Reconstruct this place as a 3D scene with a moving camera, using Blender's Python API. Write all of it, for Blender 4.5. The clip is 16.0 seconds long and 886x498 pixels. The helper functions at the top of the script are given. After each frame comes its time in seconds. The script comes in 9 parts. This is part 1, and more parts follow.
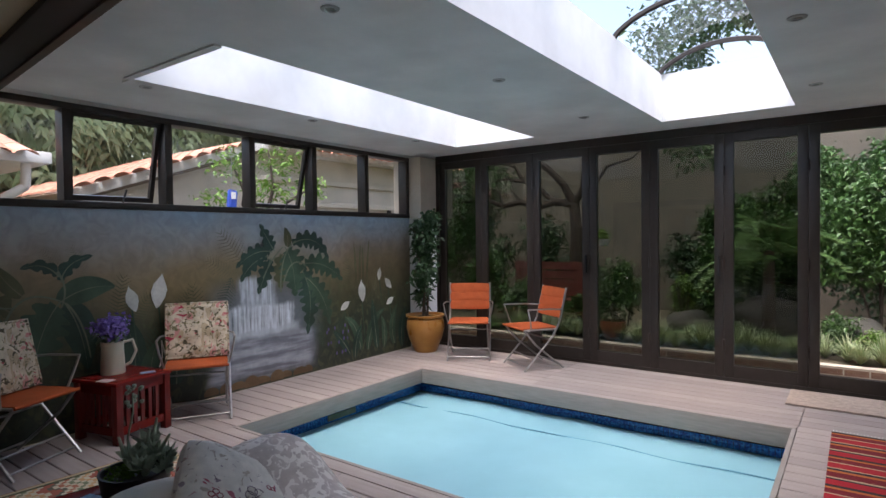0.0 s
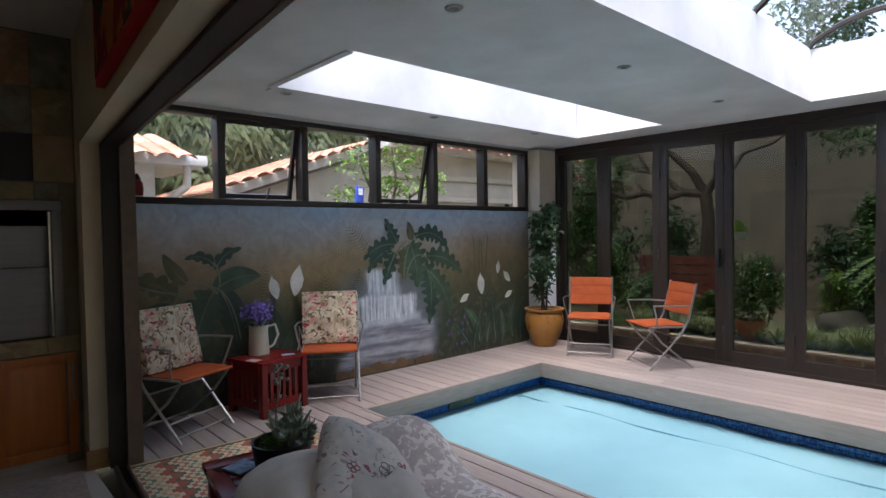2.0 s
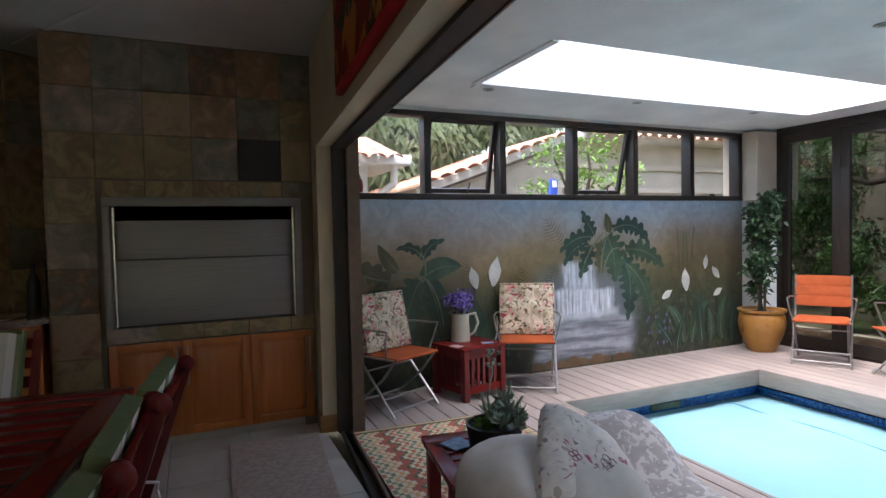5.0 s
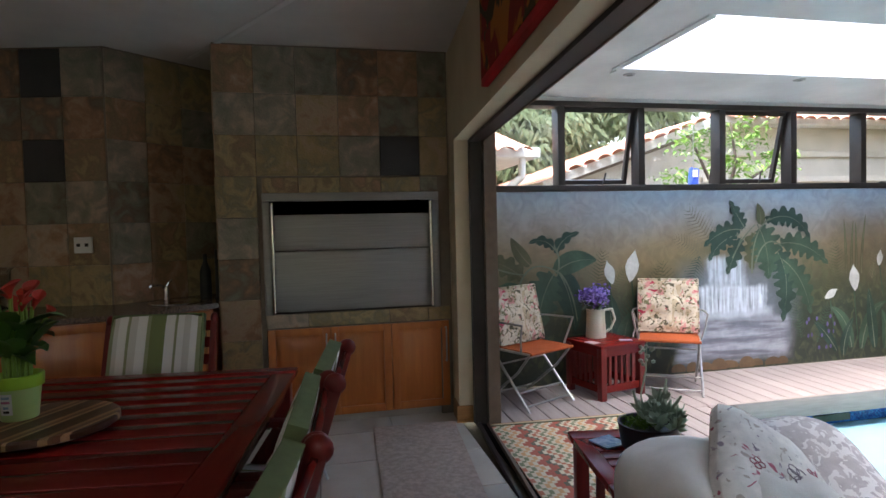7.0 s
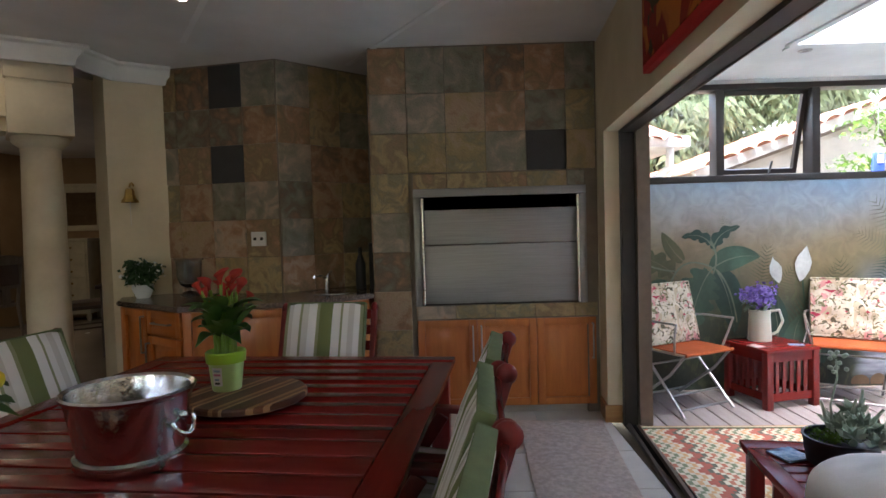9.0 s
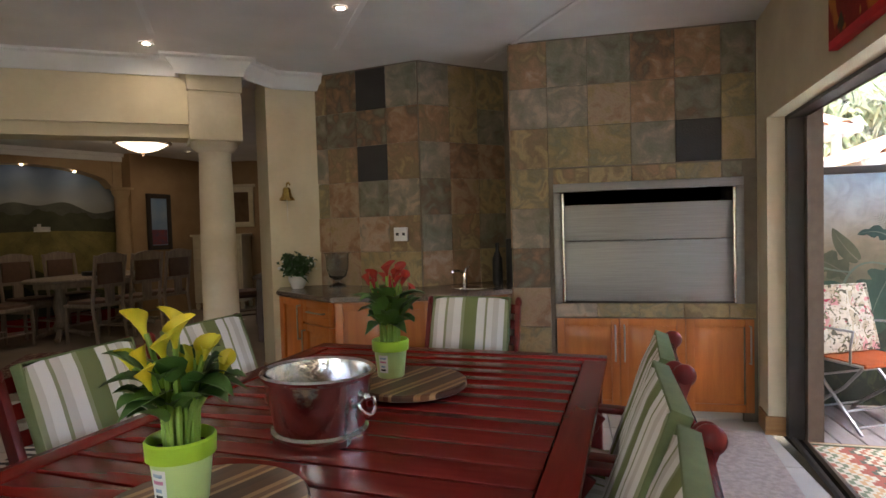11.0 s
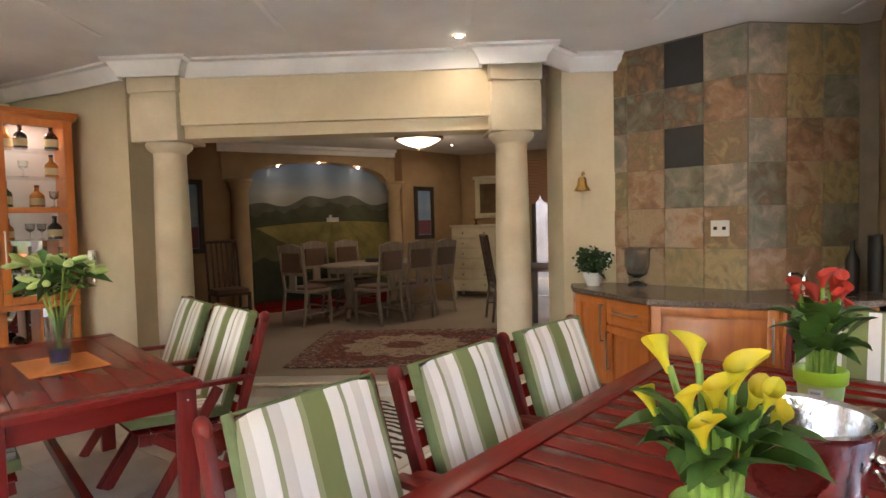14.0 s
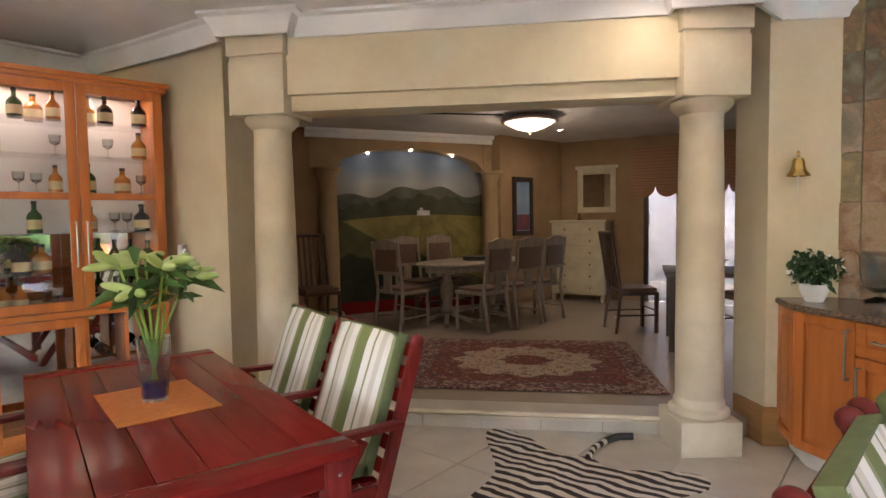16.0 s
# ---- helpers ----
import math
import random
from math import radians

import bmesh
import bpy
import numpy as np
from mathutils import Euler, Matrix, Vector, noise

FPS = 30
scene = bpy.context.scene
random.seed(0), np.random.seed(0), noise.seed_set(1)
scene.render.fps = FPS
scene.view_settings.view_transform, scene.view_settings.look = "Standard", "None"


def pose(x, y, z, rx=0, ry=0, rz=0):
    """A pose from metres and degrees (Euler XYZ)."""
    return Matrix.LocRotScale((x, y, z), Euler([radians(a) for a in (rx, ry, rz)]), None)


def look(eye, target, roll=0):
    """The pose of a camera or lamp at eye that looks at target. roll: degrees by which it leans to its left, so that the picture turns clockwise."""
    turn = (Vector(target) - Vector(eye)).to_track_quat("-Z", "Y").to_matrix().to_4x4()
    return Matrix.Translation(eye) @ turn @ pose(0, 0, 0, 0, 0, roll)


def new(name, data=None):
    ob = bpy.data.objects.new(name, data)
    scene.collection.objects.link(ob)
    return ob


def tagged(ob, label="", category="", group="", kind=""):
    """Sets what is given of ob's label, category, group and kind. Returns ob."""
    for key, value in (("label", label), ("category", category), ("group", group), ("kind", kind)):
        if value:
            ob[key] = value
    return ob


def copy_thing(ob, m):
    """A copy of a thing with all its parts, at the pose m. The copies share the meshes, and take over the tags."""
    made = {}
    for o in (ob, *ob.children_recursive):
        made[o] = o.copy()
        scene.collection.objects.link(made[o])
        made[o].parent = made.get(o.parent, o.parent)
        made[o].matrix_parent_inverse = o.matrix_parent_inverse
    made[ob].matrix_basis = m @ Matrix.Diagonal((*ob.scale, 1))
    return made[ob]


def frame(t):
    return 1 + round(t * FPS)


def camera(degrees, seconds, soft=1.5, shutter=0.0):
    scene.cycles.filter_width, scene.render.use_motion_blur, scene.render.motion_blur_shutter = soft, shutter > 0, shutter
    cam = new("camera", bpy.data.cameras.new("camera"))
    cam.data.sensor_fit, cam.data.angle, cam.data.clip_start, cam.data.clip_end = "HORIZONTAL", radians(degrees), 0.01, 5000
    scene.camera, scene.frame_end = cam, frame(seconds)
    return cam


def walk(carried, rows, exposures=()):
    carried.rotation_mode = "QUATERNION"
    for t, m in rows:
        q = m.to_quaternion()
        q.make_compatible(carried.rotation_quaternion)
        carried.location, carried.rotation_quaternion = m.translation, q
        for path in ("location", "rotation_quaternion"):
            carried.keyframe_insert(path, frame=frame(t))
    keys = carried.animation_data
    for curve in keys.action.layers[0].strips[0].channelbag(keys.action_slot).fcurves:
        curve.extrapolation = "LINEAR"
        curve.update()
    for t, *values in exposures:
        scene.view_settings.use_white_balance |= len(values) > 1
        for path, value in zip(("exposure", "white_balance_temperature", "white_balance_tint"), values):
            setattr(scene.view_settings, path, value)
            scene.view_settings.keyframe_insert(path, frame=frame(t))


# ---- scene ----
cam = camera(76.0, 16.0)
PATH = [
    (0, (0.382, 0.483, 1.441), (-0.797, 2.098, 1.398), -0.7),
    (0.5, (0.456, 0.493, 1.475), (-0.806, 2.044, 1.415), -0.7),
    (1, (0.433, 0.475, 1.463), (-0.893, 1.971, 1.403), -0.7),
    (1.5, (0.4, 0.457, 1.447), (-1.0, 1.883, 1.389), -0.9),
    (2, (0.388, 0.437, 1.436), (-1.095, 1.778, 1.377), -0.9),
    (2.5, (0.368, 0.425, 1.435), (-1.19, 1.677, 1.373), -1.0),
    (3, (0.362, 0.41, 1.439), (-1.269, 1.565, 1.373), -1.0),
    (3.5, (0.351, 0.393, 1.442), (-1.342, 1.455, 1.373), -1.0),
    (4, (0.348, 0.378, 1.433), (-1.399, 1.35, 1.366), -1.0),
    (6.5, (0.271, 0.229, 1.399), (-1.656, 0.76, 1.328), -1.4),
    (7, (0.263, 0.199, 1.394), (-1.692, 0.616, 1.322), -1.4),
    (7.5, (0.264, 0.17, 1.393), (-1.711, 0.475, 1.32), -1.4),
    (8, (0.26, 0.137, 1.388), (-1.729, 0.334, 1.316), -1.5),
    (8.5, (0.261, 0.102, 1.389), (-1.735, 0.187, 1.314), -1.5),
    (9, (0.266, 0.059, 1.391), (-1.732, 0.034, 1.314), -1.6),
    (11.5, (0.297, -0.161, 1.386), (-1.63, -0.691, 1.307), -1.5),
    (12, (0.306, -0.231, 1.386), (-1.59, -0.862, 1.304), -1.4),
    (12.5, (0.307, -0.331, 1.387), (-1.553, -1.062, 1.305), -1.4),
    (13, (0.301, -0.449, 1.401), (-1.503, -1.308, 1.312), -1.4),
    (13.5, (0.268, -0.621, 1.42), (-1.467, -1.612, 1.326), -1.5),
    (14, (0.226, -0.805, 1.426), (-1.43, -1.923, 1.333), -1.4),
    (14.5, (0.183, -1.02, 1.432), (-1.424, -2.206, 1.34), -1.3),
    (15, (0.111, -1.281, 1.42), (-1.468, -2.505, 1.324), -1.1),
    (15.5, (0.014, -1.558, 1.419), (-1.542, -2.81, 1.316), -1.0),
    (16, (-0.118, -1.844, 1.424), (-1.656, -3.117, 1.318), -0.8),
]
EXPOSURES = [(0, 1.4, 6250, 18), (3, 1.7, 6250, 18), (4, 1.95, 6200, 18), (7, 2.8, 6150, 16), (9, 3.5, 6150, 18), (11.5, 4.45, 6450, 21), (12.5, 4.9, 6500, 22), (14, 5.3, 6450, 22), (16, 5.35, 6250, 24)]
walk(cam, [(t, look(eye, target, roll)) for t, eye, target, roll in PATH], EXPOSURES)

# ---- world, sun, large lights ----
world = bpy.data.worlds.new("sky")
scene.world = world
world.use_nodes = True
wn = world.node_tree
sky = wn.nodes.new("ShaderNodeTexSky")
sky.sky_type = 'NISHITA'
sky.sun_disc = False
sky.sun_elevation, sky.sun_rotation = radians(77), radians(167)
sky.air_density, sky.dust_density = 1.6, 4.0
wn.links.new(sky.outputs[0], wn.nodes["Background"].inputs[0])
wn.nodes["Background"].inputs[1].default_value = 0.15
sun = new("sun", bpy.data.lights.new("sun", 'SUN'))
sun.data.energy, sun.data.angle, sun.data.color = 3.2, radians(75), (1.0, 0.96, 0.9)
sun.matrix_world = look((0.6, -2.6, 12), (0, 0, 0))


# ---- materials ----
def mat(name, col, rough=0.6, metal=0.0, col2=None, scale=8.0, detail=6.0, mix=(0.35, 0.7), bump=0.0, bscale=None,
        stretch=(1, 1, 1), rand=0.0, coat=0.0, spec=0.5, trans=0.0, ior=1.45, fine=0.12):
    """A procedural surface: two colours mixed by noise, finer grain on top, and relief."""
    m = bpy.data.materials.new(name)
    m.use_nodes = True
    nt = m.node_tree
    b = nt.nodes["Principled BSDF"]
    tc = nt.nodes.new("ShaderNodeTexCoord")
    mp = nt.nodes.new("ShaderNodeMapping")
    mp.inputs["Scale"].default_value = stretch
    nt.links.new(tc.outputs["Object"], mp.inputs[0])
    n1 = nt.nodes.new("ShaderNodeTexNoise")
    n1.inputs["Scale"].default_value, n1.inputs["Detail"].default_value = scale, detail
    nt.links.new(mp.outputs[0], n1.inputs["Vector"])
    ramp = nt.nodes.new("ShaderNodeValToRGB")
    c2 = col2 or tuple(c * 0.82 for c in col)
    ramp.color_ramp.elements[0].position, ramp.color_ramp.elements[1].position = mix
    ramp.color_ramp.elements[0].color, ramp.color_ramp.elements[1].color = (*c2, 1), (*col, 1)
    nt.links.new(n1.outputs["Fac"], ramp.inputs[0])
    n2 = nt.nodes.new("ShaderNodeTexNoise")
    n2.inputs["Scale"].default_value, n2.inputs["Detail"].default_value = (bscale or scale * 9), 4
    nt.links.new(mp.outputs[0], n2.inputs["Vector"])
    hsv = nt.nodes.new("ShaderNodeHueSaturation")
    mr = nt.nodes.new("ShaderNodeMapRange")
    mr.inputs["To Min"].default_value, mr.inputs["To Max"].default_value = 1 - fine, 1 + fine
    nt.links.new(n2.outputs["Fac"], mr.inputs[0])
    last = mr.outputs[0]
    if rand:
        oi = nt.nodes.new("ShaderNodeObjectInfo")
        mr2 = nt.nodes.new("ShaderNodeMapRange")
        mr2.inputs["To Min"].default_value, mr2.inputs["To Max"].default_value = 1 - rand, 1 + rand
        nt.links.new(oi.outputs["Random"], mr2.inputs[0])
        mu = nt.nodes.new("ShaderNodeMath")
        mu.operation = 'MULTIPLY'
        nt.links.new(last, mu.inputs[0])
        nt.links.new(mr2.outputs[0], mu.inputs[1])
        last = mu.outputs[0]
    nt.links.new(last, hsv.inputs["Value"])
    nt.links.new(ramp.outputs[0], hsv.inputs["Color"])
    nt.links.new(hsv.outputs[0], b.inputs["Base Color"])
    rr = nt.nodes.new("ShaderNodeMapRange")
    rr.inputs["To Min"].default_value, rr.inputs["To Max"].default_value = max(rough - 0.03, 0), min(rough + 0.03, 1)
    nt.links.new(n1.outputs["Fac"], rr.inputs[0])
    nt.links.new(rr.outputs[0], b.inputs["Roughness"])
    b.inputs["Metallic"].default_value = metal
    b.inputs["Specular IOR Level"].default_value = spec
    b.inputs["Coat Weight"].default_value = coat
    b.inputs["Coat Roughness"].default_value = 0.12
    b.inputs["Transmission Weight"].default_value = trans
    b.inputs["IOR"].default_value = ior
    if bump:
        bn = nt.nodes.new("ShaderNodeBump")
        bn.inputs["Strength"].default_value, bn.inputs["Distance"].default_value = bump, 0.01
        nt.links.new(n2.outputs["Fac"], bn.inputs["Height"])
        nt.links.new(bn.outputs[0], b.inputs["Normal"])
    return m


def bands(name, axis, stops, period, rough=0.85, bump=0.25, offset=0.0):
    """Woven cloth with straight colour bands across one axis of the object."""
    m = mat(name, (1, 1, 1), rough, bump=bump, scale=40, bscale=400, fine=0.06)
    nt = m.node_tree
    b = nt.nodes["Principled BSDF"]
    tc = nt.nodes.new("ShaderNodeTexCoord")
    sep = nt.nodes.new("ShaderNodeSeparateXYZ")
    nt.links.new(tc.outputs["Object"], sep.inputs[0])
    ma = nt.nodes.new("ShaderNodeMath")
    ma.operation = 'MULTIPLY_ADD'
    ma.inputs[1].default_value, ma.inputs[2].default_value = 1 / period, offset
    nt.links.new(sep.outputs[axis], ma.inputs[0])
    fr = nt.nodes.new("ShaderNodeMath")
    fr.operation = 'FRACT'
    nt.links.new(ma.outputs[0], fr.inputs[0])
    r = nt.nodes.new("ShaderNodeValToRGB")
    r.color_ramp.interpolation = 'CONSTANT'
    while len(r.color_ramp.elements) < len(stops):
        r.color_ramp.elements.new(0.5)
    for e, (p, c) in zip(r.color_ramp.elements, stops):
        e.position, e.color = p, (*c, 1)
    nt.links.new(fr.outputs[0], r.inputs[0])
    hs = next(n for n in nt.nodes if n.bl_idname == "ShaderNodeHueSaturation")
    nt.links.new(r.outputs[0], hs.inputs["Color"])
    return m


def spots(name, base, layers, rough=0.85, bump=0.3):
    """Printed cloth: a base colour with blotches of other colours, each layer (colour, scale, threshold)."""
    m = mat(name, base, rough, bump=bump, scale=30, bscale=300, fine=0.05)
    nt = m.node_tree
    hs = next(n for n in nt.nodes if n.bl_idname == "ShaderNodeHueSaturation")
    src = hs.inputs["Color"].links[0].from_socket
    tc = nt.nodes.new("ShaderNodeTexCoord")
    for i, (c, sc, th) in enumerate(layers):
        n = nt.nodes.new("ShaderNodeTexNoise")
        n.inputs["Scale"].default_value, n.inputs["Detail"].default_value, n.inputs["Distortion"].default_value = sc, 2.5, 1.2
        mp = nt.nodes.new("ShaderNodeMapping")
        mp.inputs["Location"].default_value = (i * 3.7, i * 1.3, i * 2.1)
        nt.links.new(tc.outputs["Object"], mp.inputs[0])
        nt.links.new(mp.outputs[0], n.inputs["Vector"])
        st = nt.nodes.new("ShaderNodeMapRange")
        st.inputs["From Min"].default_value, st.inputs["From Max"].default_value = th, th + 0.03
        nt.links.new(n.outputs["Fac"], st.inputs[0])
        mx = nt.nodes.new("ShaderNodeMix")
        mx.data_type = 'RGBA'
        nt.links.new(st.outputs[0], mx.inputs[0])
        nt.links.new(src, mx.inputs[6])
        mx.inputs[7].default_value = (*c, 1)
        src = mx.outputs[2]
    nt.links.new(src, hs.inputs["Color"])
    return m


def palette(name, cols, rough, scale=5.0, bump=0.4, spec=0.5):
    """Each piece takes one of several colours by chance, with veins of another."""
    m = mat(name, (1, 1, 1), rough, bump=bump, scale=scale, fine=0.2, spec=spec)
    nt = m.node_tree
    hs = next(n for n in nt.nodes if n.bl_idname == "ShaderNodeHueSaturation")
    oi = nt.nodes.new("ShaderNodeObjectInfo")
    tc = nt.nodes.new("ShaderNodeTexCoord")
    n = nt.nodes.new("ShaderNodeTexNoise")
    n.noise_dimensions = '4D'
    n.inputs["Scale"].default_value, n.inputs["Detail"].default_value, n.inputs["Distortion"].default_value = scale, 7, 0.8
    nt.links.new(tc.outputs["Object"], n.inputs["Vector"])
    mw = nt.nodes.new("ShaderNodeMath")
    mw.operation = 'MULTIPLY'
    mw.inputs[1].default_value = 37.0
    nt.links.new(oi.outputs["Random"], mw.inputs[0])
    nt.links.new(mw.outputs[0], n.inputs["W"])
    ad = nt.nodes.new("ShaderNodeMath")
    ad.operation = 'MULTIPLY_ADD'
    ad.inputs[1].default_value = 0.62
    nt.links.new(n.outputs["Fac"], ad.inputs[0])
    nt.links.new(oi.outputs["Random"], ad.inputs[2])
    fr = nt.nodes.new("ShaderNodeMath")
    fr.operation = 'FRACT'
    nt.links.new(ad.outputs[0], fr.inputs[0])
    r = nt.nodes.new("ShaderNodeValToRGB")
    while len(r.color_ramp.elements) < len(cols):
        r.color_ramp.elements.new(0.5)
    for i, e in enumerate(r.color_ramp.elements):
        e.position, e.color = i / (len(cols) - 1), (*cols[i], 1)
    nt.links.new(fr.outputs[0], r.inputs[0])
    nt.links.new(r.outputs[0], hs.inputs["Color"])
    return m


def glowing(name, col, strength):
    m = bpy.data.materials.new(name)
    m.use_nodes = True
    b = m.node_tree.nodes["Principled BSDF"]
    b.inputs["Base Color"].default_value = (*col, 1)
    b.inputs["Emission Color"].default_value = (*col, 1)
    b.inputs["Emission Strength"].default_value = strength
    return m


def clear_glass(name, tint=(1, 1, 1), rough=0.0, share=0.10):
    """Thin pane: mostly clear, with mirror-like gloss that grows at a slant."""
    m = bpy.data.materials.new(name)
    m.use_nodes = True
    nt = m.node_tree
    nt.nodes.remove(nt.nodes["Principled BSDF"])
    out = nt.nodes["Material Output"]
    tr, gl, mx = (nt.nodes.new(k) for k in ("ShaderNodeBsdfTransparent", "ShaderNodeBsdfGlossy", "ShaderNodeMixShader"))
    tr.inputs[0].default_value = (*tint, 1)
    gl.inputs["Roughness"].default_value = rough
    fr = nt.nodes.new("ShaderNodeLayerWeight")
    fr.inputs[0].default_value = 0.5
    pw, gain = nt.nodes.new("ShaderNodeMath"), nt.nodes.new("ShaderNodeMath")
    pw.operation, gain.operation = 'POWER', 'MULTIPLY_ADD'
    pw.inputs[1].default_value = 4.5
    gain.inputs[1].default_value, gain.inputs[2].default_value = 0.6, 0.025
    nt.links.new(fr.outputs["Facing"], pw.inputs[0])
    nt.links.new(pw.outputs[0], gain.inputs[0])
    nt.links.new(gain.outputs[0], mx.inputs[0])
    nt.links.new(tr.outputs[0], mx.inputs[1])
    nt.links.new(gl.outputs[0], mx.inputs[2])
    nt.links.new(mx.outputs[0], out.inputs[0])
    return m


M = {}
M['white'] = mat("white_paint", (0.8, 0.8, 0.79), 0.7, scale=2, fine=0.02, bump=0.03)
M['ceil'] = mat("ceiling_paint", (0.74, 0.73, 0.71), 0.8, scale=1.5, fine=0.02, bump=0.03)
M['cream'] = mat("cream_rag_paint", (0.68, 0.59, 0.42), 0.7, col2=(0.60, 0.51, 0.34), scale=3.0, fine=0.04, bump=0.06)
M['pillar'] = mat("cream_plaster", (0.66, 0.58, 0.43), 0.75, col2=(0.56, 0.48, 0.34), scale=4.0, fine=0.05, bump=0.1)
M['stucco'] = mat("beige_stucco", (0.55, 0.48, 0.38), 0.85, scale=3, bump=0.2, bscale=90)
M['gardenwall'] = mat("weathered_garden_wall", (0.20, 0.165, 0.125), 0.9, col2=(0.13, 0.115, 0.085), scale=2.5, bump=0.4, bscale=60)
M['frame'] = mat("bronze_aluminium", (0.035, 0.027, 0.022), 0.4, scale=20, fine=0.05)
M['brownframe'] = mat("brown_frame", (0.16, 0.11, 0.075), 0.45, scale=20, fine=0.05)
M['glass'] = clear_glass("pane_glass")
M['tinted'] = clear_glass("tinted_door_glass", (0.44, 0.455, 0.43))
M['cabglass'] = clear_glass("cabinet_glass")
M['deck'] = mat("composite_deck", (0.38, 0.325, 0.30), 0.7, col2=(0.32, 0.27, 0.25), scale=3, stretch=(1, 12, 12), rand=0.1, bump=0.25, bscale=60)
M['fascia'] = mat("deck_fascia", (0.33, 0.29, 0.265), 0.7, scale=3, stretch=(2, 2, 20), bump=0.15, bscale=60)
# near-black for painted shade under the deck and for mosaic joints
M['dark'] = mat("gap_shade_and_joint", (0.02, 0.018, 0.016), 0.9, scale=5)
M['cover'] = mat("pool_cover", (0.275, 0.53, 0.61), 0.45, col2=(0.235, 0.475, 0.555), scale=1.6, fine=0.03, bump=0.12, bscale=5)
M['seam'] = mat("cover_seam", (0.16, 0.40, 0.52), 0.5)
M['mosaic'] = mat("blue_mosaic", (0.03, 0.22, 0.62), 0.2, col2=(0.015, 0.075, 0.33), scale=60, mix=(0.45, 0.55), fine=0.3, rand=0.35)
M['tilefloor'] = mat("beige_floor_tile", (0.54, 0.49, 0.42), 0.3, col2=(0.45, 0.40, 0.33), scale=4, fine=0.04, rand=0.07, bump=0.03)
M['grout'] = mat("grout", (0.3, 0.27, 0.23), 0.9)
M['carpet'] = mat("grey_carpet", (0.62, 0.50, 0.41), 0.95, col2=(0.45, 0.355, 0.29), scale=34, bscale=350, bump=0.9, fine=0.3)
M['slate'] = palette("slate", [(0.20, 0.17, 0.09), (0.30, 0.22, 0.10), (0.36, 0.26, 0.17), (0.27, 0.15, 0.08), (0.13, 0.09, 0.055), (0.17, 0.165, 0.115),
                               (0.24, 0.21, 0.16), (0.41, 0.305, 0.22), (0.31, 0.18, 0.10), (0.20, 0.14, 0.075), (0.36, 0.27, 0.13), (0.19, 0.17, 0.105)], 0.40, scale=8.0)
M['slateblack'] = mat("black_slate", (0.035, 0.033, 0.034), 0.5, scale=9, bump=0.4)
M['slategrout'] = mat("slate_joint", (0.20, 0.165, 0.125), 0.9)
M['granite'] = mat("brown_granite", (0.21, 0.155, 0.115), 0.18, col2=(0.10, 0.075, 0.06), scale=70, mix=(0.4, 0.6), fine=0.3)
M['cherry'] = mat("honey_wood", (0.54, 0.175, 0.034), 0.36, col2=(0.42, 0.125, 0.024), scale=2.5, stretch=(7, 7, 0.6), coat=0.1, fine=0.1, rand=0.06)
M['cherryx'] = mat("honey_wood_level", (0.54, 0.175, 0.034), 0.36, col2=(0.42, 0.125, 0.024), scale=3, stretch=(1, 1, 9), coat=0.1, fine=0.1)
M['mahog'] = mat("red_brown_wood", (0.185, 0.016, 0.012), 0.24, col2=(0.155, 0.012, 0.010), scale=4, stretch=(1.2, 10, 10), coat=0.0, fine=0.06, rand=0.16, spec=0.22)
M['mahogv'] = mat("red_brown_wood_upright", (0.19, 0.018, 0.014), 0.36, col2=(0.13, 0.011, 0.009), scale=4, stretch=(12, 12, 1.2), coat=0.05, fine=0.15, spec=0.4)
M['teaky'] = mat("red_brown_wood_along", (0.185, 0.016, 0.012), 0.24, col2=(0.155, 0.012, 0.010), scale=4, stretch=(10, 1.2, 10), coat=0.0, fine=0.06, rand=0.16, spec=0.22)
M['skirt'] = mat("pine_skirting", (0.40, 0.21, 0.07), 0.4, col2=(0.31, 0.15, 0.045), scale=3, stretch=(1, 1, 12), coat=0.2)
M['steel'] = mat("brushed_steel", (0.30, 0.295, 0.29), 0.50, metal=1.0, scale=4, stretch=(1, 1, 60), fine=0.06)
M['chrome'] = mat("chrome", (0.82, 0.82, 0.82), 0.06, metal=1.0, scale=60, bump=0.15, bscale=60, fine=0.02)
M['galv'] = mat("silver_tube", (0.45, 0.44, 0.43), 0.35, metal=0.9, scale=20, fine=0.08)
M['brass'] = mat("brass", (0.62, 0.42, 0.13), 0.22, metal=1.0, scale=12, fine=0.1)
M['soot'] = mat("sooty_brick", (0.10, 0.09, 0.082), 0.9, col2=(0.05, 0.045, 0.04), scale=9, bump=0.3)
M['black'] = mat("black_plastic", (0.02, 0.02, 0.02), 0.5, scale=20)
M['orange'] = mat("orange_canvas", (0.44, 0.092, 0.02), 0.8, col2=(0.36, 0.07, 0.014), scale=12, bump=0.3, bscale=500)
M['terra'] = mat("ochre_glaze", (0.44, 0.225, 0.055), 0.28, col2=(0.34, 0.15, 0.035), scale=4, fine=0.06)
M['terracotta'] = mat("terracotta", (0.35, 0.12, 0.06), 0.8, scale=8)
M['soil'] = mat("soil", (0.045, 0.03, 0.02), 0.95, scale=40, bump=0.8)
M['leaf'] = mat("leaf_green", (0.075, 0.155, 0.035), 0.45, col2=(0.04, 0.095, 0.02), scale=6, fine=0.3)
M['leafdark'] = mat("leaf_dark", (0.042, 0.095, 0.032), 0.5, col2=(0.024, 0.06, 0.02), scale=6, fine=0.3)
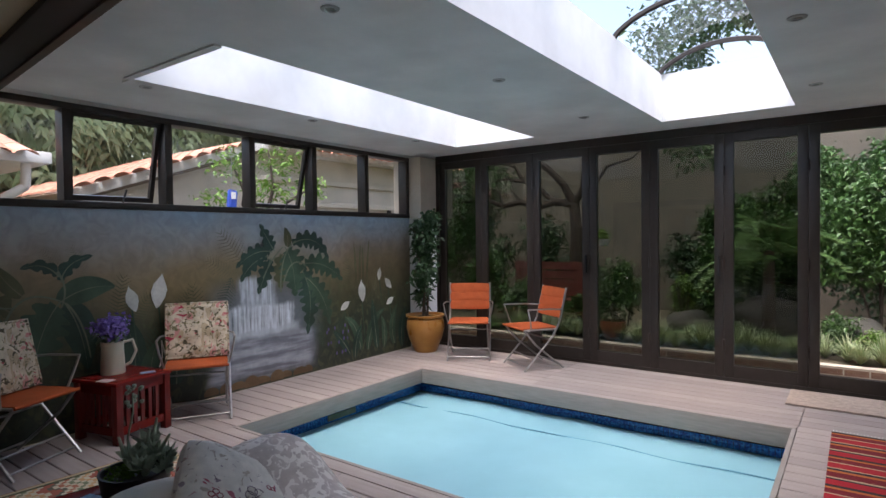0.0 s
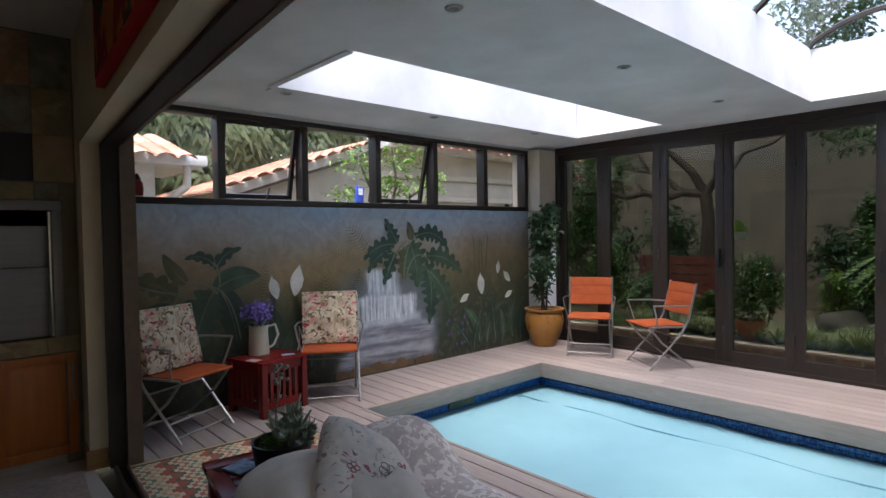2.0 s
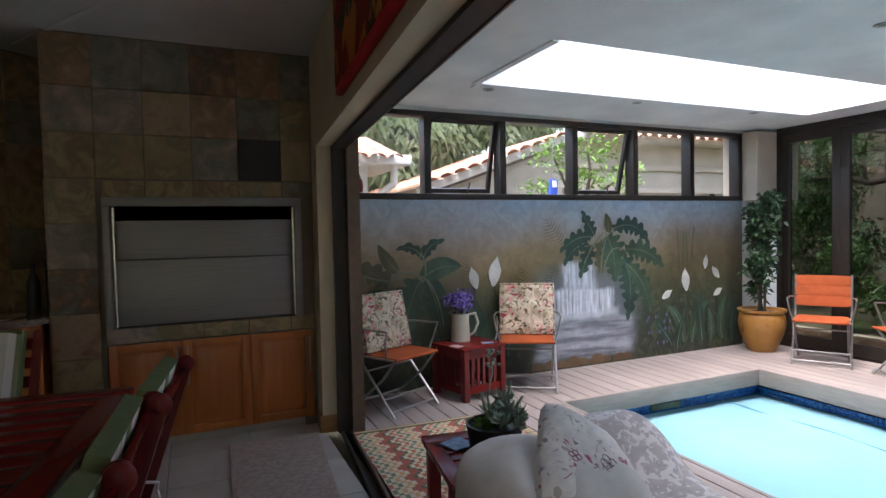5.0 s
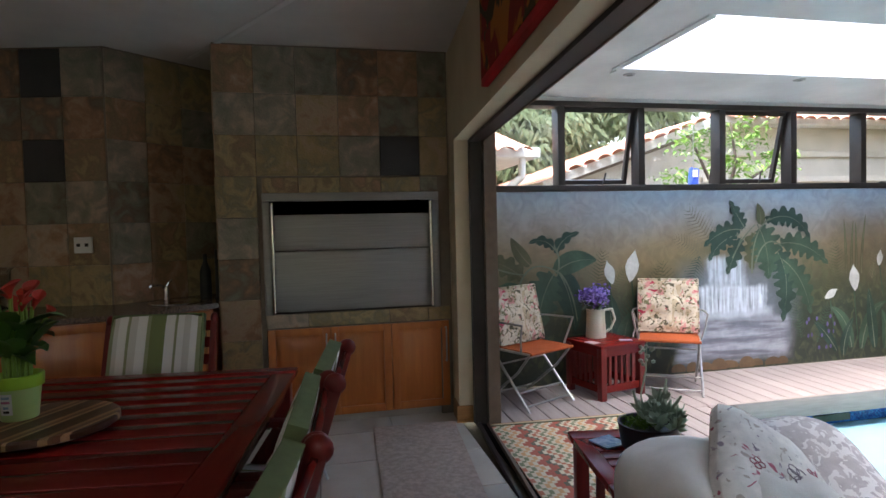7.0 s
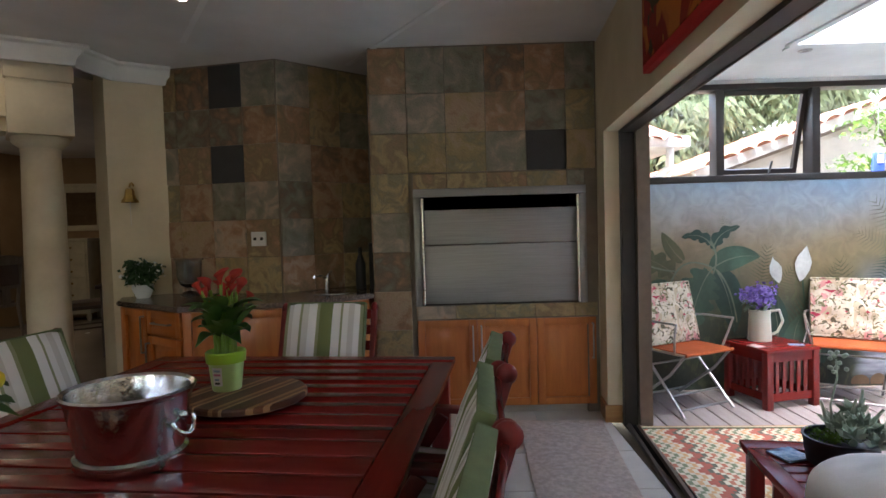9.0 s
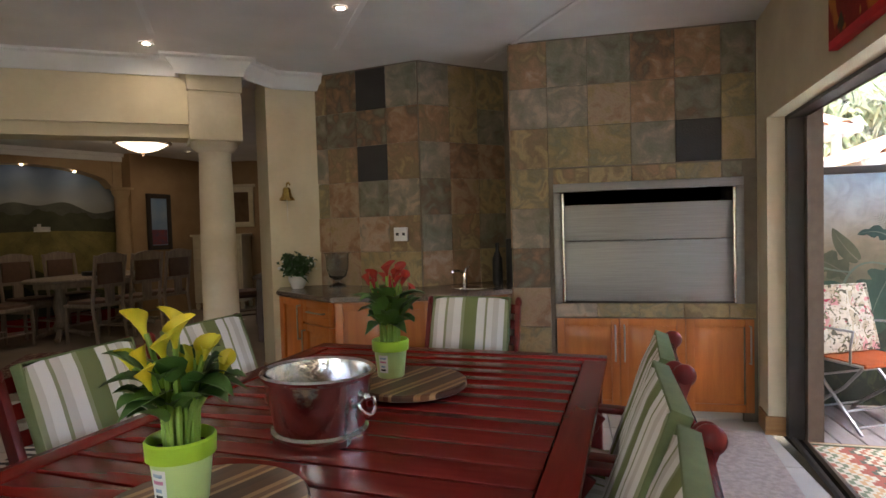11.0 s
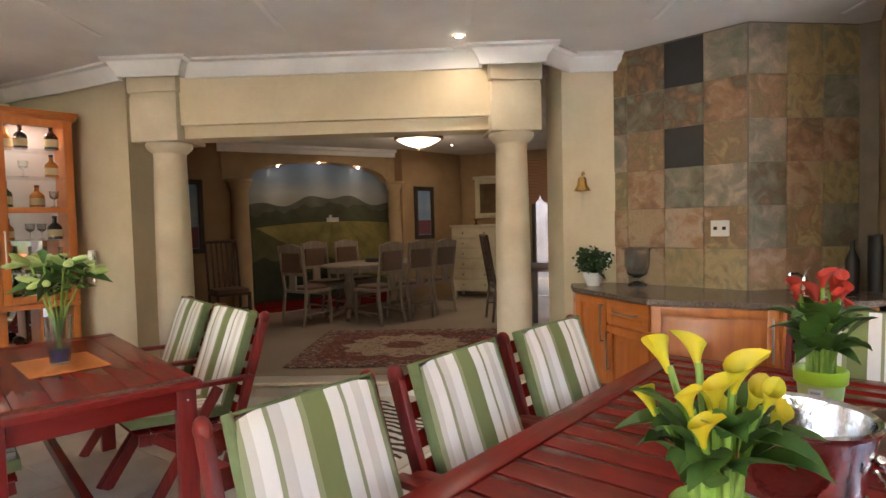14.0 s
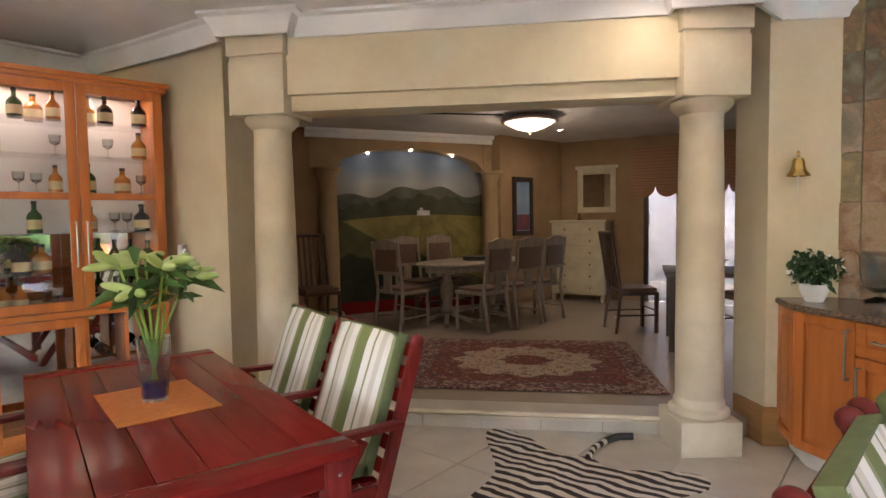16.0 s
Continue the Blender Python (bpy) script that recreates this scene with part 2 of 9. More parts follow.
M['leafbright'] = mat("leaf_bright", (0.16, 0.27, 0.035), 0.5, col2=(0.09, 0.19, 0.02), scale=6, fine=0.3)
M['leafgrey'] = mat("leaf_grey", (0.13, 0.17, 0.12), 0.55, col2=(0.08, 0.12, 0.075), scale=8)
M['willow'] = mat("willow_leaf", (0.17, 0.215, 0.12), 0.5, col2=(0.08, 0.115, 0.05), scale=3, fine=0.3)
M['grass'] = mat("variegated_grass", (0.46, 0.50, 0.32), 0.55, col2=(0.24, 0.32, 0.13), scale=10, fine=0.3)
M['bark'] = mat("bark", (0.075, 0.055, 0.04), 0.9, scale=9, stretch=(4, 4, 1), bump=0.8)
M['brick'] = mat("garden_brick", (0.30, 0.17, 0.11), 0.85, col2=(0.22, 0.115, 0.075), scale=15, rand=0.25, bump=0.4)
M['boulder'] = mat("weathered_rock", (0.10, 0.09, 0.075), 0.9, col2=(0.05, 0.05, 0.04), scale=4, bump=0.6, bscale=25)
M['redwood'] = mat("red_stained_bench", (0.13, 0.034, 0.022), 0.6, col2=(0.09, 0.022, 0.015), scale=4, stretch=(1, 9, 9), fine=0.15)
M['palmleaf'] = mat("palm_leaf", (0.17, 0.28, 0.10), 0.4, col2=(0.10, 0.19, 0.06), scale=6, fine=0.3)
M['ground'] = mat("garden_ground", (0.12, 0.09, 0.06), 0.95, col2=(0.07, 0.07, 0.035), scale=3, bump=0.8, bscale=40)
M['paving'] = mat("paving", (0.36, 0.31, 0.26), 0.85, scale=6, rand=0.12, bump=0.2)
M['rooftile'] = mat("clay_roof_tile", (0.52, 0.26, 0.17), 0.8, col2=(0.38, 0.17, 0.11), scale=2, rand=0.25, bump=0.3)
M['gutter'] = mat("gutter_white", (0.68, 0.66, 0.6), 0.5)
WHITE, GREEN, SAGE, PALE = (0.82, 0.80, 0.77), (0.19, 0.225, 0.085), (0.31, 0.33, 0.19), (0.66, 0.63, 0.58)
M['stripe'] = bands("green_stripe_canvas", 0, [(0, SAGE), (0.06, WHITE), (0.13, PALE), (0.20, WHITE), (0.27, SAGE), (0.30, WHITE), (0.40, GREEN),
                    (0.56, SAGE), (0.60, WHITE), (0.70, PALE), (0.78, SAGE), (0.81, WHITE), (0.90, PALE), (0.95, SAGE)], 0.48, offset=0.5)
M['piping'] = mat("green_edge_canvas", (0.16, 0.20, 0.085), 0.85, scale=30, bump=0.3, bscale=400)
M['floral'] = spots("floral_cotton", (0.70, 0.61, 0.46), [((0.50, 0.40, 0.26), 9, 0.56), ((0.60, 0.27, 0.25), 7, 0.585), ((0.10, 0.085, 0.05), 19, 0.585), ((0.17, 0.16, 0.075), 26, 0.60), ((0.42, 0.04, 0.075), 11, 0.63)])
M['floral2'] = spots("pale_floral_linen", (0.80, 0.76, 0.70), [((0.46, 0.40, 0.34), 21, 0.615), ((0.42, 0.12, 0.16), 15, 0.645), ((0.30, 0.24, 0.28), 18, 0.655)])
M['damask'] = spots("grey_damask", (0.60, 0.54, 0.52), [((0.78, 0.74, 0.71), 26, 0.5)])
M['succulent'] = mat("succulent_leaf", (0.33, 0.38, 0.29), 0.5, col2=(0.22, 0.28, 0.20), scale=20, fine=0.2)
M['linen'] = mat("grey_linen", (0.72, 0.68, 0.62), 0.9, scale=6, bump=0.3, bscale=300)


# ---- building helpers ----
def box(bm, c, s, m=None, bev=0.0):
    """A box with centre c and size s; m turns it in place about the origin; bev rounds its edges."""
    mm = Matrix.Translation(c) @ Matrix.Diagonal((*s, 1))
    if m is not None:
        mm = m @ mm
    r = bmesh.ops.create_cube(bm, size=1, matrix=mm)
    if bev:
        es = list({e for v in r["verts"] for e in v.link_edges})
        bmesh.ops.bevel(bm, geom=es, offset=bev, segments=2, affect='EDGES', profile=0.6)
    return bm


def span(bm, a, b, bev=0.0):
    """A box from corner a to corner b."""
    return box(bm, [(p + q) / 2 for p, q in zip(a, b)], [abs(q - p) for p, q in zip(a, b)], None, bev)


def rod(bm, a, b, r0, r1=None, seg=10, caps=True):
    """A round bar from a to b."""
    a, b = Vector(a), Vector(b)
    d = b - a
    q = d.to_track_quat('Z', 'Y').to_matrix().to_4x4()
    bmesh.ops.create_cone(bm, cap_ends=caps, segments=seg, radius1=r0, radius2=r0 if r1 is None else r1, depth=d.length,
                          matrix=Matrix.Translation((a + b) / 2) @ q)
    return bm


def bar(bm, a, b, w, h, bev=0.0):
    """A rectangular bar from a to b, w wide and h thick."""
    a, b = Vector(a), Vector(b)
    d = b - a
    q = d.to_track_quat('Z', 'Y').to_matrix().to_4x4()
    return box(bm, (0, 0, 0), (w, h, d.length), Matrix.Translation((a + b) / 2) @ q, bev)


def tube(bm, pts, r, seg=8):
    for a, b in zip(pts, pts[1:]):
        rod(bm, a, b, r, seg=seg)
    for p in pts[1:-1]:
        bmesh.ops.create_icosphere(bm, subdivisions=1, radius=r * 1.02, matrix=Matrix.Translation(p))
    return bm


def lathe(bm, prof, seg=32, c=(0, 0, 0), close=False):
    """A turned shape: (radius, height) pairs from the bottom up."""
    rings = []
    for r, z in prof:
        rings.append([bm.verts.new((c[0] + r * math.cos(2 * math.pi * i / seg), c[1] + r * math.sin(2 * math.pi * i / seg), c[2] + z)) for i in range(seg)])
    for p, q in zip(rings, rings[1:]):
        for i in range(seg):
            bm.faces.new((p[i], p[(i + 1) % seg], q[(i + 1) % seg], q[i]))
    if close:
        bm.faces.new(rings[0][::-1])
        bm.faces.new(rings[-1])
    return bm


def prism(bm, poly, z0, z1):
    """An upright prism over a polygon of (x, y), counter-clockwise."""
    lo = [bm.verts.new((x, y, z0)) for x, y in poly]
    hi = [bm.verts.new((x, y, z1)) for x, y in poly]
    bm.faces.new(lo[::-1])
    bm.faces.new(hi)
    for i in range(len(poly)):
        j = (i + 1) % len(poly)
        bm.faces.new((lo[i], lo[j], hi[j], hi[i]))
    return bm


def pad(bm, s, m, puff=0.5, n=8):
    """A stuffed cushion of size s, its faces swelling, at pose m."""
    tmp = bmesh.new()
    bmesh.ops.create_cube(tmp, size=2)
    bmesh.ops.subdivide_edges(tmp, edges=tmp.edges[:], cuts=n, use_grid_fill=True)
    vs = list(tmp.verts)
    for v in vs:
        x, y, z = v.co
        f = (1 - abs(x) ** 3.5) * (1 - abs(y) ** 3.5)
        w = (1 - puff) + puff * f ** 0.5 if f > 0 else 1 - puff
        e = 1 - 0.06 * (abs(x) * abs(y)) ** 4
        v.co = m @ Vector((x * s[0] / 2 * e, y * s[1] / 2 * e, z * s[2] / 2 * w + 0.006 * noise.noise(Vector((x * 2, y * 2, s[0] * 9)))))
    me = bpy.data.meshes.new("pad")
    tmp.to_mesh(me)
    tmp.free()
    bm.from_mesh(me)
    bpy.data.meshes.remove(me)
    return bm


def smooth(me, angle=0.7):
    for p in me.polygons:
        p.use_smooth = True
    me.set_sharp_from_angle(angle=angle)


def part(name, bm, material, parent=None, label="", at=None, flat=False):
    """Links a bmesh as one mesh object under a thing or a part."""
    me = bpy.data.meshes.new(name)
    bmesh.ops.recalc_face_normals(bm, faces=bm.faces)
    bm.to_mesh(me)
    bm.free()
    me.materials.append(material)
    if not flat:
        smooth(me)
    ob = new(name, me)
    if parent is not None:
        ob.parent = parent
    if at is not None:
        ob.matrix_basis = at
    if label:
        ob["label"] = label
    return ob


def thing(name, label, category, m=None, group="", kind=""):
    ob = new(name)
    ob.empty_display_size = 0.1
    if m is not None:
        ob.matrix_basis = m
    return tagged(ob, label, category, group, kind)


def solid(name, bm, material, label, category, kind="", m=None, group=""):
    return tagged(part(name, bm, material, None, "", m), label, category, group, kind)


def B():
    return bmesh.new()


def piece(name, me, parent, m):
    ob = new(name, me)
    ob.parent = parent
    ob.matrix_basis = m
    return ob


def slab_mesh(name, s, material, bev=0.004):
    """A thin tile or board, centred on the origin, with its upper rim chamfered."""
    x, y, z = s[0] / 2, s[1] / 2, s[2]
    b = bev
    v = [(-x, -y, -z), (x, -y, -z), (x, y, -z), (-x, y, -z), (-x, -y, -b), (x, -y, -b), (x, y, -b), (-x, y, -b),
         (-x + b, -y + b, 0), (x - b, -y + b, 0), (x - b, y - b, 0), (-x + b, y - b, 0)]
    f = [(8, 9, 10, 11)]
    for i in range(4):
        j = (i + 1) % 4
        f += [(i, j, 4 + j, 4 + i), (4 + i, 4 + j, 8 + j, 8 + i)]
    me = bpy.data.meshes.new(name)
    me.from_pydata(v, [], f)
    me.materials.append(material)
    return me


def leaves_mesh(name, pts, size, material, rng, droop=0.3, slim=0.45, spread=1.0, dirs=None):
    """Many small bent leaves at the given places, joined in one mesh."""
    n = len(pts)
    v, f = [], []
    for i in range(n):
        d = Vector(dirs[i]) if dirs is not None else Vector((rng.uniform(-1, 1), rng.uniform(-1, 1), rng.uniform(-0.6, 0.8) * spread))
        if d.length < 0.05:
            d = Vector((0, 0, 1))
        d.normalize()
        side = d.cross(Vector((rng.uniform(-1, 1), rng.uniform(-1, 1), rng.uniform(-1, 1))))
        if side.length < 0.01:
            side = Vector((1, 0, 0))
        side.normalize()
        L = size * rng.uniform(0.6, 1.25)
        w = L * slim * 0.5
        p = Vector(pts[i])
        mid = p + d * L * 0.5
        tip = p + d * L - Vector((0, 0, L * droop))
        k = len(v)
        v += [p, mid + side * w, tip, mid - side * w]
        f += [(k, k + 1, k + 2), (k, k + 2, k + 3)]
    me = bpy.data.meshes.new(name)
    me.from_pydata([tuple(a) for a in v], [], f)
    me.materials.append(material)
    return me


def blob_points(rng, c, r, n, hollow=0.35):
    out = []
    while len(out) < n:
        p = Vector((rng.uniform(-1, 1), rng.uniform(-1, 1), rng.uniform(-1, 1)))
        l = p.length
        if l > 1 or l < hollow:
            continue
        k = 0.75 + 0.5 * noise.noise(p * 1.7 + Vector(c))
        out.append((c[0] + p.x * r[0] * k, c[1] + p.y * r[1] * k, c[2] + p.z * r[2] * k))
    return out


# ---- structure: pool room ----
CZ = 2.51           # pool room ceiling
SZ = 2.955          # top of the roof lights' shafts
DZ = 2.70           # dining room ceiling
PX0, PX1, PY0, PY1 = -3.45, 0.0, 3.04, 5.32     # opening of the deck over the pool
FB, WZ = -0.15, -0.275                          # bottom of the deck's fascia, waterline
S1 = (-3.49, -2.45, 2.32, 6.08)                 # skylight openings
S2 = (-1.12, -0.04, 2.32, 6.10)
RX = 2.4            # far side wall of the pool room
WALL_E = 1.72       # sill of the window band


def structure(name, bm, material, label, category="wall"):
    return solid(name, bm, material, label, category, "structure")


bm = B()
span(bm, (-4.62, 1.0, 0.0), (-4.37, 6.95, WALL_E - 0.03))
wall_mural = structure("wall_mural", bm, M['white'], "low wall carrying a painted jungle and waterfall mural")
bm = B()
span(bm, (-4.62, 1.0, 2.475), (-4.37, 6.95, 3.0))
structure("wall_over_windows", bm, M['white'], "white wall strip above the window band")
bm = B()
span(bm, (-4.62, 6.24, WALL_E - 0.03), (-4.17, 6.95, 2.475))
structure("corner_column", bm, M['stucco'], "beige plastered corner column beside the windows", "column")
bm = B()
span(bm, (-4.62, 1.0, WALL_E - 0.03), (-4.37, 1.42, 2.475))
structure("wall_window_end", bm, M['stucco'], "plastered wall end of the window band")
bm = B()
span(bm, (RX, 1.0, -0.6), (RX + 0.2, 6.95, 3.0))
structure("wall_east", bm, M['cream'], "plain cream side wall of the pool room")
bm = B()
for x0, x1, y0, y1 in ((-4.7, RX + 0.2, 1.26, S1[2]), (-4.7, S1[0], S1[2], 6.95), (S1[1], S2[0], S1[2], 6.95), (S2[1], RX + 0.2, S1[2], 6.95),
                       (S1[0], S1[1], S1[3], 6.95), (S2[0], S2[1], S2[3], 6.95)):
    span(bm, (x0, y0, CZ), (x1, y1, CZ + 0.12))
structure("ceiling_pool", bm, M['white'], "white painted ceiling with two long roof lights", "ceiling")
for k, (x0, x1, y0, y1) in enumerate((S1, S2)):
    bm = B()
    t = 0.08
    for a, b in (((x0 - t, y0 - t), (x0, y1 + t)), ((x1, y0 - t), (x1 + t, y1 + t)), ((x0, y0 - t), (x1, y0)), ((x0, y1), (x1, y1 + t))):
        span(bm, (*a, CZ + 0.12), (*b, SZ))
    structure("skylight_shaft", bm, M['white'], "white plastered shaft of a long roof light", "skylight")
    v = thing("skylight_vault", "barrel-vaulted clear roof light with dark curved ribs", "skylight", kind="structure")
    cx, r = (x0 + x1) / 2, (x1 - x0) / 2 + 0.02
    arc = [(cx + r * k / 12, SZ + 0.2 * (1 - (k / 12) ** 2) ** 0.8) for k in range(-12, 13)]
    ys = [y1 - 0.03 - (y1 - y0 - 0.06) * i / 3 for i in range(4)]
    for y in ys:
        bm = B()
        tube(bm, [(x, y, z) for x, z in arc], 0.024, 6)
        part("rib", bm, M['frame'], v)
    for ya, yb in zip(ys, ys[1:]):
        bm = B()
        rows = [[bm.verts.new((x, y, z)) for x, z in arc] for y in (ya, yb)]
        for i in range(len(arc) - 1):
            bm.faces.new((rows[0][i], rows[0][i + 1], rows[1][i + 1], rows[1][i]))
        g = part("pane", bm, M['glass'], v)
        g.visible_shadow = False
    for y in (ys[0], ys[-1]):
        bm = B()
        bm.faces.new([bm.verts.new((x, y, z)) for x, z in arc])
        g = part("end_pane", bm, M['glass'], v)
        g.visible_shadow = False
    bm = B()
    span(bm, (x0 - 0.1, y0 - 0.012, CZ - 0.012), (x0 + 0.0, y0 - 0.004, CZ))
    span(bm, (x0, y0 - 0.05, CZ - 0.012), (x1, y0 - 0.002, CZ - 0.001))
    part("edge_trim", bm, M['white'], v)

# window band over the mural
wb = thing("window_1", "dark-framed band of windows with two top-hung sashes ajar", "window", kind="structure")
MY = [1.45, 2.26, 3.03, 3.86, 4.64, 5.45, 6.21]
bm = B()
span(bm, (-4.50, 1.42, 1.69), (-4.355, 6.24, 1.745), 0.004)
part("sill", bm, M['frame'], wb)
bm = B()
span(bm, (-4.50, 1.42, 2.43), (-4.355, 6.24, 2.475), 0.004)
part("head", bm, M['frame'], wb)
for y in MY:
    bm = B()
    span(bm, (-4.49, y - 0.032, 1.745), (-4.36, y + 0.032, 2.43), 0.004)
    part("mullion", bm, M['frame'], wb)
for i, (a, b) in enumerate(zip(MY, MY[1:])):
    tilt = i in (1, 3)
    m = pose(-4.43, 0, 2.43, 0, 14 if tilt else 0, 0)
    if tilt:
        bm = B()
        for q in (((-0.02, a + 0.035, -0.68), (0.02, a + 0.07, 0)), ((-0.02, b - 0.07, -0.68), (0.02, b - 0.035, 0)), ((-0.02, a + 0.07, -0.68), (0.02, b - 0.07, -0.64)), ((-0.02, a + 0.07, -0.035), (0.02, b - 0.07, 0))):
            span(bm, *q)
        part("sash", bm, M['frame'], wb, "", m)
        bm = B()
        rod(bm, (-4.36, (a + b) / 2, 1.75), (-4.40, (a + b) / 2 + 0.05, 1.85), 0.008)
        part("latch", bm, M['frame'], wb)
    bm = B()
    span(bm, (-0.003, a + 0.03, -0.685), (0.003, b - 0.03, 0))
    g = part("pane", bm, M['glass'], wb, "", m)
    g.visible_shadow = False

# folding glass doors
FY = 6.57
FX = [-4.12, -3.47, -2.74, -2.04, -1.38, -0.67, 0.03, 0.73, 1.43, 2.13]
fd = thing("folding_doors", "dark bronze folding glass doors closed along the garden side", "folding door", kind="structure")
bm = B()
span(bm, (-4.17, FY, 2.42), (RX, FY + 0.12, 2.51), 0.004)
part("head_track", bm, M['frame'], fd)
bm = B()
span(bm, (-4.17, FY + 0.01, -0.05), (RX, FY + 0.11, 0.03), 0.004)
part("floor_track", bm, M['frame'], fd)
for i, (a, b) in enumerate(zip(FX, FX[1:])):
    w = 0.085
    leaf = part("door_leaf", span(span(span(span(B(), (a + 0.0006, FY + 0.02, 0.03), (a + w, FY + 0.075, 2.42), 0.003), (b - w, FY + 0.02, 0.03), (b - 0.0006, FY + 0.075, 2.42), 0.003),
                (a + w, FY + 0.02, 2.33), (b - w, FY + 0.075, 2.42)), (a + w, FY + 0.02, 0.03), (b - w, FY + 0.075, 0.15)), M['frame'], fd)
    bm = B()
    span(bm, (a + w - 0.005, FY + 0.045, 0.14), (b - w + 0.005, FY + 0.052, 2.34))
    g = part("pane", bm, M['glass'] if i >= 6 else M['tinted'], leaf)
    g.visible_shadow = False
    bm = B()
    for z in (0.35, 1.15, 2.05):
        rod(bm, (a, FY + 0.012, z - 0.05), (a, FY + 0.012, z + 0.05), 0.012)
    part("hinge", bm, M['frame'], leaf)
    if i in (2, 4):
        bm = B()
        span(bm, (b - 0.05, FY - 0.03, 1.02), (b - 0.03, FY + 0.02, 1.22), 0.004)
        part("handle", bm, M['black'], leaf)
bm = B()
span(bm, (-4.17, FY, 0), (-4.12, FY + 0.11, 2.42))
span(bm, (2.13, FY, 0), (RX, FY + 0.11, 2.42))
part("side_jamb", bm, M['frame'], fd)

# pool: fascia, recess, mosaic band and floating cover
fc = thing("deck_fascia", "taupe composite fascia boards round the pool opening", "deck", kind="structure")
for a, b in (((PX0 - 0.02, PY1, FB), (PX1 + 0.02, PY1 + 0.03, 0.004)), ((PX0 - 0.03, PY0 - 0.03, FB), (PX0, PY1, 0.004)), ((PX1, PY0 - 0.03, FB), (PX1 + 0.03, PY1, 0.004)), ((PX0, PY0 - 0.03, FB), (PX1, PY0, 0.004))):
    part("fascia_board", span(B(), a, b, 0.003), M['fascia'], fc)
bm = B()
for a, b in (((PX0 - 0.4, PY1 + 0.14), (PX1 + 0.4, PY1 + 0.4)), ((PX0 - 0.4, PY0 - 0.4), (PX1 + 0.4, PY0 - 0.14)), ((PX0 - 0.4, PY0 - 0.14), (PX0 - 0.14, PY1 + 0.14)), ((PX1 + 0.14, PY0 - 0.14), (PX1 + 0.4, PY1 + 0.14))):
    span(bm, (*a, -0.8), (*b, WZ + 0.085))
structure("pool_coping", bm, M['stucco'], "grey coping of the pool under the deck", "pool")
bm = B()
span(bm, (-4.5, 1.2, -0.9), (RX, 6.7, -0.8))
structure("pool_floor", bm, M['dark'], "dark ground under the deck and pool", "floor")
mos = thing("mosaic_band", "blue glass mosaic band along the waterline", "tile band", kind="structure")
bm = B()
for a, b in (((PX0 - 0.14, PY1 + 0.13), (PX1 + 0.14, PY1 + 0.138)), ((PX0 - 0.138, PY0 - 0.13), (PX0 - 0.13, PY1 + 0.13)), ((PX1 + 0.13, PY0 - 0.13), (PX1 + 0.138, PY1 + 0.13))):
    span(bm, (*a, -0.5), (*b, WZ + 0.08))
part("backing", bm, M['dark'], mos)
bm = B()
nx, ny = 90, 62
for i in range(nx):
    for j in range(2):
        x = PX0 - 0.13 + (i + 0.5) * (PX1 - PX0 + 0.26) / nx
        box(bm, (x, PY1 + 0.125, WZ + 0.055 - 0.04 * j), (0.037, 0.01, 0.036))
for i in range(ny):
    for j in range(2):
        y = PY0 - 0.13 + (i + 0.5) * (PY1 - PY0 + 0.26) / ny
        for x in (PX0 - 0.125, PX1 + 0.125):
            box(bm, (x, y, WZ + 0.055 - 0.04 * j), (0.01, 0.036, 0.036))
tagged(part("mosaic_tiles", bm, M['mosaic'], mos, flat=True), kind="stuff")
bm = B()
gx, gy = 90, 60
vs = []
for j in range(gy + 1):
    row = []
    for i in range(gx + 1):
        x = PX0 - 0.12 + (PX1 - PX0 + 0.24) * i / gx
        y = PY0 - 0.12 + (PY1 - PY0 + 0.24) * j / gy
        z = WZ + 0.012 * noise.noise(Vector((x * 1.3, y * 1.3, 0))) + 0.012 * math.sin(9 * (x * 0.75 + y * 0.5) + 2.5 * noise.noise(Vector((x, y, 3)))) * max(0, noise.noise(Vector((x * 0.8, y * 0.8, 7))) + 0.25)
        row.append(bm.verts.new((x, y, z)))
    vs.append(row)
for j in range(gy):
    for i in range(gx):
        bm.faces.new((vs[j][i], vs[j][i + 1], vs[j + 1][i + 1], vs[j + 1][i]))
cover = solid("pool_cover", bm, M['cover'], "pale blue bubble cover floating on the swimming pool", "pool cover")
for y in (4.95,):
    bm = B()
    tube(bm, [(PX0 - 0.1 + 0.2 * i, y - 0.02 * math.sin(i), WZ + 0.005 + 0.004 * math.sin(i * 1.7)) for i in range(19)], 0.007, 6)
    part("seam", bm, M['seam'], cover)
bm = B()
span(bm, (PX0 - 0.118, 4.05, WZ + 0.02), (PX0 - 0.10, 4.40, WZ + 0.075), 0.004)
solid("skimmer_lid", bm, M['leafgrey'], "small pale green skimmer flap at the waterline", "skimmer")

# ---- structure: wall between the rooms ----
WA = -4.9                                    # the opening's wall runs a little askew
WM = pose(-3.66, 1.13, 0, 0, 0, WA)


def wspan(bm, a, b, bev=0.0):
    return box(bm, [(p + q) / 2 for p, q in zip(a, b)], [abs(q - p) for p, q in zip(a, b)], WM, bev)


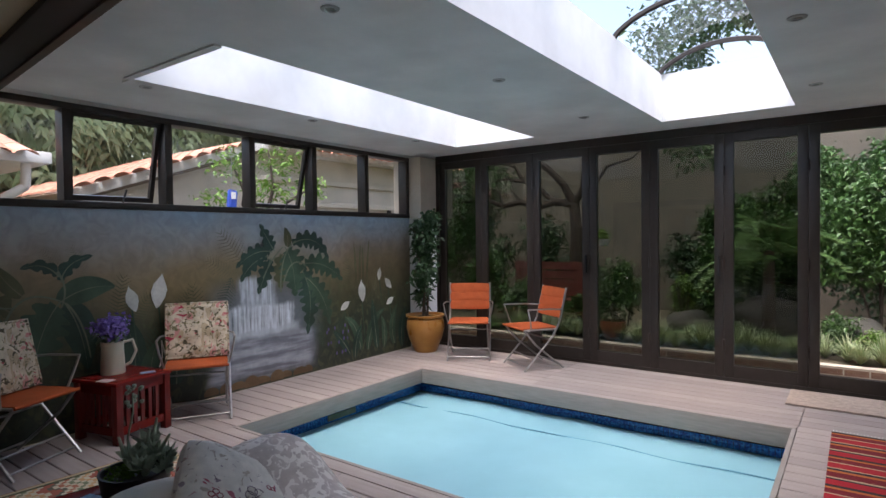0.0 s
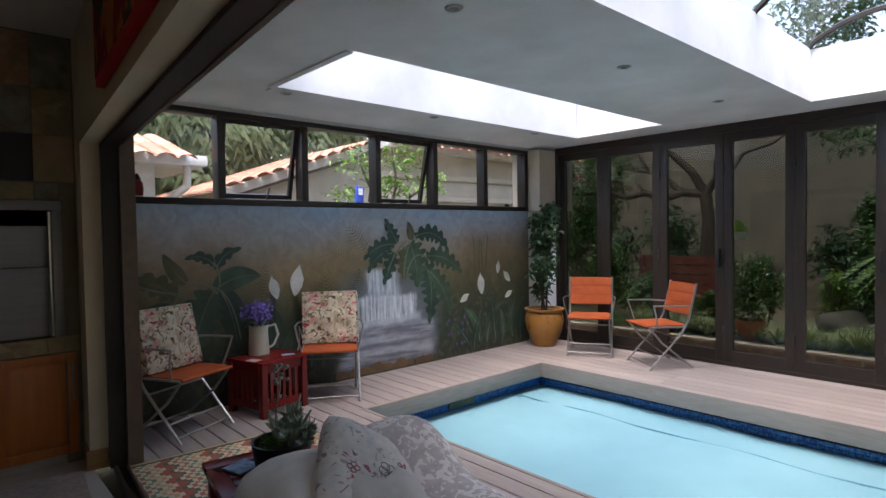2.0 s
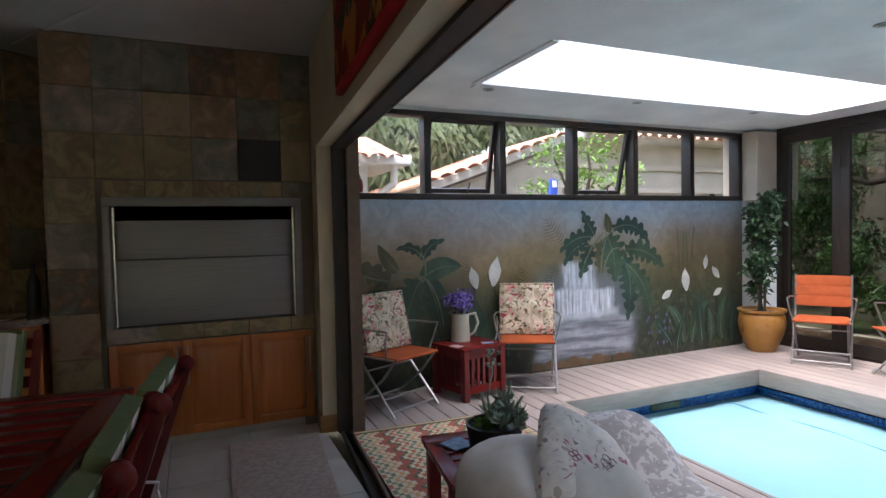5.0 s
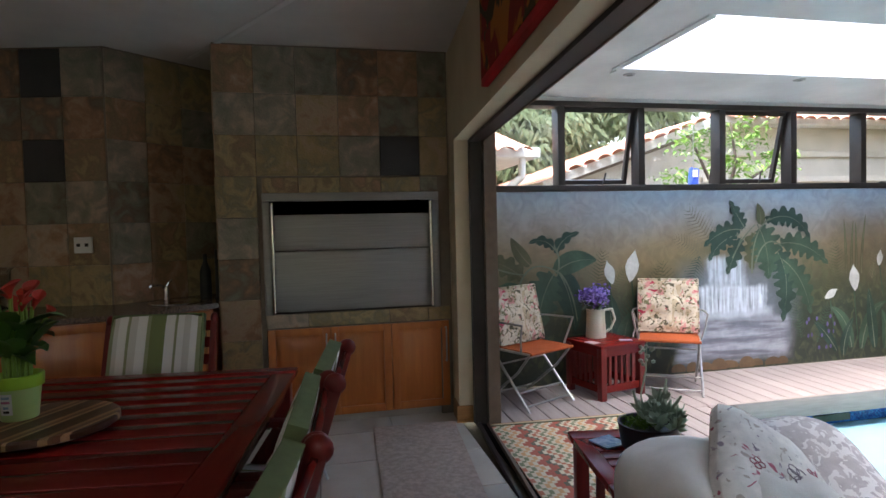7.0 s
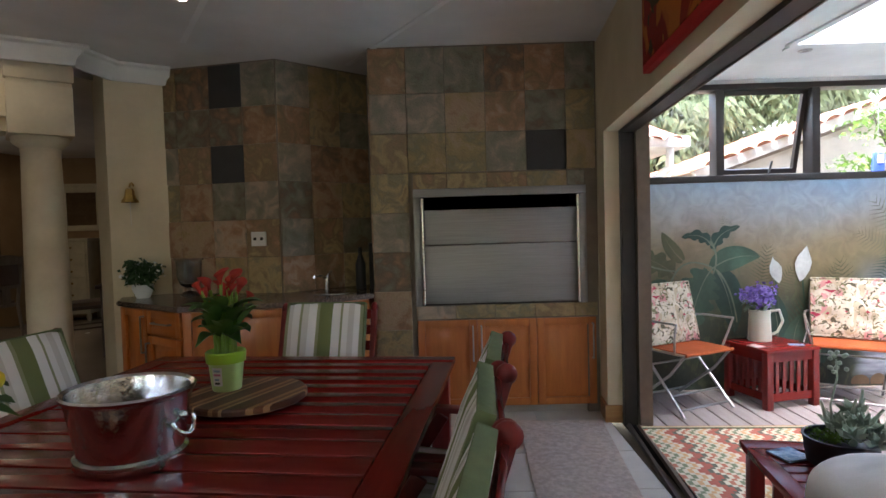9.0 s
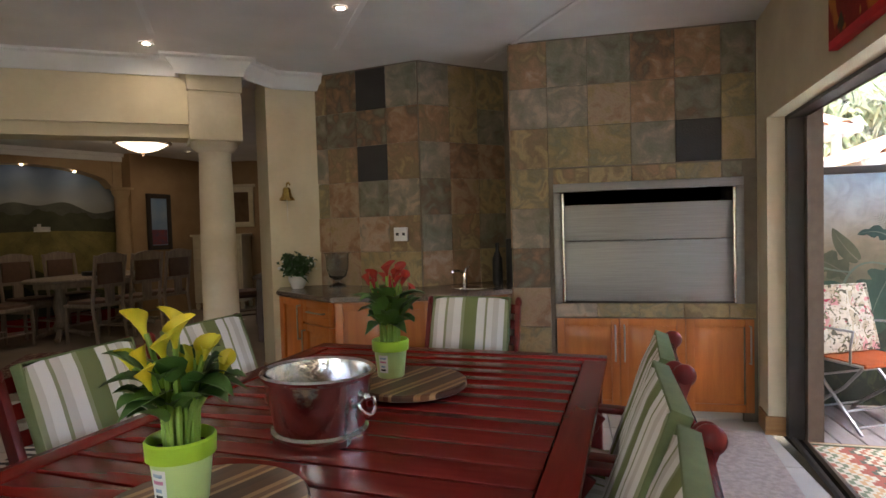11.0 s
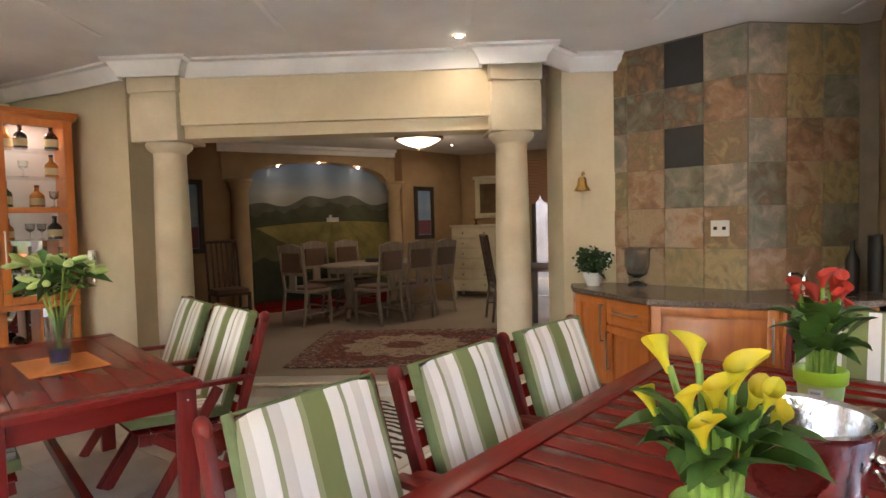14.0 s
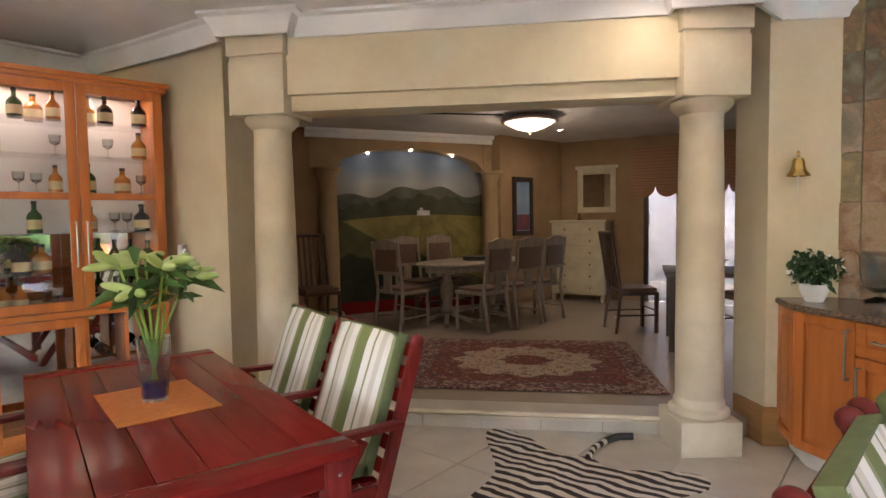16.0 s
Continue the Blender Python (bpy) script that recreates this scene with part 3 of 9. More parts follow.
bm = B()
wspan(bm, (-0.55, 0, 0), (0, 0.10, 3.0))
wspan(bm, (-0.9, -0.02, 0), (-0.24, 0.30, 3.0))
structure("wall_jamb", bm, M['cream'], "cream wall end beside the wide opening")
bm = B()
wspan(bm, (0, 0, 2.015), (5.5, 0.10, 3.0))
wspan(bm, (0, 0.10, 2.09), (5.5, 0.29, 3.0))
structure("wall_lintel", bm, M['cream'], "cream wall above the wide opening")
bm = B()
wspan(bm, (5.5, 0, 0), (6.6, 0.30, 3.0))
structure("wall_opening_end", bm, M['cream'], "cream wall at the end of the opening")
of = thing("door_opening_frame", "dark brown sliding door frame and track round the opening", "door frame", kind="structure")
for nm, q, mt in (("jamb_post", ((0.0, 0.101, 0), (0.06, 0.19, 2.0)), 'frame'), ("jamb_post", ((0.02, 0.195, 0), (0.10, 0.28, 2.08)), 'brownframe'),
                  ("head_rail", ((0.0, 0.101, 1.995), (5.5, 0.19, 2.088)), 'frame'), ("head_rail", ((0.0, 0.195, 2.065), (5.5, 0.28, 2.088)), 'brownframe'), ("track_lip", ((0.0, 0.186, 1.99), (5.5, 0.194, 2.06)), 'brownframe'),
                  ("floor_rail", ((0.0, 0.12, -0.02), (5.5, 0.14, 0.012)), 'frame'), ("floor_rail", ((0.0, 0.19, -0.02), (5.5, 0.21, 0.012)), 'brownframe')):
    bm = B()
    wspan(bm, *q)
    part(nm, bm, M[mt], of)
bm = B()
wspan(bm, (-0.012, -0.02, 0), (0.014, 0.098, 0.12), 0.004)
wspan(bm, (-0.2, -0.016, 0), (-0.012, -0.001, 0.12))
wspan(bm, (-0.014, -0.022, 0.0), (0.018, 0.098, 0.03), 0.004)
structure("baseboard_jamb", bm, M['skirt'], "stepped honey pine skirting round the wall end", "skirting")

# ---- structure: dining room ----
AP0, AP1 = Vector((-3.52, -2.92)), Vector((-2.31, -4.89))     # face of the beam over the archway
AD = (AP1 - AP0).normalized()
AN = Vector((-AD.y, AD.x))                                      # towards the dining room
if AN.x < 0:
    AN = -AN
AYAW = math.degrees(math.atan2(AD.y, AD.x))


def along(s, d=0.0):
    """A plan point s metres along the archway line and d metres out into the dining room."""
    p = AP0 + AD * s + AN * d
    return (p.x, p.y)


AL = (AP1 - AP0).length
bm = B()
prism(bm, [along(-0.1, -0.32), along(AL + 0.1, -0.32), along(AL + 0.1, 0.0), along(-0.1, 0.0)][::-1], 2.22, 3.0)
prism(bm, [along(-0.1, -0.30), along(AL + 0.1, -0.30), along(AL + 0.1, -0.05), along(-0.1, -0.05)][::-1], 2.125, 2.22)
structure("wall_beam", bm, M['cream'], "cream beam over the archway with a stepped lower edge", "beam")
bm = B()
prism(bm, [(-4.27, -2.14), (-4.75, -2.14), (-4.75, -2.75), (-4.25, -2.75), (-4.02, -2.52)], 0, 3.0)
structure("wall_bell", bm, M['cream'], "narrow cream wall beside the archway")
LW0, LW1 = (-2.20, -5.50), (-1.93, -6.25)
bm = B()
prism(bm, [LW0, (-2.55, -5.65), (-2.3, -7.0), (-1.8, -7.0)], 0, 3.0)
structure("wall_cabinet_side", bm, M['cream'], "narrow cream wall between archway and drinks cabinet")
bm = B()
span(bm, (-2.1, -7.0, 0), (4.2, -6.8, 3.0))
structure("wall_south", bm, M['cream'], "cream wall behind the drinks cabinet")
bm = B()
span(bm, (-5.2, -2.15, 0), (-4.75, 1.0, 3.0))
span(bm, (-5.2, 1.0, 0), (-4.62, 1.14, 3.0))
structure("wall_west", bm, M['cream'], "outer wall behind the fireplace and counter")
# unseen window wall behind the walker, assumed and added to let daylight in
bm = B()
for a, b in (((4.0, -7.0, 0), (4.2, -3.6, 3.0)), ((4.0, 0.2, 0), (4.2, 1.3, 3.0)), ((4.0, -3.6, 0), (4.2, 0.2, 0.5)), ((4.0, -3.6, 2.1), (4.2, 0.2, 3.0))):
    span(bm, a, b)
span(bm, (2.35, 0.75, 0), (4.2, 0.95, 3.0))
structure("wall_unseen_window", bm, M['cream'], "unseen cream wall with an opening added for daylight")
w2 = thing("window_2", "assumed unseen window behind the walker, added for daylight", "window", kind="structure")
for y in (-3.6, -2.35, -1.1, 0.14):
    part("mullion", span(B(), (4.05, y, 0.5), (4.15, y + 0.06, 2.1)), M['frame'], w2)
bm = B()
span(bm, (-5.2, -7.0, DZ), (4.2, 1.24, DZ + 0.12))
structure("ceiling_dining", bm, M['ceil'], "off-white ceiling boards with painted joint strips", "ceiling")
bm = B()
for i in range(-2, 3):
    c = i * 1.2 + 0.3
    box(bm, (0, c, DZ - 0.003), (3.6, 0.035, 0.008), pose(-1.3, -2.0, 0, 0, 0, 33))
structure("ceiling_strips", bm, M['white'], "thin white cover strips on the ceiling joints", "trim")
bm = B()
span(bm, (-5.2, -7.0, -0.2), (4.2, 1.12, -0.02))
floor_dining = structure("floor_dining", bm, M['grout'], "beige ceramic tiles with pale joints", "floor")

# ---- dining room: archway, slate, counter, fireplace ----
def column(name, s, ang):
    """A round plaster column on a square plinth under a square block."""
    x, y = along(s, -0.16)
    c = thing(name, "cream plaster column on a square plinth below a stepped block", "column", pose(x, y, 0, 0, 0, ang), "archway columns")
    part("plinth", span(B(), (-0.18, -0.18, 0), (0.18, 0.18, 0.21), 0.008), M['pillar'], c)
    part("base_ring", lathe(B(), [(0.0, 0.21), (0.16, 0.21), (0.175, 0.225), (0.175, 0.25), (0.15, 0.265), (0.148, 0.30), (0.137, 0.32)], 40), M['pillar'], c)
    part("shaft", lathe(B(), [(0.137, 0.31), (0.138, 0.7), (0.135, 1.2), (0.127, 1.7), (0.119, 2.02)], 40), M['pillar'], c)
    part("capital", lathe(B(), [(0.119, 1.98), (0.123, 2.005), (0.123, 2.02), (0.14, 2.035), (0.166, 2.06), (0.174, 2.075), (0.174, 2.10), (0.0, 2.10)], 40), M['pillar'], c)
    b = part("block", span(B(), (-0.19, -0.21, 2.10), (0.19, 0.20, 2.44), 0.006), M['pillar'], c)
    part("band", span(B(), (-0.198, -0.21, 2.47), (0.198, 0.21, 2.62), 0.006), M['pillar'], c)
    part("neck", span(B(), (-0.185, -0.2, 2.43), (0.185, 0.19, 2.48)), M['pillar'], c)
    return c


column("column", -0.20, AYAW + 8)
column("column", AL + 0.20, AYAW - 4)


def cornice(pts, name="cornice"):
    """A stepped white moulding under the ceiling along a plan line; the room lies to the left of it."""
    bm = B()
    prof = [(0, DZ - 0.13), (0.02, DZ - 0.13), (0.03, DZ - 0.09), (0.065, DZ - 0.045), (0.075, DZ - 0.03), (0.11, DZ - 0.02), (0.11, DZ - 0.001)]
    rows = []
    n = len(pts)
    for i, p in enumerate(pts):
        p = Vector(p)
        a = (p - Vector(pts[i - 1])).normalized() if i else None
        b = (Vector(pts[i + 1]) - p).normalized() if i < n - 1 else None
        na = Vector((-a.y, a.x)) if a else None
        nb = Vector((-b.y, b.x)) if b else None
        if na and nb:
            m = (na + nb).normalized()
            m = m / max(m.dot(na), 0.4)
        else:
            m = na or nb
        rows.append([bm.verts.new((p.x + m.x * d, p.y + m.y * d, z)) for d, z in prof])
    for r, q in zip(rows, rows[1:]):
        for i in range(len(prof) - 1):
            bm.faces.new((r[i], r[i + 1], q[i + 1], q[i]))
    structure(name, bm, M['white'], "white stepped cornice under the dining room ceiling", "cornice")


cornice([(-4.27, -2.14), (-4.05, -2.48), along(-0.42, 0.06), along(-0.42, 0.10), along(0.02, 0.10), along(0.02, 0.0), along(AL - 0.02, 0.0), along(AL - 0.02, 0.10), along(AL + 0.42, 0.10), along(AL + 0.44, 0.02), (-1.95, -6.1), (-1.83, -6.8), (4.0, -6.8)])

# raised floor and step of the next room
# darker copy of the beige floor tile: the next room's dimness put into colour
M['nextfloor'] = mat("dimmed_beige_tile", (0.38, 0.315, 0.25), 0.26, col2=(0.34, 0.28, 0.215), scale=1.2, fine=0.04)
FZ = 0.13
bm = B()
prism(bm, [along(-0.6, -0.34), along(AL + 0.6, -0.34), (-2.3, -9.5), (-11.5, -9.5), (-11.5, -1.9), (-4.9, -1.9)][::-1], -0.2, FZ - 0.004)
structure("floor_next_room", bm, M['nextfloor'], "beige tiled raised floor of the next room", "floor")
st = thing("step", "low tiled step with a rounded nosing at the archway", "step", kind="structure")
ns = 6
for i in range(ns):
    a, b = -0.05 + (AL + 0.1) * i / ns + 0.003, -0.05 + (AL + 0.1) * (i + 1) / ns - 0.003
    bm = B()
    prism(bm, [along(a, -0.345), along(b, -0.345), along(b, -0.325), along(a, -0.325)][::-1], 0, FZ - 0.035)
    part("riser_tile", bm, M['tilefloor'], st)
bm = B()
prism(bm, [along(-0.1, -0.5), along(AL + 0.1, -0.5), along(AL + 0.1, -0.30), along(-0.1, -0.30)][::-1], FZ - 0.03, FZ)
part("tread", bm, M['tilefloor'], st)
bm = B()
tube(bm, [(*along(-0.1, -0.30), FZ - 0.015), (*along(AL + 0.1, -0.30), FZ - 0.015)], 0.014, 8)
tube(bm, [(*along(-0.1, -0.32), FZ - 0.045), (*along(AL + 0.1, -0.32), FZ - 0.045)], 0.008, 8)
part("nosing", bm, M['pillar'], st)
bm = B()
p, q = Vector((-4.02, -2.52)), Vector((-4.27, -2.14))
d = (q - p).normalized()
n = Vector((d.y, -d.x))
for a, b, h, t in ((-0.02, 0.2, 0.13, 0.02), (-0.02, 0.08, 0.24, 0.018)):
    prism(bm, [tuple(p + d * a), tuple(p + d * b), tuple(p + d * b + n * t), tuple(p + d * a + n * t)], 0, h)
prism(bm, [tuple(p), tuple(p + Vector((-0.2, -0.2))), tuple(p + Vector((-0.19, -0.22))), tuple(p + Vector((0.015, -0.015)))], 0, 0.24)
structure("baseboard_bell", bm, M['skirt'], "stepped honey pine skirting beside the archway", "skirting")

# slate chimney breast
def body(name, poly, z0, z1, label):
    bm = B()
    prism(bm, poly, z0, z1)
    return structure(name, bm, M['slategrout'], label)


BX = -3.885
breast = body("wall_fireplace", [(BX, -0.5), (BX, -0.2), (-4.35, -0.2), (-4.35, 1.05), (BX, 1.05), (BX, 1.14), (-4.75, 1.14), (-4.75, -0.5)], 0, 2.7, "slate-clad chimney breast of the fireplace")
bm = B()
span(bm, (-4.7, -0.2, 1.66), (BX, 1.05, 2.7))
span(bm, (-4.7, -0.2, 0), (-4.38, 1.05, 1.66))
span(bm, (-4.4, -0.2, 0.70), (BX, 1.05, 0.815))
part("core", bm, M['slategrout'], breast)
corner = body("wall_slate_corner", [(-4.26, -2.21), (-4.065, -1.23), (-4.6, -0.62), (-4.6, -0.5), (-4.76, -0.5), (-4.76, -2.21)], 0, 2.7, "slate-clad corner wall behind the counter")
TS = 0.29
tile_meshes = {}


def slate_tile(w, h, parent, m, dark=False):
    key = (round(w, 3), round(h, 3), dark)
    if key not in tile_meshes:
        tile_meshes[key] = slab_mesh("tile", (w - 0.003, h - 0.003, 0.012), M['slateblack'] if dark else M['slate'], 0.003)
    return piece("tile", tile_meshes[key], parent, m)


rng = random.Random(5)


def clad(p0, p1, parent, zrows, cols, hole=None, darks=()):
    """Tiles on the upright face from p0 to p1 in the plan, facing to the right of that line's left hand."""
    p0, p1 = Vector(p0), Vector(p1)
    d = (p1 - p0).normalized()
    yaw = math.degrees(math.atan2(d.y, d.x))
    for i, (a, b) in enumerate(zip(cols, cols[1:])):
        for j, (z0, z1) in enumerate(zip(zrows, zrows[1:])):
            if hole and hole(0.5 * (a + b), 0.5 * (z0 + z1)):
                continue
            c = p0 + d * (a + b) / 2
            prx = rng.uniform(-0.002, 0.003)
            m = pose(c.x, c.y, (z0 + z1) / 2, 0, 0, yaw) @ pose(0, -0.009 - prx, 0, 90, 0, 0)
            slate_tile(b - a, z1 - z0, parent, m, (i, j) in darks)


Z9 = [0.04 + TS * k for k in range(10)]
Z9[0] = 0.0
Z9[-1] = 2.69
ZB = [0.0, 0.07] + [0.355 + 0.2868 * k for k in range(9)]
ZB[-1] = 2.69
YC = [-0.5, -0.23, 0.05, 0.34, 0.63, 0.92, 1.13]
SLATE_LATER = [
    ((BX, -0.5), (BX, 1.14), breast, ZB, [y + 0.5 for y in YC], lambda u, z: u > 0.28 and z < 1.75, ((4, 7), )),
    ((BX, -0.2), (BX, 1.05), breast, [1.67, 1.78], [0, 0.25, 0.54, 0.83, 1.12, 1.25], None, ()),
    ((BX, -0.2), (BX, 1.14), breast, [0.715, 0.815], [0, 0.29, 0.58, 0.87, 1.16, 1.33], None, ()),
    ((-4.75, -0.5), (BX, -0.5), breast, ZB, [0.0, 0.29, 0.58, 0.86], None, ()),
    ((-4.26, -2.21), (-4.065, -1.23), corner, Z9, [0, 0.14, 0.43, 0.71, 0.99], None, ((2, 6), (2, 8))),
    ((-4.065, -1.23), (-4.6, -0.62), corner, Z9, [0, 0.27, 0.54, 0.81], None, ()),
]

# fireplace front
br = thing("fireplace", "built-in barbecue fireplace with closed brushed steel doors", "fireplace")
part("firebox", span(span(span(span(B(), (-4.37, -0.19, 0.82), (-4.35, 1.04, 1.66)), (-4.35, -0.19, 0.82), (-3.9, -0.18, 1.66)), (-4.35, 1.03, 0.82), (-3.9, 1.04, 1.66)), (-4.35, -0.19, 0.815), (-3.9, 1.04, 0.825)), M['soot'], br, "sooty dark firebox")
for nm, q in (("frame_top", ((-3.905, -0.2, 1.61), (-3.845, 1.05, 1.67))), ("frame_side", ((-3.905, -0.2, 0.815), (-3.845, -0.15, 1.61))), ("frame_side", ((-3.905, 1.0, 0.815), (-3.845, 1.05, 1.61)))):
    part(nm, span(B(), *q, 0.006), M['steel'], br)
part("rail", rod(B(), (-3.835, -0.135, 0.83), (-3.835, -0.135, 1.60), 0.012), M['chrome'], br)
part("rail", rod(B(), (-3.835, 0.985, 0.83), (-3.835, 0.985, 1.60), 0.012), M['chrome'], br)
part("door_panel", span(B(), (-3.90, -0.145, 1.262), (-3.87, 0.995, 1.515), 0.004), M['steel'], br)
part("door_panel", span(B(), (-3.895, -0.145, 0.83), (-3.865, 0.995, 1.257), 0.004), M['steel'], br)


def panel_door(name, w, h, parent, m, handle=1, mt='cherry'):
    """A frame-and-panel cupboard door in the x-z plane, its face towards -y; handle: side of the steel pull, 0 none, 2 level."""
    f = 0.055
    bm = B()
    span(bm, (0.002, 0, 0.002), (f, 0.02, h - 0.002), 0.003)
    span(bm, (w - f, 0, 0.002), (w - 0.002, 0.02, h - 0.002), 0.003)
    span(bm, (f, 0, 0.002), (w - f, 0.02, f), 0.003)
    span(bm, (f, 0, h - f), (w - f, 0.02, h - 0.002), 0.003)
    d = part(name, bm, M[mt], parent, "", m)
    if w > 0.2 and h > 0.2:
        bm = B()
        z = [(f, 0.012), (f + 0.035, 0.003)]
        a = [bm.verts.new(v) for v in ((f, 0.019, f), (w - f, 0.019, f), (w - f, 0.019, h - f), (f, 0.019, h - f))]
        g = 0.045
        b = [bm.verts.new(v) for v in ((f + g, 0.002, f + g), (w - f - g, 0.002, f + g), (w - f - g, 0.002, h - f - g), (f + g, 0.002, h - f - g))]
        k = 0.012
        mid_ = [bm.verts.new(v) for v in ((f + k, 0.019, f + k), (w - f - k, 0.019, f + k), (w - f - k, 0.019, h - f - k), (f + k, 0.019, h - f - k))]
        for i in range(4):
            j = (i + 1) % 4
            bm.faces.new((a[i], a[j], mid_[j], mid_[i]))
            bm.faces.new((mid_[i], mid_[j], b[j], b[i]))
        bm.faces.new(b)
        part("panel", bm, M[mt], d)
    else:
        part("panel", span(B(), (f - 0.01, 0.004, f - 0.01), (w - f + 0.01, 0.016, h - f + 0.01)), M[mt], d)
    if handle:
        bm = B()
        if handle == 2:
            tube(bm, [(w * 0.25, 0, h / 2), (w * 0.25, -0.03, h / 2), (w * 0.75, -0.03, h / 2), (w * 0.75, 0, h / 2)], 0.006)
        else:
            x = w - 0.03 if handle == 1 else 0.03
            tube(bm, [(x, 0, h - 0.05), (x, -0.03, h - 0.05), (x, -0.03, h - 0.30), (x, 0, h - 0.30)], 0.006)
        part("handle", bm, M['galv'], d, "slim steel bar handle")
    return d


cab = thing("fireplace_cabinet", "honey wood cupboard with three panelled doors under the fireplace", "cabinet")
part("carcass", span(B(), (-4.36, -0.19, 0.06), (BX - 0.002, 1.11, 0.71)), M['cherry'], cab)
part("toe_kick", span(B(), (-4.3, -0.19, 0), (-3.92, 1.11, 0.06)), M['tilefloor'], cab)
for i in range(3):
    panel_door("door", 0.435, 0.645, cab, pose(BX + 0.018, -0.195 + 0.437 * i, 0.064, 0, 0, 90), (1, -1, 1)[i])

# corner counter
CP = [(-4.10, -2.50), (-3.80, -2.37), (-3.36, -1.72), (-3.47, -0.99), (-3.86, -0.505), (-4.58, -0.505), (-4.58, -0.62), (-4.05, -1.235), (-4.24, -2.2)]
ct = thing("corner_cabinet", "faceted honey wood corner cabinet with panelled doors", "cabinet")


def inset(poly, d):
    c = Vector((-4.05, -1.45))
    return [tuple(Vector(p) + (c - Vector(p)).normalized() * d) for p in poly]


ci = inset(CP[:5], 0.045) + CP[5:]
bm = B()
prism(bm, ci, 0.10, 0.885)
part("carcass", bm, M['cherry'], ct)
bm = B()
prism(bm, inset(CP[:5], 0.10) + CP[5:], 0.0, 0.10)
part("toe_kick", bm, M['white'], ct)
for i, lay in ((0, 'p'), (1, 'dt'), (2, 'd'), (3, 'd')):
    a, b = Vector(ci[i]), Vector(ci[i + 1])
    L = (b - a).length
    d = (b - a).normalized()
    nrm = Vector((d.y, -d.x))
    yaw = math.degrees(math.atan2(d.y, d.x))
    o = a + nrm * 0.021
    mm = pose(o.x, o.y, 0.11, 0, 0, yaw)
    if lay == 'p':
        panel_door("side_panel", L, 0.77, ct, mm, 0)
    elif lay == 'dt':
        h = L * 0.46
        panel_door("door", h, 0.77, ct, mm, 1)
        panel_door("drawer", L - h, 0.17, ct, mm @ pose(h, 0, 0.60), 2, 'cherryx')
        panel_door("door", L - h, 0.59, ct, mm @ pose(h, 0, 0), -1)
    else:
        panel_door("door", L - 0.01, 0.77, ct, mm @ pose(0.005, 0, 0), 1 if i == 2 else -1)
wt = thing("worktop", "polished brown granite worktop on the corner cabinet", "worktop")
bm = B()
prism(bm, CP, 0.885, 0.92)
es = [e for e in bm.edges if abs(e.verts[0].co.z - e.verts[1].co.z) < 0.001]
bmesh.ops.bevel(bm, geom=es, offset=0.008, segments=2, affect='EDGES')
part("slab", bm, M['granite'], wt)

sk = thing("sink", "small round steel sink set into the worktop", "sink", pose(-4.03, -0.82, 0.92))
part("basin", lathe(B(), [(0.0, -0.001), (0.10, 0.001), (0.155, 0.004), (0.165, 0.008), (0.175, 0.006), (0.178, 0.0)], 32), M['chrome'], sk)
tp = thing("tap", "chrome mixer tap with a short spout", "tap", pose(-4.19, -0.92, 0.92, 0, 0, -40))
part("body", lathe(B(), [(0.0, 0), (0.026, 0), (0.026, 0.01), (0.02, 0.02), (0.018, 0.10), (0.0, 0.105)], 20), M['chrome'], tp)
part("spout", tube(B(), [(0, 0, 0.09), (0.05, 0, 0.115), (0.12, 0, 0.12), (0.13, 0, 0.10)], 0.011), M['chrome'], tp)
part("lever", tube(B(), [(0, 0, 0.10), (-0.02, 0.0, 0.13), (-0.05, 0.0, 0.15)], 0.008), M['chrome'], tp)
kt = thing("bottle_set", "dark bottles and a paper-towel stand beside the sink", "bottles", pose(-4.25, -0.66, 0.92))
part("bottle", lathe(B(), [(0.0, 0), (0.04, 0), (0.042, 0.02), (0.04, 0.2), (0.015, 0.27), (0.015, 0.33), (0.0, 0.33)], 20), M['black'], kt)
part("stand", lathe(B(), [(0.0, 0), (0.06, 0), (0.06, 0.01), (0.055, 0.012), (0.055, 0.36), (0.0, 0.37)], 20), M['black'], kt, "", pose(0.04, 0.13, 0, 0, 0, 0))
so = thing("wall_socket", "white double wall socket on the slate", "socket", pose(-4.085, -1.40, 1.34, 0, 0, 78.7) @ pose(0, -0.022, 0))
part("plate", span(B(), (-0.06, -0.008, -0.055), (0.06, 0.012, 0.055), 0.004), M['white'], so)
for x in (-0.028, 0.028):
    part("outlet", span(B(), (x - 0.012, -0.011, -0.01), (x + 0.012, -0.007, 0.012), 0.001), M['black'], so)
    part("switch", span(B(), (x - 0.008, -0.014, 0.025), (x + 0.008, -0.007, 0.042), 0.001), M['white'], so)

be = thing("brass_bell", "polished brass ship's bell on a curled bracket", "bell", pose(-4.11, -2.38, 1.66, 0, 0, 10) @ Matrix.Diagonal((0.75, 0.75, 0.75, 1)))
part("bracket", tube(B(), [(-0.02, 0, 0.0), (-0.02, 0, 0.14), (0.0, 0, 0.17), (0.04, 0, 0.18), (0.09, 0, 0.165), (0.10, 0, 0.135)], 0.009), M['brass'], be)
part("back_plate", span(B(), (-0.035, -0.015, 0.06), (-0.02, 0.015, 0.18), 0.004), M['brass'], be)
part("bell", lathe(B(), [(0.085, -0.02), (0.078, 0.0), (0.058, 0.025), (0.047, 0.06), (0.043, 0.10), (0.032, 0.12), (0.0, 0.125)], 28, (0.10, 0, 0.0)), M['brass'], be)
part("cord", rod(B(), (0.10, 0, -0.01), (0.10, 0, -0.26), 0.006, 0.003, 6), M['linen'], be)


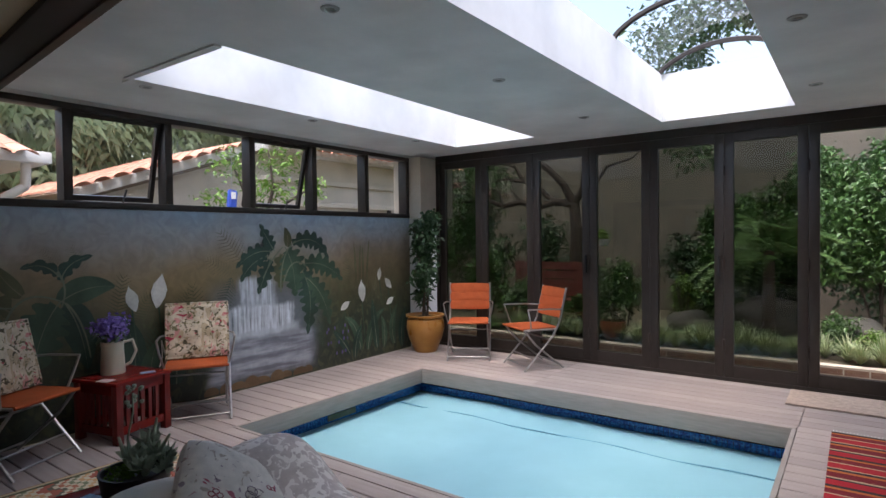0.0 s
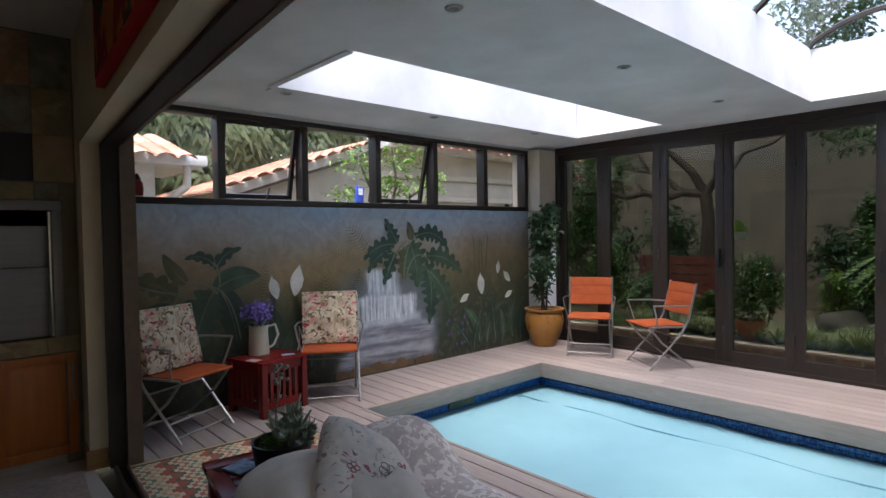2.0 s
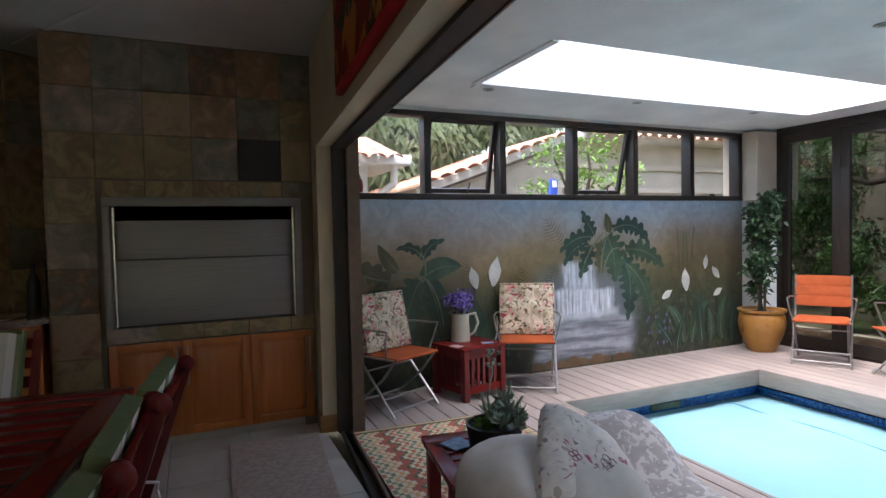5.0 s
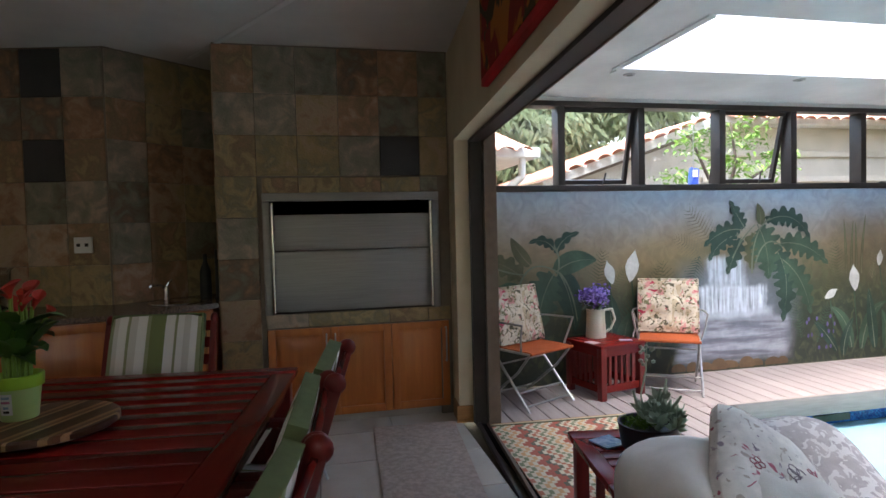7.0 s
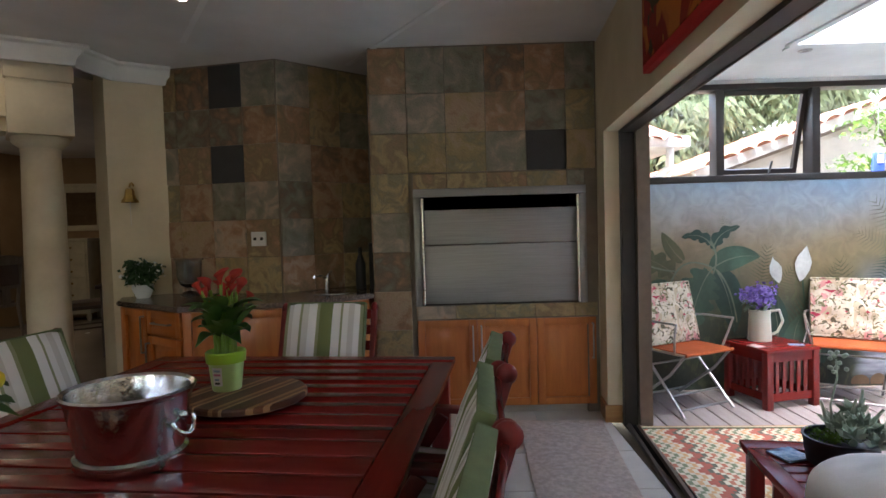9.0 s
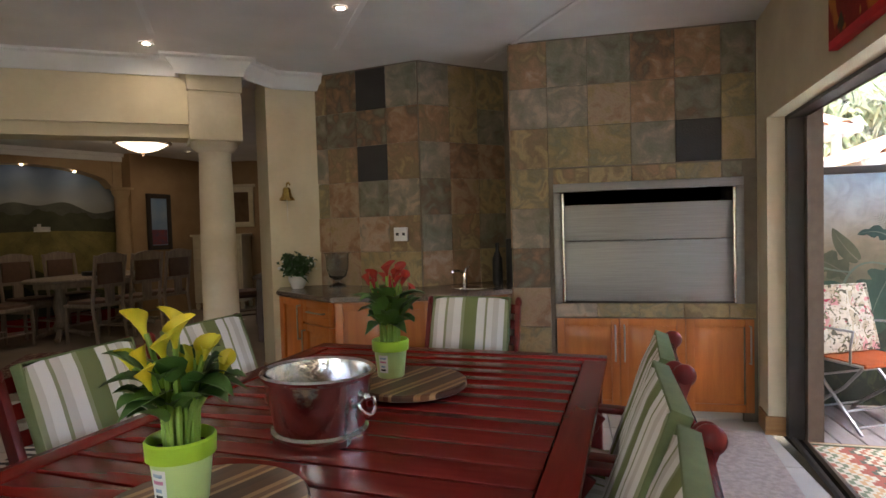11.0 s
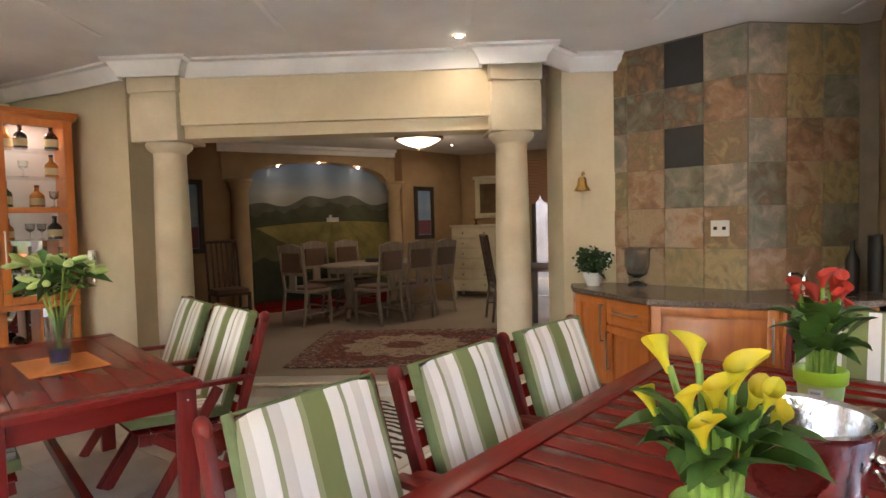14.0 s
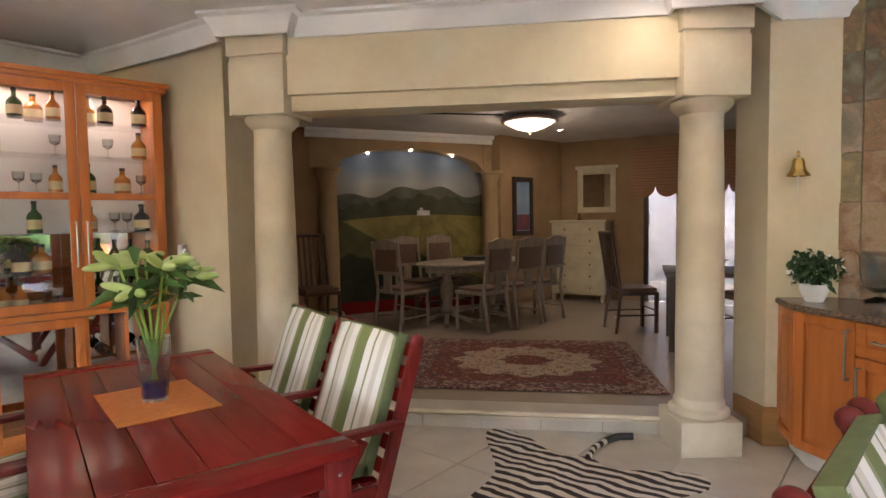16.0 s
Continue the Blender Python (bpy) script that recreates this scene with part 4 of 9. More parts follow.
def potted_bush(name, label, m, pr, ph, br_, bh, material, potmat, n=260, flowers=None, leaf=0.055):
    p = thing(name, label, "plant", m)
    part("pot", lathe(B(), [(0.0, 0), (pr * 0.6, 0), (pr * 0.7, ph * 0.15), (pr, ph * 0.7), (pr, ph), (pr * 0.9, ph), (pr * 0.85, ph * 0.85), (0, ph * 0.85)], 24), potmat, p)
    r = random.Random(len(name) * 7 + n)
    me = leaves_mesh("leaves", blob_points(r, (0, 0, ph + bh * 0.45), (br_, br_, bh * 0.6), n, 0.2), leaf, material, r, 0.3, 0.6)
    o = new("leaves", me)
    o.parent = p
    if flowers:
        me = leaves_mesh("flowers", blob_points(r, (0, 0, ph + bh * 0.5), (br_ * 1.05, br_ * 1.05, bh * 0.6), 46, 0.8), 0.03, flowers, r, 0.1, 1.0)
        o = new("flowers", me)
        o.parent = p
        tagged(o, kind="stuff")
    return p


potted_bush("potted_plant", "leafy pot plant with small white flowers on the worktop", pose(-3.98, -2.27, 0.92), 0.075, 0.10, 0.155, 0.20, M['leafdark'], M['white'], 420, M['white'])
M['clearish'] = mat("clear_vase_glass", (0.9, 0.95, 0.95), 0.03, trans=1.0, scale=3, fine=0.01)
gv = thing("glass_vase", "tall clear glass hurricane vase on the worktop", "vase", pose(-4.12, -1.98, 0.92))
part("bowl", lathe(B(), [(0.0, 0.0), (0.07, 0.0), (0.07, 0.01), (0.02, 0.03), (0.02, 0.05), (0.07, 0.08), (0.09, 0.15), (0.095, 0.26), (0.115, 0.28), (0.108, 0.28), (0.088, 0.26), (0.083, 0.15), (0.06, 0.09), (0.0, 0.075)], 28), M['clearish'], gv)

# ---- dining furniture ----
TAB = pose(-2.60, -0.70, 0, 0, 0, -6.3)          # far end of the long table
LT, WT = 2.45, 1.55


def slatted_table(name, label, m, L, W, nsl, along_x=True, H=0.752):
    t = thing(name, label, "table", m)
    e = 0.12
    part("end_board", span(B(), (0, -W / 2, H - 0.03), (e, W / 2, H), 0.006), M['teaky'], t)
    part("end_board", span(B(), (L - e, -W / 2, H - 0.03), (L, W / 2, H), 0.006), M['teaky'], t)
    part("side_board", span(B(), (e, -W / 2, H - 0.03), (L - e, -W / 2 + 0.10, H), 0.006), M['mahog'], t)
    part("side_board", span(B(), (e, W / 2 - 0.10, H - 0.03), (L - e, W / 2, H), 0.006), M['mahog'], t)
    if along_x:
        # crosswise slats between the long boards
        w = (L - 2 * e) / nsl
        for i in range(nsl):
            x = e + w * i
            part("slat", span(B(), (x + 0.005, -W / 2 + 0.105, H - 0.028), (x + w - 0.005, W / 2 - 0.105, H - 0.003), 0.004), M['teaky'], t)
    else:
        w = (W - 0.2) / nsl
        for i in range(nsl):
            y = -W / 2 + 0.10 + w * i
            part("slat", span(B(), (e + 0.003, y + 0.004, H - 0.028), (L - e - 0.003, y + w - 0.004, H - 0.003), 0.004), M['mahog'], t)
    for x in (0.06, L - 0.06):
        part("apron", span(B(), (x - 0.012, -W / 2 + 0.12, H - 0.12), (x + 0.012, W / 2 - 0.12, H - 0.03), 0.004), M['teaky'], t)
    for y in (-W / 2 + 0.06, W / 2 - 0.06):
        part("apron", span(B(), (0.1, y - 0.012, H - 0.12), (L - 0.1, y + 0.012, H - 0.03), 0.004), M['mahog'], t)
    for x in (0.07, L - 0.07):
        for y in (-W / 2 + 0.07, W / 2 - 0.07):
            part("leg", span(B(), (x - 0.035, y - 0.045, 0), (x + 0.035, y + 0.045, H - 0.03), 0.006), M['mahogv'], t)
    for x, y in ((L - 0.035, -W / 2 + 0.07), (L - 0.035, W / 2 - 0.07), (0.035, -W / 2 + 0.07), (0.035, W / 2 - 0.07)):
        part("bolt", bmesh_ball((x, y, H - 0.07), 0.008), M['chrome'], t)
    return t


def bmesh_ball(c, r):
    bm = B()
    bmesh.ops.create_icosphere(bm, subdivisions=2, radius=r, matrix=Matrix.Translation(c))
    return bm


slatted_table("dining_table", "long glossy red-brown slatted wooden dining table", TAB, LT, WT, 18)


def garden_chair(m, group):
    """A slatted reclining wooden armchair with a striped back-and-seat cushion; it looks along +y."""
    c = thing("dining_chair", "red-brown slatted wooden armchair with a green striped cushion", "chair", m, group)
    lo, hi = Vector((0, -0.20, 0.36)), Vector((0, -0.40, 0.925))
    up = (hi - lo).normalized()
    tiltm = Matrix.Translation(lo) @ up.to_track_quat('Z', 'Y').to_matrix().to_4x4()
    ang = math.degrees(math.atan2(lo.y - hi.y, hi.z - lo.z))
    for x in (-0.275, 0.275):
        bm = B()
        bar(bm, (x, -0.14, 0.12), (x, hi.y, hi.z), 0.03, 0.05, 0.006)
        bmesh.ops.create_uvsphere(bm, u_segments=12, v_segments=8, radius=0.035, matrix=Matrix.Translation((x, hi.y, hi.z)) @ Matrix.Diagonal((0.6, 1, 1, 1)))
        part("back_post", bm, M['mahogv'], c)
        bm = B()
        bar(bm, (x * 1.08, 0.28, 0.0), (x * 1.08, -0.12, 0.60), 0.022, 0.055, 0.005)
        part("front_leg", bm, M['mahogv'], c)
        bm = B()
        bar(bm, (x * 1.08, -0.36, 0.0), (x * 1.08, 0.20, 0.42), 0.022, 0.05, 0.005)
        part("rear_leg", bm, M['mahogv'], c)
        bm = B()
        bar(bm, (x * 1.08, -0.30, 0.62), (x * 1.08, 0.25, 0.64), 0.055, 0.025, 0.006)
        bmesh.ops.create_cone(bm, cap_ends=True, segments=16, radius1=0.036, radius2=0.036, depth=0.025, matrix=Matrix.Translation((x * 1.08, 0.25, 0.64)))
        part("armrest", bm, M['mahogv'], c)
        part("seat_rail", bar(B(), (x * 0.95, -0.22, 0.36), (x * 0.95, 0.26, 0.41), 0.025, 0.05, 0.004), M['mahogv'], c)
    for i in range(6):
        p = lo + (hi - lo) * (0.16 + 0.155 * i)
        part("back_slat", box(B(), (0, 0, 0), (0.53, 0.018, 0.055), Matrix.Translation(p) @ pose(0, 0, 0, ang, 0, 0), 0.004), M['mahog'], c)
    for i in range(6):
        y = -0.18 + 0.083 * i
        part("seat_slat", box(B(), (0, y, 0.395 + 0.1 * (y + 0.2) * 0.9), (0.50, 0.065, 0.018), None, 0.004), M['mahog'], c)
    mid = (lo + hi) / 2
    off = Vector((0, math.cos(radians(ang)), math.sin(radians(ang))))
    bc = mid + off * 0.05 + up * 0.035
    cu = part("back_cushion", pad(B(), (0.475, 0.56, 0.075), Matrix.Translation(bc) @ pose(0, 0, 0, 90 + ang, 0, 0), 0.35), M['stripe'], c, "white and green striped canvas cushion")
    pm = Matrix.Translation(bc) @ pose(0, 0, 0, 90 + ang, 0, 0)
    bm = B()
    for a, b in (((-0.238, -0.285), (-0.228, 0.285)), ((0.228, -0.285), (0.238, 0.285)), ((-0.23, -0.285), (0.23, -0.275)), ((-0.23, 0.275), (0.23, 0.285))):
        box(bm, ((a[0] + b[0]) / 2, (a[1] + b[1]) / 2, 0), (b[0] - a[0], b[1] - a[1], 0.05), pm, 0.004)
    part("side_band", bm, M['piping'], cu, "plain green edge band")
    sc = Matrix.Translation((0, 0.05, 0.47)) @ pose(0, 0, 0, 5, 0, 0)
    cu = part("seat_cushion", pad(B(), (0.475, 0.46, 0.075), sc, 0.3), M['stripe'], c, "white and green striped canvas cushion")
    bm = B()
    for a, b in (((-0.238, -0.235), (-0.228, 0.235)), ((0.228, -0.235), (0.238, 0.235)), ((-0.23, 0.225), (0.23, 0.235))):
        box(bm, ((a[0] + b[0]) / 2, (a[1] + b[1]) / 2, 0), (b[0] - a[0], b[1] - a[1], 0.05), sc, 0.004)
    part("side_band", bm, M['piping'], cu, "plain green edge band")
    bm = B()
    tube(bm, [(0.2, -0.25, 0.52), (0.23, -0.30, 0.50), (0.26, -0.29, 0.46), (0.25, -0.31, 0.40)], 0.006, 6)
    part("cushion_tie", bm, M['white'], c)
    return c


CH = garden_chair(TAB @ pose(1.88, -0.76, 0, 0, 0, 0), "chairs round the long table")
for m in (TAB @ pose(1.22, -0.74, 0, 0, 0, 2), TAB @ pose(0.60, -0.73, 0, 0, 0, -3), TAB @ pose(0.72, 0.64, 0, 0, 0, 180), TAB @ pose(1.25, 0.63, 0, 0, 0, 183),
          TAB @ pose(1.78, 0.64, 0, 0, 0, 178), TAB @ pose(-0.12, -0.03, 0, 0, 0, -90)):
    copy_thing(CH, m)
ST = pose(-1.42, -3.98, 0, 0, 0, 76.5)
SMT = pose(-1.235, -3.10, 0, 0, 0, 256.5)


def plank_table(m):
    t = thing("side_dining_table", "glossy red-brown plank-topped wooden garden table", "table", m)
    L, W, H = 1.66, 0.80, 0.752
    part("end_board", span(B(), (0, 0, H - 0.03), (0.11, W, H), 0.005), M['teaky'], t)
    part("end_board", span(B(), (L - 0.11, 0, H - 0.03), (L, W, H), 0.005), M['teaky'], t)
    for i in range(6):
        w = W / 6
        part("plank", span(B(), (0.113, w * i + 0.001, H - 0.03), (L - 0.113, w * (i + 1) - 0.001, H - 0.001), 0.003), M['mahog'], t)
    for y in (0.05, W - 0.05):
        part("apron", span(B(), (0.05, y - 0.012, H - 0.12), (L - 0.05, y + 0.012, H - 0.03), 0.004), M['mahog'], t)
    for x in (0.05, L - 0.05):
        part("apron", span(B(), (x - 0.012, 0.06, H - 0.12), (x + 0.012, W - 0.06, H - 0.03), 0.004), M['teaky'], t)
        for y in (0.06, W - 0.06):
            part("leg", span(B(), (x - 0.03, y - 0.04, 0), (x + 0.03, y + 0.04, H - 0.03), 0.006), M['mahogv'], t)
            part("bolt", bmesh_ball((x - 0.03 if x < 0.5 else x + 0.03, y, H - 0.08), 0.008), M['chrome'], t)
    part("stretcher", span(B(), (0.05, W / 2 - 0.02, 0.18), (L - 0.05, W / 2 + 0.02, 0.24), 0.004), M['mahog'], t)
    return t


plank_table(SMT)
for m in (SMT @ pose(0.67, -0.08, 0, 0, 0, 2), SMT @ pose(1.28, -0.06, 0, 0, 0, -2), SMT @ pose(0.50, 0.92, 0, 0, 0, 180), SMT @ pose(1.12, 0.92, 0, 0, 0, 182)):
    tagged(copy_thing(CH, m), group="chairs round the small table")

# things on the long table
M['board'] = bands("striped_wood", 1, [(0, (0.10, 0.04, 0.02)), (0.3, (0.38, 0.22, 0.10)), (0.45, (0.17, 0.075, 0.035)), (0.62, (0.45, 0.29, 0.15)), (0.72, (0.07, 0.028, 0.015))], 0.115, rough=0.35, bump=0.05)


def lazy_susan(x, y, r, label):
    s = thing("lazy_susan", label, "turntable", pose(x, y, 0.752, 0, 0, -25), "boards on the table")
    part("foot", lathe(B(), [(0, 0), (0.1, 0), (0.1, 0.012), (0, 0.012)], 28), M['mahog'], s)
    part("board", lathe(B(), [(0, 0.012), (r - 0.01, 0.012), (r, 0.018), (r, 0.034), (r - 0.006, 0.04), (0, 0.04)], 64), M['board'], s)


lazy_susan(-0.78, -0.90, 0.235, "round striped wooden turntable board on the table")
lazy_susan(-1.84, -0.72, 0.22, "round dark wooden turntable board on the table")
M['potg'] = mat("lime_plastic", (0.36, 0.60, 0.04), 0.35, scale=5, fine=0.02)
M['potw'] = mat("pale_lime_plastic", (0.52, 0.66, 0.33), 0.35, col2=(0.46, 0.64, 0.22), scale=2.5, fine=0.02)
M['ylily'] = mat("yellow_petal", (0.72, 0.52, 0.015), 0.5, col2=(0.50, 0.50, 0.03), scale=8, fine=0.05)
M['rlily'] = mat("red_petal", (0.52, 0.06, 0.025), 0.5, col2=(0.38, 0.02, 0.03), scale=8, fine=0.05)
M['lilyleaf'] = mat("lily_leaf", (0.075, 0.165, 0.03), 0.45, col2=(0.04, 0.10, 0.02), scale=6, fine=0.2)
M['cardb'] = mat("blue_card", (0.06, 0.16, 0.33), 0.4, col2=(0.4, 0.5, 0.6), scale=50)
M['printpink'] = mat("printed_pink", (0.62, 0.22, 0.36), 0.5)
M['stem'] = mat("stem_green", (0.24, 0.40, 0.07), 0.45, scale=8)


def calla_head(bm, tip, d, s):
    """A calla flower: a funnel that flares to one pointed side."""
    d = Vector(d).normalized()
    q = d.to_track_quat('Z', 'Y').to_matrix().to_4x4()
    rings = []
    for k in range(6):
        u = k / 5
        ring = []
        for i in range(12):
            a = 2 * math.pi * i / 12
            fl = 0.010 + 0.034 * u ** 1.7
            tipx = 1 + 0.9 * u ** 3 * max(0, math.cos(a)) ** 2
            ring.append(bm.verts.new(Vector(tip) + q.to_3x3() @ Vector((s * fl * math.cos(a) * tipx * 1.0, s * fl * math.sin(a), s * (0.115 * u + 0.03 * u ** 2 * math.cos(a))))))
        rings.append(ring)
    for p, r in zip(rings, rings[1:]):
        for i in range(12):
            bm.faces.new((p[i], p[(i + 1) % 12], r[(i + 1) % 12], r[i]))


def calla_pot(x, y, z, label, petal, seed, tall):
    c = thing("potted_lily", label, "plant", pose(x, y, z, 0, 0, 20))
    pot = part("pot", lathe(B(), [(0, 0), (0.052, 0), (0.054, 0.004), (0.066, 0.115), (0.06, 0.115), (0.052, 0.02), (0, 0.02)], 36), M['potw'], c, "pale lime plastic pot")
    part("rim", lathe(B(), [(0.063, 0.108), (0.073, 0.108), (0.075, 0.145), (0.071, 0.15), (0.066, 0.145), (0.063, 0.115)], 36), M['potg'], pot, "lime green rim")
    part("soil", lathe(B(), [(0, 0.125), (0.066, 0.122)], 24), M['soil'], pot)
    bm = B()
    a0 = -0.55
    for i, (u0, u1, z0, z1) in enumerate(((-0.16, 0.16, 0.045, 0.095),)):
        seg = 6
        pr = None
        for k in range(seg + 1):
            a = a0 + u0 * 2 + (u1 - u0) * 2 * k / seg
            q = [bm.verts.new((0.0645 * 1.0 * math.cos(a) * (0.9 + 0.11 * zz / 0.1), 0.0645 * math.sin(a) * (0.9 + 0.11 * zz / 0.1), zz)) for zz in (z0 - 0.02, z1)]
            if pr:
                bm.faces.new((pr[0], q[0], q[1], pr[1]))
            pr = q
    lab = part("label", bm, M['white'], pot, "white price label with grey and pink bars")
    for zz, ww, mt in ((0.083, 0.20, 'cardb'), (0.068, 0.22, 'printpink'), (0.050, 0.14, 'cardb'), (0.036, 0.16, 'black')):
        bm = B()
        pr = None
        for k in range(4):
            a = a0 - ww + 2 * ww * k / 3
            q = [bm.verts.new((0.0652 * math.cos(a) * (0.9 + 0.11 * z_ / 0.1), 0.0652 * math.sin(a) * (0.9 + 0.11 * z_ / 0.1), z_)) for z_ in (zz - 0.004, zz + 0.004)]
            if pr:
                bm.faces.new((pr[0], q[0], q[1], pr[1]))
            pr = q
        part("label_bar", bm, M[mt], pot)
    r = random.Random(seed)
    for i in range(12):
        a = i * 2.4 + r.uniform(-0.4, 0.4)
        h = tall * r.uniform(0.58, 1.0)
        sp = r.uniform(0.02, 0.095)
        p0 = Vector((0.034 * math.cos(a), 0.034 * math.sin(a), 0.12))
        p1 = Vector((0.038 * math.cos(a), 0.038 * math.sin(a), 0.12 + h * 0.55))
        p2 = Vector((sp * math.cos(a), sp * math.sin(a), 0.12 + h))
        st_ = part("stem", tube(B(), [p0, p1, p2], 0.0065, 6), M['stem'], c)
        bm = B()
        calla_head(bm, p2 - Vector((0, 0, 0.012)), Vector((math.cos(a) * 0.4, math.sin(a) * 0.4, 1)), r.uniform(0.36, 0.54))
        part("flower", bm, petal, st_)
    for i in range(34):
        # leaves unfold from their stalks in the upper half
        a = i * 2.4 + r.uniform(-0.3, 0.3)
        L = tall * r.uniform(0.34, 0.56)
        el = r.uniform(0.15, 1.2)
        zb = 0.12 + tall * r.uniform(0.26, 0.62)
        rb = r.uniform(0.02, 0.055)
        base = Vector((rb * math.cos(a), rb * math.sin(a), zb))
        d = Vector((math.cos(a) * math.cos(el), math.sin(a) * math.cos(el), math.sin(el)))
        sd = Vector((-math.sin(a), math.cos(a), 0))
        prev = None
        lv = B()
        for k in range(7):
            u = k / 6
            w = 0.034 * math.sin(math.pi * (0.06 + 0.94 * u) ** 0.8) * (1 if u < 1 else 0) + 0.001
            c0 = base + d * L * u - Vector((0, 0, 0.045 * u ** 2.5)) + sd * 0.008 * math.sin(5 * u + i)
            q = [lv.verts.new(c0 - sd * w + Vector((0, 0, w * 0.45))), lv.verts.new(c0), lv.verts.new(c0 + sd * w + Vector((0, 0, w * 0.45)))]
            if prev:
                lv.faces.new((prev[0], prev[1], q[1], q[0]))
                lv.faces.new((prev[1], prev[2], q[2], q[1]))
            prev = q
        leaf_ = part("leaf", lv, M['lilyleaf'], c)
        if i % 2:
            part("leaf_stalk", tube(B(), [(0.02 * math.cos(a), 0.02 * math.sin(a), 0.12), tuple(base)], 0.005, 5), M['stem'], leaf_)
    return c


calla_pot(-0.80, -0.955, 0.792, "yellow calla lilies in a lime plastic pot", M['ylily'], 3, 0.27)
calla_pot(-1.89, -0.815, 0.792, "red calla lilies in a lime plastic pot", M['rlily'], 8, 0.30)
bk = thing("ice_bucket", "hammered stainless steel oval ice bucket with ring handles", "bucket", pose(-1.33, -0.87, 0.752, 0, 0, 78) @ Matrix.Diagonal((0.94, 0.94, 0.96, 1)))
bm = lathe(B(), [(0.0, 0.0), (0.145, 0.0), (0.15, 0.01), (0.148, 0.028), (0.138, 0.034), (0.14, 0.05), (0.152, 0.12), (0.165, 0.195), (0.172, 0.20), (0.176, 0.212), (0.17, 0.218), (0.16, 0.21), (0.148, 0.13), (0.13, 0.045), (0, 0.04)], 56)
for v in bm.verts:
    v.co.x *= 1.10
    v.co.y *= 1.02
part("bowl", bm, M['chrome'], bk)
for sx in (-1, 1):
    bm = B()
    tube(bm, [(sx * (0.180 + 0.02 * math.sin(a)), 0.045 * math.cos(a), 0.13 - 0.035 * math.sin(a) * 1.2) for a in [math.pi * i / 8 for i in range(9)]], 0.007)
    part("handle", bm, M['chrome'], bk)
    part("handle_mount", bmesh_ball((sx * 0.185, 0, 0.14), 0.014), M['chrome'], bk)

# things on the small table
M['orangemat'] = mat("orange_raffia", (0.58, 0.20, 0.045), 0.8, col2=(0.5, 0.15, 0.03), scale=40, bump=0.4, bscale=300)
tm = thing("place_mat", "orange woven place mat on the small table", "place mat", SMT @ pose(0.86, 0.40, 0.752, 0, 0, 3))
part("mat", span(B(), (-0.23, -0.17, 0), (0.23, 0.17, 0.004), 0.001), M['orangemat'], tm)
M['bluegel'] = mat("blue_beads", (0.012, 0.012, 0.11), 0.2, scale=60, bump=0.6, bscale=90)
lv = thing("lily_vase", "pale green lily buds in a clear glass vase with blue beads", "vase", SMT @ pose(0.87, 0.40, 0.7565))
part("glass", lathe(B(), [(0, 0), (0.045, 0), (0.046, 0.01), (0.062, 0.24), (0.0585, 0.24), (0.042, 0.015), (0, 0.012)], 32), M['clearish'], lv)
part("beads", lathe(B(), [(0, 0.013), (0.0415, 0.013), (0.0445, 0.075), (0, 0.08)], 24), M['bluegel'], lv)
r = random.Random(11)
lf = []
M['bud'] = mat("pale_bud", (0.50, 0.60, 0.28), 0.5, col2=(0.36, 0.50, 0.14), scale=14)
dirs = []
for i in range(8):
    a = 2 * math.pi * i / 8 + r.uniform(-0.3, 0.3)
    sp, h = r.uniform(0.06, 0.17), r.uniform(0.40, 0.54)
    p2 = Vector((sp * math.cos(a), sp * math.sin(a), h))
    stem_ = part("stem", tube(B(), [(-0.02 * math.cos(a), -0.02 * math.sin(a), 0.03), (0.03 * math.cos(a), 0.03 * math.sin(a), 0.24), tuple(p2)], 0.005, 6), M['stem'], lv)
    for k in range(3):
        d = Vector((math.cos(a + (k - 1) * 0.8), math.sin(a + (k - 1) * 0.8), r.uniform(-0.2, 0.5))).normalized()
        m4 = Matrix.Translation(p2 + d * 0.055) @ d.to_track_quat('Z', 'Y').to_matrix().to_4x4() @ Matrix.Diagonal((0.017, 0.017, 0.062, 1))
        bud = B()
        bmesh.ops.create_icosphere(bud, subdivisions=2, radius=1, matrix=m4)
        part("bud", bud, M['bud'], stem_)
    for k in range(9):
        u = r.uniform(0.55, 0.98)
        lf.append((p2.x * u, p2.y * u, 0.24 + (h - 0.24) * u))
        dirs.append((math.cos(a + r.uniform(-1.6, 1.6)), math.sin(a + r.uniform(-1.6, 1.6)), r.uniform(-0.1, 0.7)))
o = new("leaves", leaves_mesh("leaves", lf, 0.13, M['leaf'], r, 0.4, 0.35, dirs=dirs))
o.parent = lv

# drinks cabinet
dc = thing("drinks_cabinet", "tall honey wood drinks cabinet with glass doors and mirrored back", "cabinet", pose(-1.95, -5.89, 0, 0, 0, -8))
DW, DD, DH = 1.53, 0.40, 2.36
part("side_panel", span(B(), (0, -DD, 0), (0.03, 0, DH - 0.04), 0.003), M['cherry'], dc)
part("side_panel", span(B(), (DW - 0.03, -DD, 0), (DW, 0, DH - 0.04), 0.003), M['cherry'], dc)
M['lampon'] = glowing("lit_lamp", (1.0, 0.85, 0.62), 24)
M['lampsoft'] = glowing("dim_lit_lamp", (1.0, 0.85, 0.62), 3)
M['mirror'] = mat("mirror", (0.85, 0.86, 0.86), 0.02, metal=1.0, fine=0.0)
part("back_mirror", span(B(), (0.03, -DD, 0.05), (DW - 0.03, -DD + 0.015, 1.36)), M['mirror'], dc, "mirrored back")
